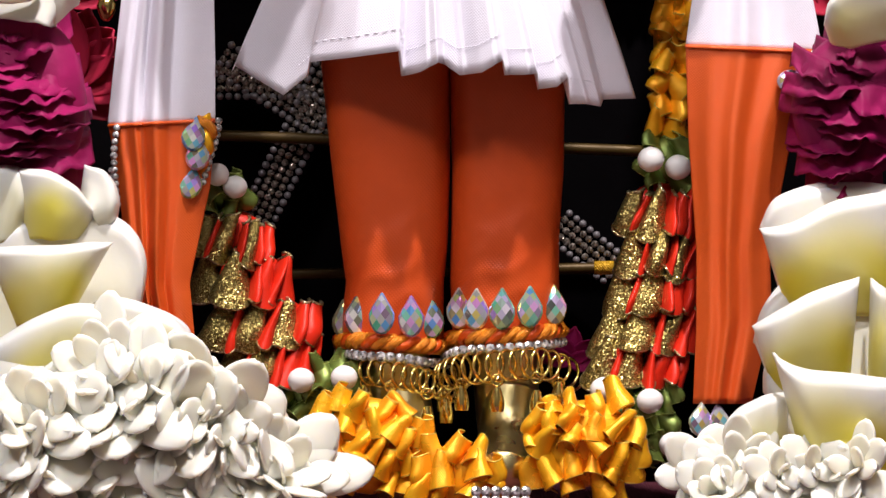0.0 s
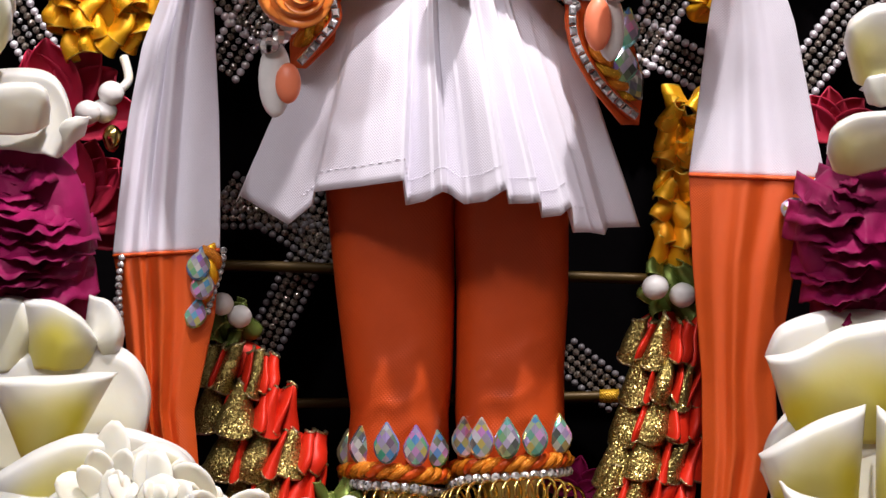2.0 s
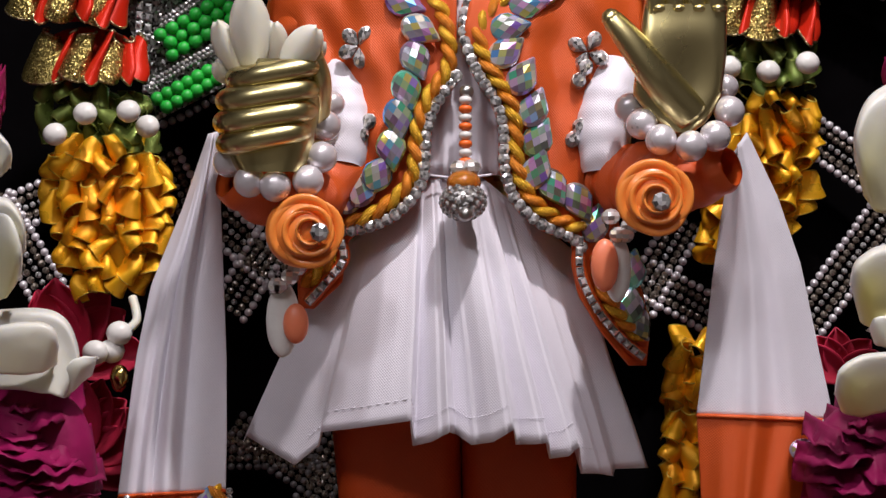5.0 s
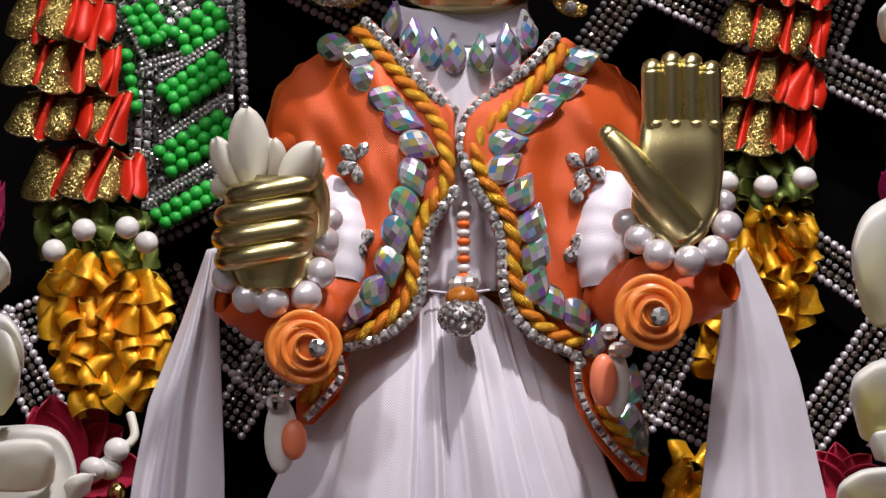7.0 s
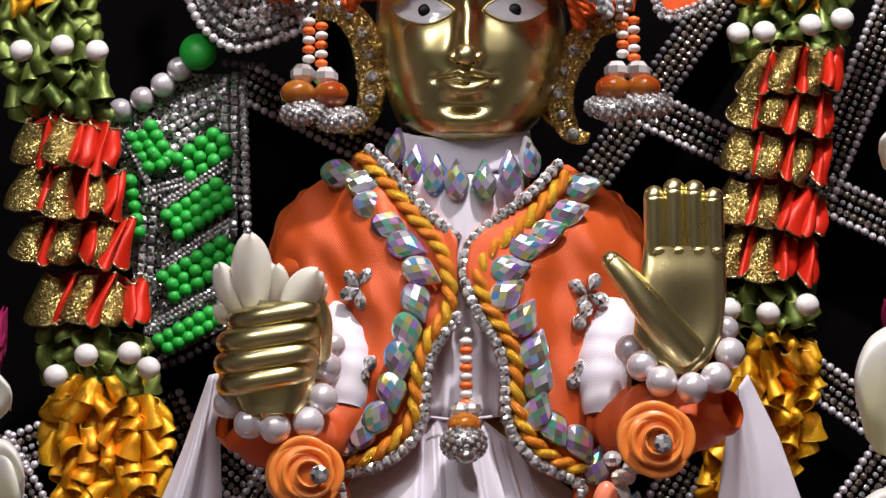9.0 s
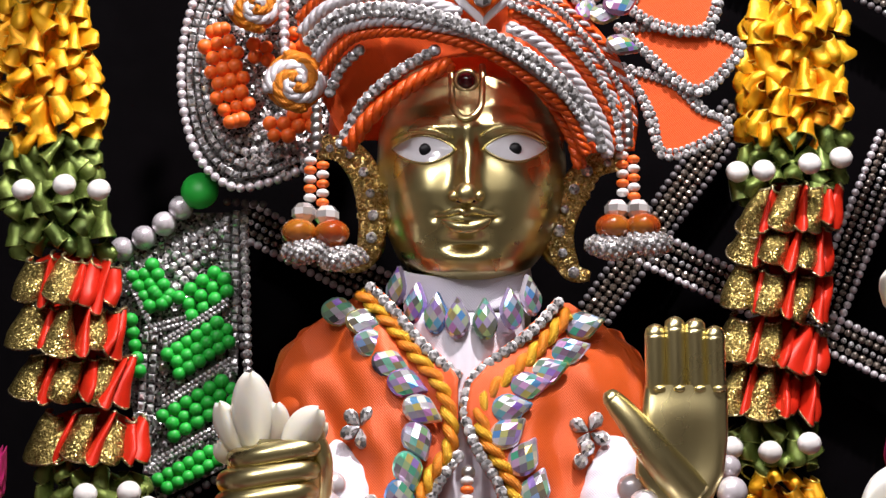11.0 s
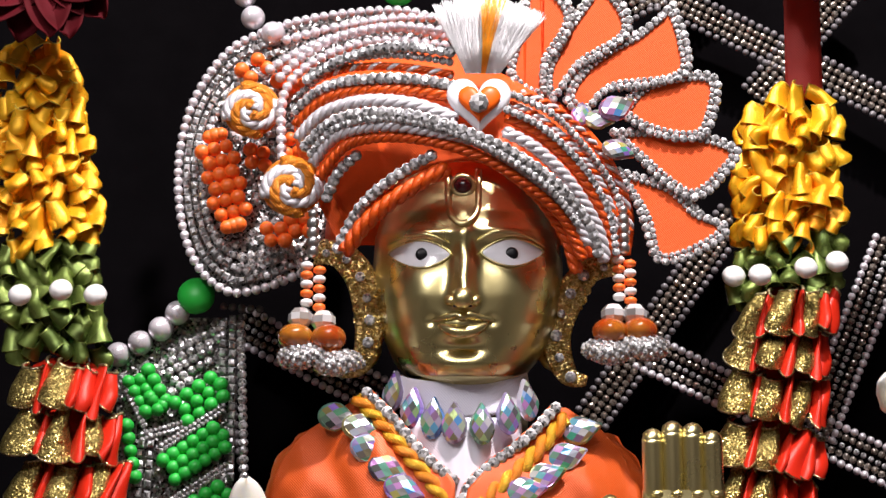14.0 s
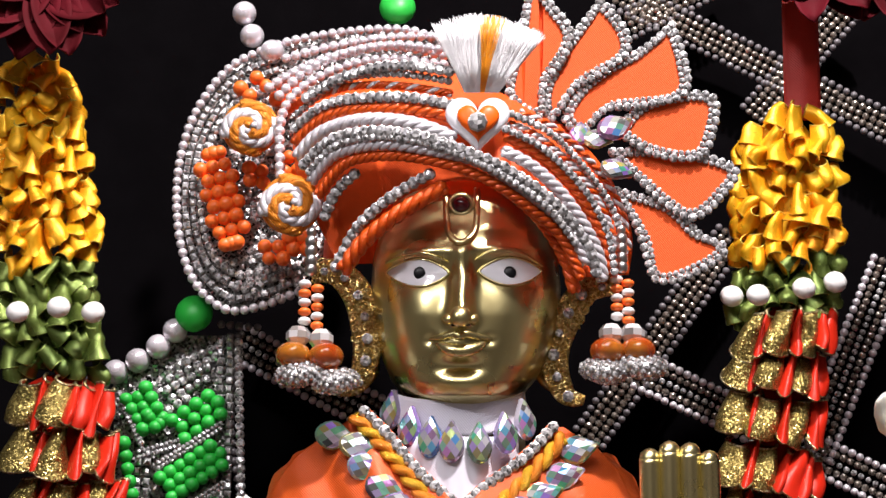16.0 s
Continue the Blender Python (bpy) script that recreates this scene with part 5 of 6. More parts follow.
# ---- jewellery on the figure ----
def pave_ball(parent, x, z, y, r, name="pave_bead", squash=0.8):
    bm = bmesh.new()
    ball(bm, Vector((x, y, z)), r, 3, (1, 1, squash))
    ob = part(name, bm, SILVER, parent, "silver bead paved with rhinestones")
    n = int(1.5 * r * r)
    for i in range(n):
        h = 1 - 2 * (i + 0.5) / n
        a = i * 2.39996
        d = Vector((math.sqrt(1 - h * h) * math.cos(a), math.sqrt(1 - h * h) * math.sin(a), h * squash))
        if d.y < 0.25:
            p = Vector((x, y, z)) + d * r
            piece("rhinestone", RHINE_SMALL, ob, P(p.x, p.z, p.y), facing(Vector((d.z, 0.1, -d.x)), d), 1.3)


def bead_drop(parent, x, z0, n, step, y, first=0):
    for i in range(n):
        piece("bead", SEED_WHITE if (i + first) % 2 == 0 else SEED_ORANGE, parent, P(x, z0 - i * step, y), None, (1.0, 1.0, 0.85))


CLEAR = shared_facet_ball("bead", 0.0046, GLASS_BEAD, 0.85, 8)
CLEAR_S = shared_facet_ball("bead", 0.003, GLASS_BEAD, 0.85, 9)
AMBER_B = shared_ball("bead", 0.0060, AMBER_GLASS, 3, 0.78)
SILVER_S = shared_ball("bead", 0.0023, SILVER, 2)
for top, cols, pave, hoop, cl, am in (((-48.3, 431.1), ((-50.3, 411.3), (-45.7, 409.6)), ((-53.3, 377.1), (-40.4, 374.6)), [(-47.2, 414.9, -6), (-38.9, 416.0, -8), (-30.5, 406.4, -8), (-27.2, 389.4, -8), (-30.2, 374.6, -8), (-38.3, 371.3, -8)], ((-52.4, 391.7), (-44.1, 390.6)), ((-54.1, 384.5), (-42.2, 384.1))),
                              ((66.0, 432.3), ((63.9, 413.3), (68.0, 411.8)), ((60.3, 378.5), (74.3, 380.2)), [(62.6, 410.7, -6), (52.2, 408.6, -8), (43.8, 395.8, -8), (40.5, 383.1, -8), (44.4, 370.5, -8), (51.5, 368.0, -8)], ((61.6, 392.8), (69.3, 392.8)), ((60.1, 386.3), (71.2, 386.5)))):
    ob = thing("earring", "beaded earring on a gilt filigree hoop with rhinestone caps", "earring", (top[0], top[1], -20), "earrings")
    for i in range(5):
        piece("bead", SILVER_S, ob, P(top[0], top[1] - i * 3.6, -22), None, (1, 1, 1.1) if i else 0.8)
    for k, (x, z) in enumerate(cols):
        bead_drop(ob, x, z, 5, 3.5, -22, k)
    for x, z in cl:
        piece("bead", CLEAR, ob, P(x, z, -23))
    for x, z in am:
        piece("bead", AMBER_B, ob, P(x, z, -25), None, 1.05)
    for x, z in pave:
        pave_ball(ob, x, z, -26, 7.0, squash=0.62)
        pave_ball(ob, x + (4 if x < 0 else -4), z + 1.0, -25, 6.4, squash=0.6)
    bm = bmesh.new()
    line = spline(hoop, 10)
    tube(bm, line, lambda t: 1.0 + 4.8 * math.sin(math.pi * min(0.15 + t * 0.8, 1)), 12, 0.14)
    part("hoop", bm, FILIGREE, ob, "gilt filigree hoop")
    for i, (p, d) in enumerate(even(line, 4.2)):
        for o in (-4.2, 0, 4.2):
            bm = bmesh.new()
            s = d.cross(Vector((0, -1, 0))).normalized() * o * math.sin(math.pi * min(0.2 + 0.75 * i / 14, 1))
            wide = random.uniform(1.3, 2.4)
            tube(bm, [p + s + Vector((0, -1.8, 0)) + Vector((wide * (1 - 0.09 * k) * math.cos(0.75 * k + i), -0.06 * k, wide * (1 - 0.09 * k) * math.sin(0.75 * k + i))) for k in range(10)], 0.4, 4)
            part("scroll", bm, FILIGREE, ob)
        if i % 2:
            piece("stone", RHINE_BIG, ob, P(p.x, p.z, p.y - 2.6), facing(Vector((1, 0, 0.2 * i))), random.uniform(0.8, 1.2))

# pendant on the chest
necklace = thing("pendant", "beaded pendant with a rhinestone ball hanging on the chest", "pendant", (6.7, 258.5, -44))
piece("bead", SILVER_S, necklace, P(7.2, 296.8, -40), None, 1.1)
px, pz = 6.8, 293.8
bead_drop(necklace, px, pz, 8, 3.12, -41)
for dx, y in ((-3.6, 545), (3.4, 543)):
    piece("bead", CLEAR_S, necklace, P(px + dx * 0.6, pz - (y - 425) * 0.203, -42), None, 1.15)
piece("bead", AMBER_B, necklace, P(px - 0.6, pz - 146 * 0.203, -43), None, 0.98)
pave_ball(necklace, px - 0.8, pz - 178 * 0.203, -45, 8.0, "pave_ball")
bm = bmesh.new()
ball(bm, Vector((px, -53, pz - 200 * 0.203)), 2.6, 3)
part("tip", bm, SILVER, necklace, "silver tip")

# pearl bracelets
for label, pts in (("bracelet of large pearls round the closed fist", [(-43.1, 284.8, -50), (-44.3, 273.5, -58), (-49.1, 265.1, -62), (-60.7, 263.1, -64), (-69.9, 264.7, -62), (-77.2, 271.8, -56), (-40.5, 292.5, -40)]),
                   ("bracelet of large pearls under the raised palm", [(65.2, 291.0, -44), (69.5, 285.3, -54), (76.3, 279.7, -60), (87.1, 277.4, -62), (95.6, 281.0, -58), (100.6, 289.9, -50), (99.5, 298.6, -42)])):
    ob = thing("bracelet", label, "bracelet", pts[3], "pearl bracelets")
    for p in pts:
        piece("pearl", PEARL_8, ob, P(p[0], p[1], p[2]), None, 1.22 if p[2] < -42 else 1.0)

# resin roses on the cuffs
def resin_rose(x, z, y, r, gem):
    ob = thing("resin_rose", "orange resin rose with a rhinestone on the cuff", "rose ornament", (x, z, y), "resin roses")
    rnd = random.Random(int(x))
    bm = bmesh.new()
    ball(bm, Vector((x, y + 1, z)), r * 0.93, 4, (1, 0.55, 1))
    part("base", bm, ROSE_RESIN, ob)
    for ring, (n, q, h) in enumerate(((4, 0.88, 0.5), (3, 0.62, 0.76), (2, 0.34, 0.95))):
        for k in range(n):
            a0 = 2 * math.pi * k / n + ring * 0.9 + rnd.uniform(-0.25, 0.25)
            bm = bmesh.new()
            def fn(s, t, a0=a0, q=q, h=h, n=n):
                a = a0 + (s - 0.5) * 2 * math.pi / n * 1.6
                edge = 1 - 0.55 * abs(2 * s - 1) ** 2
                rr = r * q * (0.62 + 0.2 * s + 0.36 * t * edge)
                return Vector((gem[0] * 0.45 * h + x + rr * math.cos(a), y - r * 0.58 * h * (0.68 + 0.42 * math.sin(t * 2.2) * edge + 0.1 * s), gem[1] * 0.45 * h + z + rr * math.sin(a)))
            grid(bm, fn, 14, 7)
            thicken(bm, 1.1)
            part("petal", bm, ROSE_RESIN, ob)
    piece("rhinestone", RHINE_BIG, ob, P(x + gem[0], z + gem[1], y - r * 0.62), facing(Vector((1, 0, 0))), 1.7)


resin_rose(-51.0, 247.2, -62, 14.2, (6.0, -0.4))
resin_rose(73.4, 259.5, -60, 14.6, (3.0, -1.8))
# shell and coral charms under the roses
for parts_, label in ((((-57.8, 215.8, -46, 13.5, 6.0, SHELL), (-53.2, 214.4, -50, 7.2, 4.6, CORAL_RESIN)), "white shell and coral charm hanging from the cuff"), (((60.5, 233.9, -42, 12.0, 5.0, SHELL), (56.1, 235.1, -46, 9.5, 5.0, CORAL_RESIN)), "white shell and coral charm beside the jacket")):
    ob = thing("charm", label, "charm", parts_[0][:3], "cuff charms")
    for x, z, y, h, w, m in parts_:
        bm = bmesh.new()
        ball(bm, Vector((x, y, z)), 1.0, 3, (w, 3.0, h))
        part("disc", bm, m, ob)
    x, z, y = parts_[0][:3]
    for i in range(4):
        piece("bead", CLEAR_S, ob, P(x + random.uniform(-4, 5), z + 12 + 3.2 * (i % 3), y - 3), None, 1.1)

# ankle chains: springs of gilt wire with small bells
for pts, r, n in (([(-28.4, 66.8, 4), (-21.9, 65.1, -16), (-9.8, 63.5, -24), (-0.7, 61.1, -18), (5.6, 59.0, -4)], 4.6, 12), ([(3.6, 63.6, -6), (10.5, 66.2, -20), (24.7, 67.7, -27), (38.8, 68.4, -22), (49.4, 64.3, 0)], 5.6, 14)):
    ob = thing("anklet", "gilt wire spring anklet with small hanging bells", "anklet", pts[2], "anklets")
    line = spline(pts, 40)
    bm = bmesh.new()
    helix = []
    m = len(line)
    for i, p in enumerate(line):
        for q in range(3):
            a = 2 * math.pi * n * (i + q / 3) / m
            nxt = line[min(i + 1, m - 1)]
            helix.append(p.lerp(nxt, q / 3) + Vector((0.75 * r * math.cos(a), r * math.cos(a) * 0.8, r * math.sin(a))))
    tube(bm, helix, 0.62, 6)
    part("spring", bm, GILT, ob)
    for i, (p, d) in enumerate(even(line, 15)):
        z = p.z - r - 6 - (i * 37 % 7)
        bm = bmesh.new()
        grid(bm, lambda s, t: Vector((p.x + (1.2 + 1.5 * math.sin(2.2 * t)) * math.cos(2 * math.pi * s), p.y - 3 + (1.2 + 1.5 * math.sin(2.2 * t)) * math.sin(2 * math.pi * s), z + 8 - 9 * t)), 10, 7, wrap=True)
        part("bell", bm, GILT, ob)
        bm = bmesh.new()
        tube(bm, [Vector((p.x + 2 * math.cos(a), p.y - 3, p.z - r + 0.5 + 2 * math.sin(a))) for a in [2 * math.pi * k / 12 for k in range(12)]], 0.5, 5, closed=True)
        part("ring", bm, GILT, ob)


# ---- ribbon garlands ----
def loop(bm, base, out, axis, wide, long, tall, mats=(0, 0), edge_mat=1, thread=0.36, flare=0.2, ph=0.0, droop=0.0):
    """One standing loop of a gathered ribbon: it swells along out, and its breadth lies along axis."""
    out = out.normalized()
    side = out.cross(axis).normalized()
    axis = side.cross(out).normalized()

    def fn(u, v, k):
        g = 1 - flare * v + 0.1 * math.sin(3 * v + ph)
        w = -0.5 * wide * g * math.cos(math.pi * u) * (0.72 + 0.28 * math.sin(math.pi * u)) * k
        h = long * g * (math.sin(math.pi * u) ** 0.75 * k - 0.14 * v * v)
        return base + side * (w + 0.09 * wide * math.sin(4 * u + 2 * v + ph)) + out * h + axis * (v * tall / 2 + 0.1 * tall * math.sin(math.pi * u + ph) * v - droop * tall * (math.sin(math.pi * u) - 0.4) * (1 - v) / 2)
    for k, m in ((1.0, mats[0]), (0.9, mats[1])):
        grid(bm, lambda s, t: fn(s, 2 * t - 1, k), 13, 6, m)
    for v in (-1, 1):
        tube(bm, [fn(i / 12, v, 0.95) for i in range(13)], thread, 4, mat=edge_mat)


def satin_tuft(name, rows, mat, label, parent, seed, step=6.2, breadth=9.0, across=6.6):
    """A bunch of looped satin ribbon between a left and a right edge, from the bottom up; each row of loops is a part."""
    rnd, table = random.Random(seed), sorted((l[1], l[0], r[0], d) for l, r, d in rows)
    edge = YELLOW_EDGE if mat == YELLOW_SATIN else GREEN_EDGE
    z = table[-1][0] - step * 0.6
    while z > table[0][0] + step * 0.15:
        l, r, d = lerp_table(table, z)
        half = max((r - l) / 2 - 3.5, 3.0)
        n = max(round(2.5 * half / across), 2)
        slope = rnd.uniform(-0.25, 0.25)
        for i in range(n):
            bm = bmesh.new()
            f = (2 * (i + rnd.uniform(0.3, 0.7)) / n - 1) * 1.25
            x = half * math.sin(f) / math.sin(1.25)
            tip = rnd.uniform(-0.9, 0.9)
            loop(bm, Vector(((l + r) / 2 + x, d + 9 * (1 - math.cos(f)) + rnd.uniform(-1.5, 1.5), z + slope * x + rnd.uniform(-1.6, 1.6))),
                 Vector((math.sin(f) + rnd.uniform(-0.45, 0.45), -math.cos(f), rnd.uniform(-0.45, 0.55))), Vector((math.sin(tip), 0, math.cos(tip))),
                 rnd.uniform(5.5, 9.0), rnd.uniform(5.5, 8.0), breadth * rnd.uniform(0.85, 1.2), ph=rnd.uniform(0, 6))
            part(name, bm, [mat, edge], parent, label)
        z -= step * rnd.uniform(0.85, 1.15)
    l, r, d = lerp_table(table, (table[0][0] + table[-1][0]) / 2)
    bm = bmesh.new()
    ball(bm, Vector(((l + r) / 2, d + 7, (table[0][0] + table[-1][0]) / 2)), 1.0, 3, ((r - l) * 0.4, 7, (table[-1][0] - table[0][0]) * 0.46))
    part("core", bm, mat, parent)


def lame_rows(parent, rows, seed, lean=-0.4):
    """Rows of gold-faced red ribbon in standing loops. rows: centre x, z, width, depth, slope."""
    rnd = random.Random(seed)
    for x, z, wide, y, slope in rows:
        # broad gold faces first, tight red folds towards the other side
        for at, k, red, front in ((-0.34, 0.36, 0, 0.0), (-0.17, 0.1, 1, 1.5), (-0.05, 0.32, 0, 2.0), (0.12, 0.11, 1, 3.0), (0.22, 0.24, 1 if rnd.random() < 0.45 else 0, 1.5), (0.33, 0.12, 1, 2.0), (0.42, 0.2, 1, 0.0)):
            bm = bmesh.new()
            f = 2 * at
            tip = lean * rnd.uniform(0.5, 1.3) * (0.4 + 0.8 * (at + 0.5))
            loop(bm, Vector((x + at * wide * 0.96 + rnd.uniform(-0.7, 0.7), y + 7 * f * f + rnd.uniform(-1, 1), z + slope * at * wide + rnd.uniform(-0.8, 0.8))),
                 Vector((0.75 * f + rnd.uniform(-0.15, 0.15), -1, rnd.uniform(-0.15, 0.1))), Vector((-math.sin(tip), 0, math.cos(tip))),
                 k * wide * rnd.uniform(0.95, 1.2), rnd.uniform(6.0, 8.0) + front, rnd.uniform(13.5, 15.5), (1, 0) if red else (0, 1), 2, 0.65, 0.42, rnd.uniform(0, 6), 0.34)
            part("ruffle", bm, [LAME, RED_SATIN, LAME_EDGE], parent, "red satin loop with a gold edge" if red else "gold-faced loop of red ribbon")
        bm = bmesh.new()
        ball(bm, Vector((x, y + 8, z)), 1.0, 3, (wide * 0.44, 6, 10))
        part("core", bm, RED_SATIN, parent)


def berries(parent, pts, r=4.1):
    for x, z, y in pts:
        bm = bmesh.new()
        bmesh.ops.create_icosphere(bm, subdivisions=3, radius=r)
        for v in bm.verts:
            k = 1 + 0.05 * noise.noise(v.co * 0.8)
            v.co = Vector((v.co.x * k * 1.06, v.co.y * k, v.co.z * k)) + Vector((x, y, z))
        part("berry", bm, BERRY, parent, "white bead")


# upper garland, west
g = thing("ribbon_garland", "garland of yellow, green and gold-edged red ribbons", "garland", (-127.7, 250.5, 10), "ribbon garlands")
satin_tuft("tuft", [((-159.8, 501.2), (-144.9, 501.3), 10), ((-168.9, 492.1), (-140.2, 492.2), 6), ((-167.7, 471.9), (-133.9, 471.9), 4), ((-167.4, 447.4), (-129.6, 447.5), 4), ((-165.2, 427.8), (-126.3, 430.0), 4), ((-159.5, 419.1), (-130.4, 419.6), 6)], YELLOW_SATIN, "gathered golden yellow satin", g, 11)
satin_tuft("collar", [((-162.7, 421.3), (-129.5, 421.3), 6), ((-163.9, 406.2), (-126.7, 406.3), 6), ((-160.1, 393.5), (-124.1, 393.5), 6), ((-157.1, 376.6), (-121.4, 378.7), 8)], GREEN_SATIN, "gathered moss green satin", g, 12)
berries(g, [(-155.1, 400.5, -10), (-140.2, 402.4, -12), (-127.5, 400.5, -8)])
lame_rows(g, [(*p, w, 2, s) for p, w, s in (((-137.7, 367.4), 36, -0.08), ((-136.3, 349.5), 40, -0.06), ((-133.7, 331.7), 41, -0.06), ((-127.8, 310.2), 40, -0.1))], 13)
satin_tuft("collar", [((-145.2, 298.6), (-108.0, 300.7), 6), ((-145.8, 290.5), (-104.7, 288.5), 4), ((-139.4, 274.4), (-102.4, 276.4), 6)], GREEN_SATIN, "gathered moss green satin", g, 14)
berries(g, [(-128.4, 289.1, -12), (-113.0, 289.9, -12), (-139.1, 281.7, -8), (-106.2, 284.5, -4)])
satin_tuft("tuft", [((-127.9, 280.0), (-114.9, 280.0), 4), ((-141.9, 273.0), (-99.7, 272.8), 0), ((-142.6, 258.9), (-97.9, 258.8), 0), ((-137.3, 242.8), (-98.3, 242.7), 0), ((-135.2, 232.8), (-103.2, 230.8), 2), ((-127.0, 224.9), (-107.1, 225.2), 4)], YELLOW_SATIN, "gathered golden yellow satin", g, 15)

# upper garland, east
g = thing("ribbon_garland", "garland of yellow, green and gold-edged red ribbons on a red band", "garland", (113.3, 250.5, 14), "ribbon garlands")
bm = bmesh.new()
grid(bm, lambda s, t: Vector((129.2 + s * 13.5 - 1.0 * t, 16 + 1.2 * math.sin(5 * s + 2 * t), 540.5 + t * (475.2 - 540.5))), 10, 16)
thicken(bm, 0.6)
part("band", bm, RED_RIBBON, g, "flat red ribbon")
satin_tuft("tuft", [((125.6, 480.0), (142.5, 480.0), 10), ((113.5, 469.9), (148.4, 469.9), 6), ((109.5, 458.8), (147.8, 458.8), 6), ((107.2, 441.1), (145.9, 441.2), 6), ((106.2, 425.9), (146.3, 428.1), 6), ((108.4, 417.2), (131.3, 419.4), 8)], YELLOW_SATIN, "gathered golden yellow satin", g, 21)
satin_tuft("collar", [((114.8, 421.6), (146.3, 428.1), 8), ((106.2, 412.9), (145.6, 413.0), 8), ((105.3, 400.1), (143.9, 400.1), 8), ((111.8, 396.9), (140.7, 396.9), 10)], GREEN_SATIN, "gathered moss green satin", g, 22)
berries(g, [(115.7, 407.6, -10), (132.6, 410.2, -10), (106.0, 407.1, 4), (144.1, 412.5, 4)])
lame_rows(g, [(*p, w, 4, s) for p, w, s in (((125.2, 394.2), 36, 0.1), ((121.7, 381.2), 33, -0.14), ((119.4, 363.4), 36, -0.16), ((117.7, 344.1), 37, -0.18), ((115.6, 326.2), 33, -0.18))], 23)
satin_tuft("collar", [((100.8, 314.9), (131.1, 315.9), 8), ((99.6, 306.8), (131.8, 306.8), 6), ((104.4, 296.6), (130.5, 296.6), 8)], GREEN_SATIN, "gathered moss green satin", g, 24)
berries(g, [(114.6, 304.1, -8), (128.6, 307.2, -8), (100.8, 305.7, 0)])
satin_tuft("tuft", [((107.6, 296.6), (131.7, 296.5), 8), ((105.4, 288.5), (132.8, 288.4), 6), ((93.0, 266.3), (131.1, 266.2), 8), ((89.8, 254.3), (125.8, 254.2), 10), ((89.5, 238.3), (122.6, 242.2), 12)], YELLOW_SATIN, "gathered golden yellow satin", g, 25)

# lower garland, west
g = thing("ribbon_garland", "lower garland of gold-edged red ribbon with green satin and white beads", "garland", (-50.5, 23.8, -10), "ribbon garlands")
satin_tuft("collar", [((-84.0, 138.1), (-68.0, 138.2), 2), ((-84.1, 129.1), (-66.0, 129.1), 0), ((-84.2, 121.0), (-68.1, 121.0), 2)], GREEN_SATIN, "gathered moss green satin", g, 31)
berries(g, [(-77.2, 136.3, -10), (-70.8, 131.9, -8)])
lame_rows(g, [(*p, w, y, s) for p, w, y, s in (((-72.6, 114.0), 29, -4, -0.12), ((-68.7, 99.8), 36, -6, -0.05), ((-62.3, 83.5), 42, -8, 0.02), ((-59.4, 69.2), 36, -8, 0.12))], 33)
satin_tuft("collar", [((-46.2, 72.3), (-34.1, 72.3), -6), ((-64.5, 61.0), (-24.0, 63.1), -10), ((-58.5, 50.7), (-34.1, 50.7), -10), ((-56.5, 38.3), (-45.4, 38.3), -8)], GREEN_SATIN, "gathered moss green satin", g, 34)
berries(g, [(-47.7, 62.4, -22), (-32.3, 63.3, -22), (-58.1, 48.6, -20)], 4.6)
# lower garland, east
g = thing("ribbon_garland", "lower garland of yellow loops and gold-edged red ribbon with white beads", "garland", (73.9, 24.0, -10), "ribbon garlands")
satin_tuft("tuft", [((81.3, 212.6), (95.3, 212.5), 10), ((76.3, 201.6), (93.3, 201.5), 8), ((75.2, 181.6), (91.2, 181.5), 8), ((75.2, 161.6), (90.2, 161.5), 6), ((74.2, 155.1), (87.2, 155.5), 6)], YELLOW_SATIN, "gathered golden yellow satin", g, 41)
satin_tuft("collar", [((74.2, 151.5), (90.2, 151.6), 4), ((73.3, 142.5), (90.4, 142.6), 2), ((74.5, 132.5), (90.5, 132.5), 4)], GREEN_SATIN, "gathered moss green satin", g, 42)
berries(g, [(76.7, 142.1, -8), (86.4, 139.3, -2)], 4.5)
lame_rows(g, [(*p, w, y, s) for p, w, y, s in (((79.8, 124.0), 27, 0, 0.02), ((81.2, 110.3), 25, -2, -0.1), ((79.0, 96.0), 32, -4, 0.05), ((76.1, 81.7), 36, -6, 0.05), ((73.3, 70.5), 34, -8, 0.0))], 43)
satin_tuft("collar", [((55.1, 63.3), (87.5, 64.3), -8), ((59.2, 57.1), (88.7, 57.2), -10), ((73.6, 44.7), (87.8, 44.8), -10), ((77.9, 30.3), (87.0, 30.3), -8)], GREEN_SATIN, "gathered moss green satin", g, 44)
berries(g, [(60.8, 59.2, -22), (77.5, 55.1, -22), (85.9, 39.2, -18)], 4.6)
# loose beads at the wrists' ends of the upper garlands
g = thing("bead_tassel", "white beads and a gilt drop under the garland", "tassel", (-115.7, 201.8, -2))
berries(g, [(-115.7, 211.0, -6), (-124.1, 204.2, -8), (-118.3, 204.8, -4)], 4.4)
bm = bmesh.new()
tube(bm, spline([(-115.7, 198.8, -6), (-115.4, 195.8, -8), (-115.8, 190.8, -6)], 6), lambda t: 1.4 + 2.2 * math.sin(math.pi * t), 10)
part("drop", bm, GILT, g, "gilt drop")
bm = bmesh.new()
tube(bm, spline([(-111.1, 223.8, 0), (-109.5, 215.8, -4), (-113.7, 211.4, -6)], 6), 1.6, 8)
part("stem", bm, JASMINE, g)


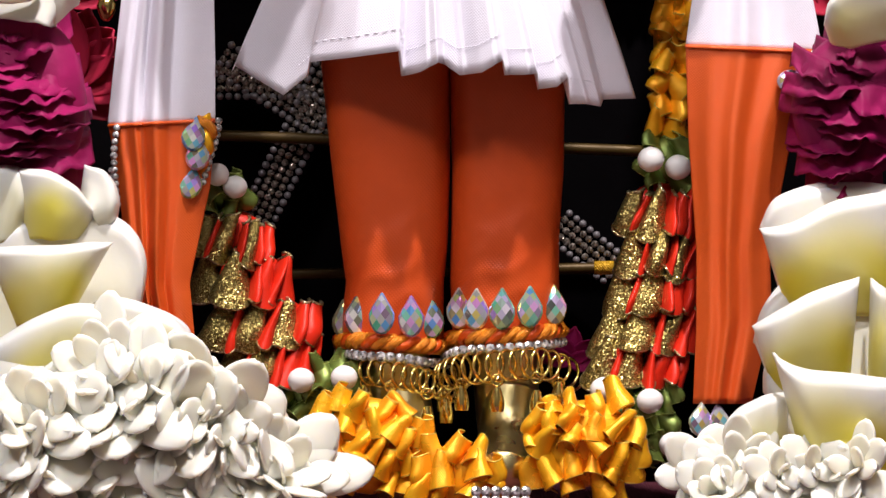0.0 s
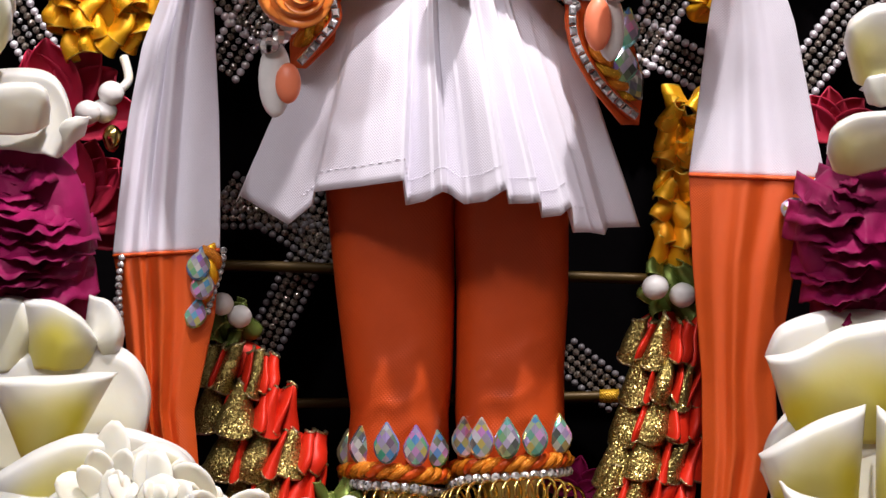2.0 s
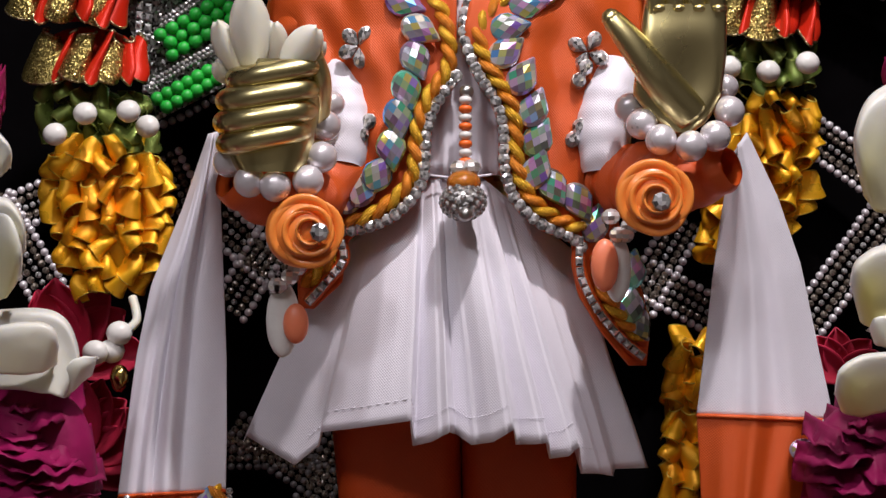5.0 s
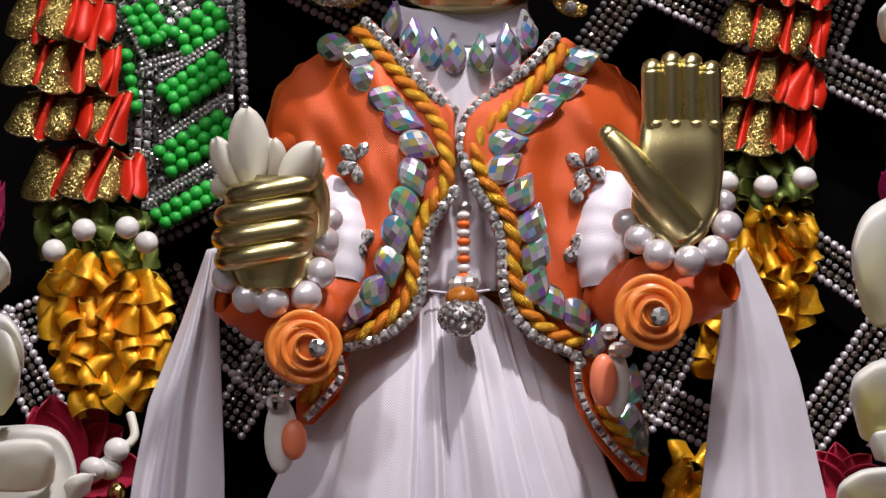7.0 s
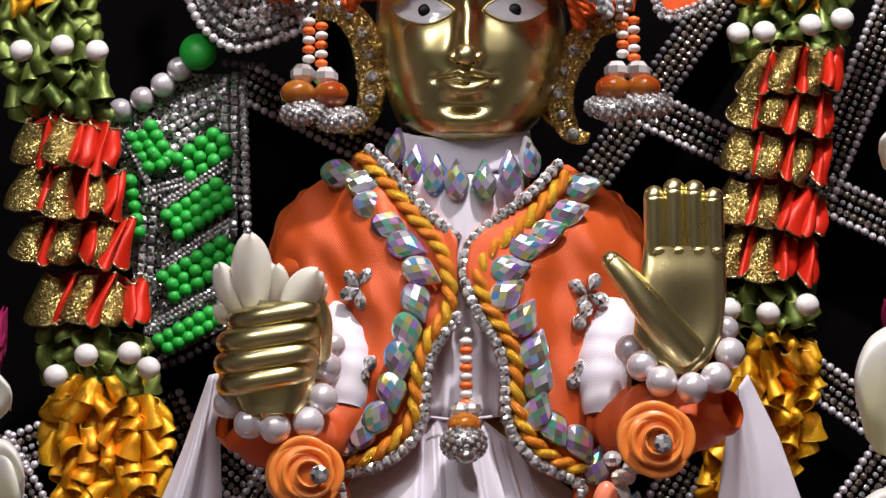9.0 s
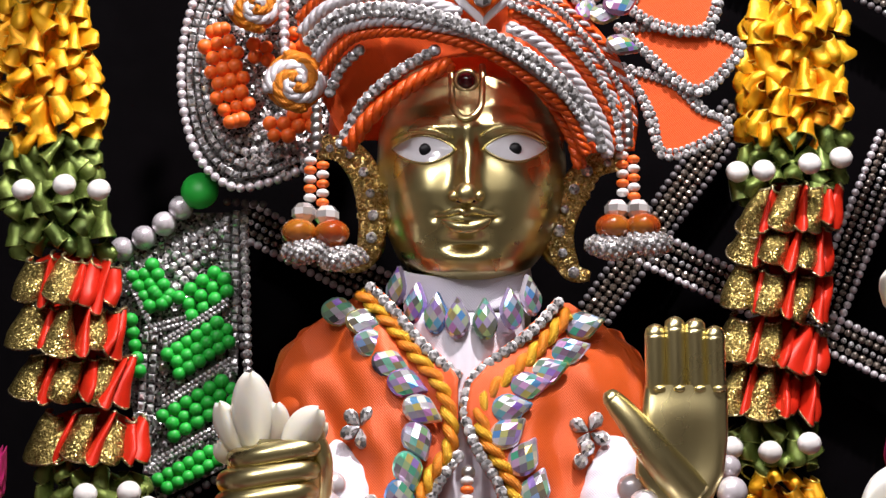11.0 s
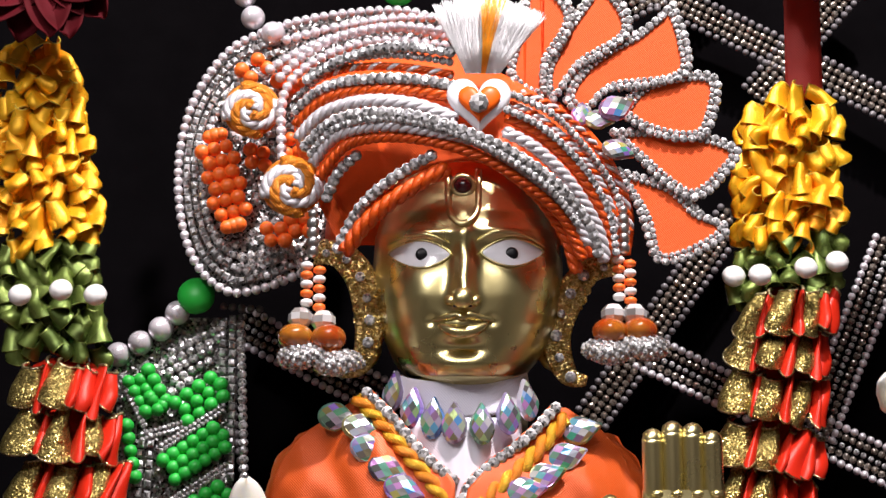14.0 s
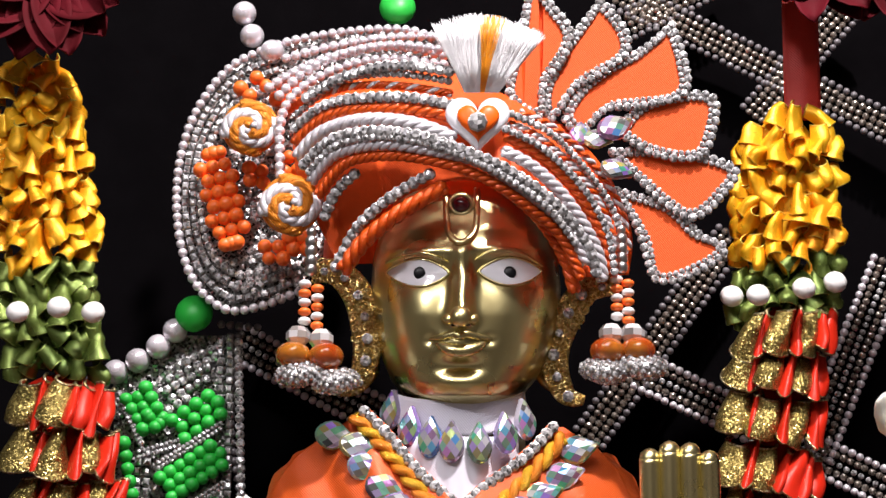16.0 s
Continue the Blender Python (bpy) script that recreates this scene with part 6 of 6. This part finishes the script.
# ---- golden satin roses at the feet ----
def satin_rose(x, z, y, rx, rz, seed, label):
    ob = thing("satin_rose", label, "ribbon flower", (x, z, y), "satin roses at the feet")
    rows = []
    for u in (-0.97, -0.7, -0.35, 0.0, 0.35, 0.7, 0.97):
        k = math.sqrt(1 - u * u)
        rows.append(((x - rx * (0.25 + 0.75 * k), z + rz * u), (x + rx * (0.25 + 0.75 * k), z + rz * u), y + 4 - 13 * k))
    satin_tuft("loop", rows, YELLOW_SATIN, "gathered golden yellow satin", ob, seed, 6.5, 11.0, 8.0)


satin_rose(-23.0, 38.4, -34, 22, 20, 1, "golden yellow satin ribbon flower beside the feet")
satin_rose(54.3, 39.5, -34, 23, 18, 2, "golden yellow satin ribbon flower beside the feet")
satin_rose(8.6, 27.0, -40, 17, 14, 3, "golden yellow satin ribbon flower beside the feet")
satin_rose(-42.3, 35.2, -28, 8, 9, 4, "golden yellow satin ribbon flower beside the feet")
gems = thing("rhinestone_cluster", "rhinestones between the satin flowers", "rhinestones", (27.0, 21.9, -50))
for i in range(12):
    piece("rhinestone", RHINE_BIG, gems, P((860 + (i % 6) * 18 - 784) * 0.2, 21.9 - (i // 6) * 3.4, -58), facing(Vector((1, 0, 0))))


# ---- frangipani: rolled waxy petals ----
def petal_mesh(bm, lay, fn, nu, nv, shade):
    rows = grid(bm, fn, nu, nv)
    for j, row in enumerate(rows):
        for i, v in enumerate(row):
            v[lay] = shade(i / (nu - 1), j / (nv - 1))


def broad_petal(parent, rim, base, y0, y1, seed, swell=5.0, side=6.0, roll=5.0, yellow=1.0):
    """One thick waxy petal between its base line and its rim; the rim rolls back, the sides bend away."""
    rnd = random.Random(seed)
    bm = bmesh.new()
    lay = bm.verts.layers.float.new("throat")
    ph = rnd.uniform(0, 9)
    r_line, b_line = spline([(*p, 0) for p in rim], 12), spline([(*p, 0) for p in base], 12)

    def pick(line, s):
        k = s * (len(line) - 1)
        i = min(int(k), len(line) - 2)
        return line[i].lerp(line[i + 1], k - i)

    def fn(s, t):
        b, r = pick(b_line, s), pick(r_line, s)
        h = t + 0.06 * math.sin(math.pi * t)
        p = b.lerp(r, min(h, 1.02))
        edge = abs(2 * s - 1)
        back = smooth(0.8, 1.0, t)
        p.y = y0 + (y1 - y0) * t - swell * math.sin(math.pi * min(t, 1) * 0.8) * (1 - edge ** 2 * 0.6) + side * edge ** 3 + roll * back ** 2 + 1.4 * noise.noise(Vector((s * 2, t * 2, ph)))
        p.z += 0.5 * noise.noise(Vector((s * 5, t, ph + 4))) - 0.25 * roll * back ** 3
        return p
    petal_mesh(bm, lay, fn, 44, 26, lambda s, t: max(0.0, yellow * (1 - smooth(0.42, 0.98, t + 0.3 * abs(2 * s - 1) ** 2)) * (0.85 + 0.15 * math.sin(7 * s + ph))))
    bmesh.ops.recalc_face_normals(bm, faces=bm.faces)
    bmesh.ops.solidify(bm, geom=bm.faces[:], thickness=0.9)
    return part("petal", bm, PLUMERIA, parent)


def frangipani(petals, seed, label="white frangipani flower with a yellow throat"):
    ob = thing("frangipani", label, "flower", (*petals[0][1][0], petals[0][2]), "frangipani flowers")
    for i, (rim, base, y0, y1, swell, yellow) in enumerate(petals):
        broad_petal(ob, rim, base, y0, y1, seed + i, swell, yellow=yellow)
    return ob


frangipani([([(-160.6, 114.8), (-144.4, 123.1), (-124.3, 125.3), (-108.7, 119.5), (-102.4, 105.8), (-105.7, 85.4)], [(-161.4, 77.1), (-143.2, 75.1), (-133.2, 74.1), (-123.1, 74.2), (-115.0, 74.8), (-109.9, 76.2)], -66, -64, -3, 0.25),
            ([(-160.7, 111.3), (-142.6, 112.2), (-124.4, 113.2), (-114.0, 113.0)], [(-149.2, 81.3), (-141.1, 80.3), (-135.0, 81.7), (-129.9, 85.4)], -76, -80, 5, 1.0)], 1)
frangipani([([(-130.9, 88.4), (-114.7, 93.6), (-99.6, 89.9), (-88.6, 83.8), (-86.0, 74.9), (-88.8, 65.0)], [(-121.3, 58.8), (-115.2, 56.7), (-108.1, 56.7), (-101.0, 58.8), (-94.9, 60.9), (-91.8, 62.9)], -80, -76, -3, 0.35),
            ([(-161.4, 75.1), (-145.1, 84.9), (-129.8, 90.9), (-116.4, 89.5), (-113.7, 80.3)], [(-160.1, 44.3), (-149.9, 44.3), (-139.7, 48.4), (-129.4, 54.6), (-118.2, 63.9)], -86, -92, 7, 1.0),
            ([(-110.4, 84.4), (-102.3, 88.5), (-92.2, 85.5), (-86.2, 76.3), (-88.8, 66.0)], [(-108.7, 60.9), (-106.1, 58.8), (-102.6, 58.4), (-98.0, 59.2), (-93.9, 60.9)], -88, -92, 4, 0.9)], 5)
frangipani([([(-160.1, 139.5), (-151.0, 140.8), (-145.1, 138.0), (-141.8, 128.9)], [(-160.7, 111.7), (-154.6, 111.7), (-149.6, 112.8), (-145.5, 115.8)], -60, -60, 3, 0.3),
            ([(-148.0, 140.0), (-135.7, 138.4), (-127.1, 133.0), (-120.3, 123.9)], [(-145.5, 113.8), (-139.5, 112.8), (-132.5, 112.8), (-124.4, 113.8)], -64, -66, 4, 0.9),
            ([(-124.0, 141.0), (-116.0, 138.0), (-111.8, 129.0), (-113.3, 118.9)], [(-126.3, 125.9), (-122.3, 121.9), (-119.4, 117.9), (-117.4, 115.9)], -62, -60, 3, 0.1)], 9)
frangipani([([(115.7, 119.4), (121.1, 129.6), (134.7, 134.6), (148.7, 135.5), (164.8, 134.3)], [(123.4, 94.1), (131.5, 94.1), (141.6, 94.1), (153.8, 94.2), (165.9, 94.2)], -62, -58, -3, 0.2),
            ([(115.5, 118.8), (126.9, 120.9), (140.9, 128.2), (152.8, 131.0), (164.9, 132.3)], [(125.6, 90.0), (135.8, 86.0), (145.9, 86.0), (156.0, 86.0), (166.1, 86.0)], -68, -74, 6, 1.0)], 13)
frangipani([([(114.1, 77.7), (117.1, 90.0), (127.3, 102.2), (141.3, 108.8), (155.5, 106.8), (165.8, 98.3)], [(124.3, 53.1), (132.4, 53.1), (142.6, 53.1), (150.7, 53.2), (158.8, 53.2), (167.0, 53.2)], -72, -68, -4, 0.2),
            ([(113.5, 83.5), (125.5, 91.0), (140.5, 98.2), (152.0, 101.5)], [(122.2, 57.2), (132.4, 53.1), (142.5, 54.2), (149.4, 63.4)], -78, -84, 6, 1.0),
            ([(155.6, 101.1), (158.9, 99.1), (162.8, 96.2), (168.0, 92.2)], [(155.6, 61.4), (160.7, 59.4), (164.8, 59.4), (168.8, 59.4)], -80, -84, 4, 0.8)], 17)
frangipani([([(118.1, 59.3), (118.3, 68.5), (122.2, 74.7), (130.0, 73.3), (142.2, 69.6)], [(128.7, 36.6), (132.8, 36.6), (136.8, 36.6), (142.9, 38.7), (149.0, 40.8)], -82, -80, -3, 0.2),
            ([(121.0, 74.1), (129.0, 69.6), (144.3, 67.1), (168.7, 63.9)], [(134.0, 28.3), (141.2, 22.1), (151.5, 22.1), (169.7, 26.3)], -88, -94, 8, 1.0),
            ([(104.6, 41.7), (108.0, 52.7), (118.1, 58.4), (126.6, 59.3)], [(108.5, 26.2), (114.7, 24.1), (121.8, 24.1), (128.9, 26.2)], -86, -90, 5, 0.6)], 21)
frangipani([([(-162.7, 220.8), (-144.7, 221.2), (-134.3, 216.8), (-129.5, 203.4), (-133.2, 189.4)], [(-162.8, 191.8), (-148.8, 190.8), (-140.8, 189.8), (-136.8, 188.8), (-135.2, 188.2)], -56, -54, -3, 0.05),
            ([(-162.7, 214.2), (-148.7, 216.2), (-139.5, 214.8), (-136.9, 207.4)], [(-162.7, 196.8), (-150.7, 196.2), (-142.7, 197.0), (-137.5, 200.2)], -62, -64, 5, 0.15)], 25)
frangipani([([(142.6, 229.5), (144.8, 237.5), (151.2, 242.3), (163.2, 245.0)], [(146.2, 215.5), (150.2, 212.5), (155.2, 212.5), (163.2, 213.5)], -58, -64, 5, 0.7)], 29)
frangipani([([(136.9, 190.5), (138.9, 199.5), (146.2, 204.3), (163.2, 206.7)], [(139.3, 183.5), (144.3, 181.5), (151.3, 182.5), (163.3, 185.5)], -60, -66, 5, 0.6), ([(149.2, 213.5), (151.2, 217.5), (156.2, 218.5), (163.2, 217.9)], [(151.2, 207.5), (154.2, 205.9), (158.2, 205.9), (163.2, 207.1)], -58, -60, 3, 0.1)], 33)
frangipani([([(144.8, 273.4), (145.2, 285.4), (151.2, 297.4), (163.2, 303.3)], [(148.2, 259.4), (152.2, 254.4), (157.2, 253.4), (163.2, 254.4)], -58, -64, 5, 0.5)], 37)
frangipani([([(-163.7, 261.9), (-154.7, 259.3), (-149.5, 250.9), (-148.9, 240.9)], [(-163.1, 232.9), (-158.1, 232.9), (-154.2, 234.5), (-151.2, 236.9)], -58, -64, 4, 0.5)], 41)
frangipani([([(-162.6, 259.8), (-154.6, 255.8), (-150.2, 243.8), (-150.6, 231.8)], [(-162.7, 221.8), (-158.7, 222.2), (-155.7, 223.8), (-153.1, 226.8)], -58, -64, 4, 0.5)], 45)
frangipani([([(-164.2, 285.1), (-158.2, 283.1), (-154.4, 277.0), (-154.7, 270.0)], [(-163.8, 265.0), (-160.8, 264.9), (-158.8, 266.0), (-156.3, 268.0)], -58, -62, 3, 0.2)], 49)
frangipani([([(145.6, 278.5), (148.3, 285.5), (153.3, 287.5), (162.4, 288.5)], [(147.6, 264.5), (151.3, 258.5), (155.3, 256.5), (161.2, 256.5)], -56, -62, 4, 0.6)], 53)
frangipani([([(155.7, 363.4), (156.7, 369.6), (160.9, 372.7), (168.2, 373.8)], [(157.0, 357.2), (159.4, 355.1), (162.0, 354.5), (167.1, 355.1)], -54, -58, 3, 0.2)], 57)
frangipani([([(-136.1, 190.8), (-134.0, 200.7), (-129.0, 203.7), (-123.0, 203.7)], [(-135.2, 187.8), (-132.2, 189.8), (-129.1, 192.8), (-125.1, 195.8)], -50, -52, 2, 0.1)], 61)


# ---- dark magenta roses: stacked crinkled petals ----
def crinkled_rose(cx, cz, rx, rz, y, seed, label):
    ob = thing("magenta_rose", label, "flower", (cx, cz - rz, y), "magenta roses")
    rnd = random.Random(seed)
    z = -0.98
    while z < 0.98:
        half = rx * math.sqrt(1 - z * z * 0.8)
        for k in range(2):
            ox = rnd.uniform(-0.35, 0.35) * half
            w = half * 2 * rnd.uniform(0.55, 0.85)
            ph = rnd.uniform(0, 9)
            tilt, hh = rnd.uniform(-0.3, 0.3), rnd.uniform(8, 15)
            back = y + 16 * abs(z) ** 2 + rnd.uniform(0, 5) + k * 6

            def fn(s, t):
                arc = math.sin(math.pi * s)
                q = Vector((s * 4.2 + ph, t * 1.5, ph))
                edge = 2.6 * noise.noise(q * 1.4) + 1.3 * noise.noise(q * 3.3)
                return Vector((cx + ox + w * (s - 0.5) * (0.9 + 0.1 * t), back + 17 * (1 - arc) - 9 * t * arc - 4.2 * t * noise.noise(q * 1.7) - 4 * smooth(0.7, 1, t),
                               cz + rz * z + hh * (0.45 - t * 0.95) + tilt * w * (s - 0.5) - 3.0 * arc + edge * t))
            bm = bmesh.new()
            grid(bm, fn, 44, 9)
            thicken(bm, 0.35)
            part("petal", bm, MAGENTA_PETAL, ob)
        z += 4.6 / rz
    bm = bmesh.new()
    ball(bm, Vector((cx, y + 16, cz)), 1.0, 3, (rx * 0.8, 12, rz * 0.92))
    part("heart", bm, MAGENTA_PETAL, ob)


crinkled_rose(-144.4, 161.8, 27, 35, -56, 1, "dark magenta rose with crinkled petals among frangipani")
crinkled_rose(146.1, 161.7, 25, 27, -56, 2, "dark magenta rose with crinkled petals among frangipani")
crinkled_rose(161.1, 303.1, 8, 9, -40, 3, "dark magenta rose at the edge of the shrine")
crinkled_rose(-160.6, 298.6, 5, 7, -40, 4, "dark magenta rose at the edge of the shrine")


def flat_petal(bm, o, along, normal, length, wide, cup=0.25, curl=0.2, nu=9, nv=9, point=0.5, lay=None, thick=True):
    side = along.cross(normal).normalized()
    normal = side.cross(along).normalized()

    def fn(s, t):
        w = wide * (math.sin(math.pi * (0.07 + 0.915 * t ** (point + 0.45))) ** 0.55 + 0.01)
        c = 2 * s - 1
        return o + along * length * t + side * w * c * 0.5 + normal * (cup * wide * c * c * 0.6 - curl * length * t * t + 0.1 * length * t)
    return grid(bm, fn, nu, nv)


def pink_flower(x, z, y, r, seed, arc, mat=PINK_PETAL, label="deep pink petals behind the garland", n=6):
    ob = thing("pink_flower", label, "flower", (x, z, y), "pink flowers")
    rnd = random.Random(seed)
    for i in range(n):
        a = arc[0] + (arc[1] - arc[0]) * i / max(n - 1, 1) + rnd.uniform(-0.15, 0.15)
        bm = bmesh.new()
        flat_petal(bm, Vector((x, y + rnd.uniform(-2, 2), z)), Vector((math.cos(a), -0.35, math.sin(a))).normalized(), Vector((rnd.uniform(-0.2, 0.2), -1, 0.1)), r * rnd.uniform(0.85, 1.1), r * rnd.uniform(0.5, 0.65), 0.4, rnd.uniform(-0.1, 0.35), 11, 11)
        thicken(bm, 0.5)
        part("petal", bm, mat, ob)


pink_flower(-132.7, 201.8, 20, 32, 1, (0.2, 2.6))
pink_flower(-128.8, 169.8, 18, 30, 2, (-0.6, 1.8))
pink_flower(139.3, 195.5, 14, 20, 3, (0.5, 2.6), n=5)
pink_flower(-152.0, 531.0, -6, 33, 4, (3.3, 6.1), SHADED_PETAL, "red flower above the garland, darkened by shade in its colour", 9)
pink_flower(141.4, 546.7, 4, 33, 5, (3.2, 6.2), SHADED_PETAL, "red flower above the garland, darkened by shade in its colour", 9)
pink_flower(169.2, 540.8, 8, 28, 6, (3.4, 5.6), SHADED_PETAL, "red flower above the garland, darkened by shade in its colour", 6)
pink_flower(49.0, 69.4, 26, 14, 7, (0, 3), MAGENTA_PETAL, "magenta petals behind the ankles", 5)
pink_flower(-66.6, 48.6, 6, 16, 8, (1, 3), MAGENTA_PETAL, "magenta petals behind the jasmine", 4)


# ---- jasmine heaps ----
def jasmine(x, z, y, r, aim, seed, group):
    ob = thing("jasmine_flower", "white jasmine flower in a loose heap", "flower", (x, z, y), group)
    rnd = random.Random(seed)
    aim = aim.normalized()
    e1 = aim.orthogonal().normalized()
    e2 = aim.cross(e1)
    n, ph = rnd.choice((6, 7, 7, 8)), rnd.uniform(0, 6)
    for ring, (m, lift, q) in enumerate(((n, 0.35, 1.0), (n - 2, 0.95, 0.78), (3, 2.2, 0.6))):
        for i in range(m):
            a = ph + 2 * math.pi * (i + 0.5 * ring) / m + rnd.uniform(-0.2, 0.2)
            d = (e1 * math.cos(a) + e2 * math.sin(a) + aim * (lift + rnd.uniform(-0.2, 0.3))).normalized()
            bm = bmesh.new()
            flat_petal(bm, Vector((x, y, z)), d, aim - d * 0.3, r * q * rnd.uniform(0.8, 1.05), r * q * rnd.uniform(0.46, 0.6), -0.12, rnd.uniform(0.0, 0.3), 10, 14, 0.9)
            thicken(bm, 1.3)
            part("petal", bm, JASMINE, ob)


rnd = random.Random(77)
k = 0
for x, y in ((195, 660), (70, 740), (150, 760), (235, 720), (330, 720), (385, 760), (280, 790), (200, 830), (110, 830), (30, 830), (345, 830), (420, 810), (500, 850), (450, 880), (260, 870), (160, 890), (370, 890), (60, 890), (300, 690)):
    u, v = (x - 784) * 0.2, 48.4 - (y - 740) * 0.2015
    lump = 1 - ((x - 240) / 330) ** 2
    jasmine(u, v, -86 - 12 * lump + rnd.uniform(-4, 4), rnd.uniform(29, 36), Vector((rnd.uniform(-0.6, 0.6) + (x - 240) / 500, -1, rnd.uniform(-0.1, 0.7))), k, "jasmine heap")
    k += 1
for x, y in ((1270, 840), (1340, 830), (1410, 850), (1480, 840), (1545, 830), (1300, 880), (1380, 890), (1460, 895), (1530, 885)):
    u, v = (x - 784) * 0.2, 48.4 - (y - 740) * 0.2015
    jasmine(u, v, -92 + rnd.uniform(-5, 4), rnd.uniform(18, 23), Vector((rnd.uniform(-0.6, 0.6), -1, rnd.uniform(0.2, 0.9))), k, "jasmine heap")
    k += 1
bm = bmesh.new()
flat_petal(bm, Vector((-66.7, 36.2, -70)).xzy, Vector((0.6, -0.2, 0.6)).normalized(), Vector((0, -1, 0.2)), 14, 9)
thicken(bm, 0.5)
solo("leaf", bm, LEAF, "dark green leaf under the jasmine", "leaf", (-66.7, 36.2, -70))

# flower held in the fist
ob = thing("held_flower", "white jasmine bud held in the brass fist", "flower", (-67.8, 305.2, -64))
for x0, y0, x1, y1, w, y in ((450, 385, 432, 235, 15, -66), (490, 380, 556, 300, 13, -70), (425, 385, 378, 288, 10, -62), (470, 385, 480, 290, 12, -60), (410, 395, 378, 360, 8, -58), (500, 390, 566, 322, 10, -62)):
    p = Vector(((x0 - 784) * 0.2015, y, 319.7 - (y0 - 300) * 0.2035))
    q = Vector(((x1 - 784) * 0.2015, y - 5, 319.7 - (y1 - 300) * 0.2035))
    bm = bmesh.new()
    flat_petal(bm, p, (q - p).normalized(), Vector((0.1, -1, 0.3)), (q - p).length, w, -0.5, 0.05, 12, 14, 0.8)
    thicken(bm, 1.2)
    part("petal", bm, JASMINE, ob)
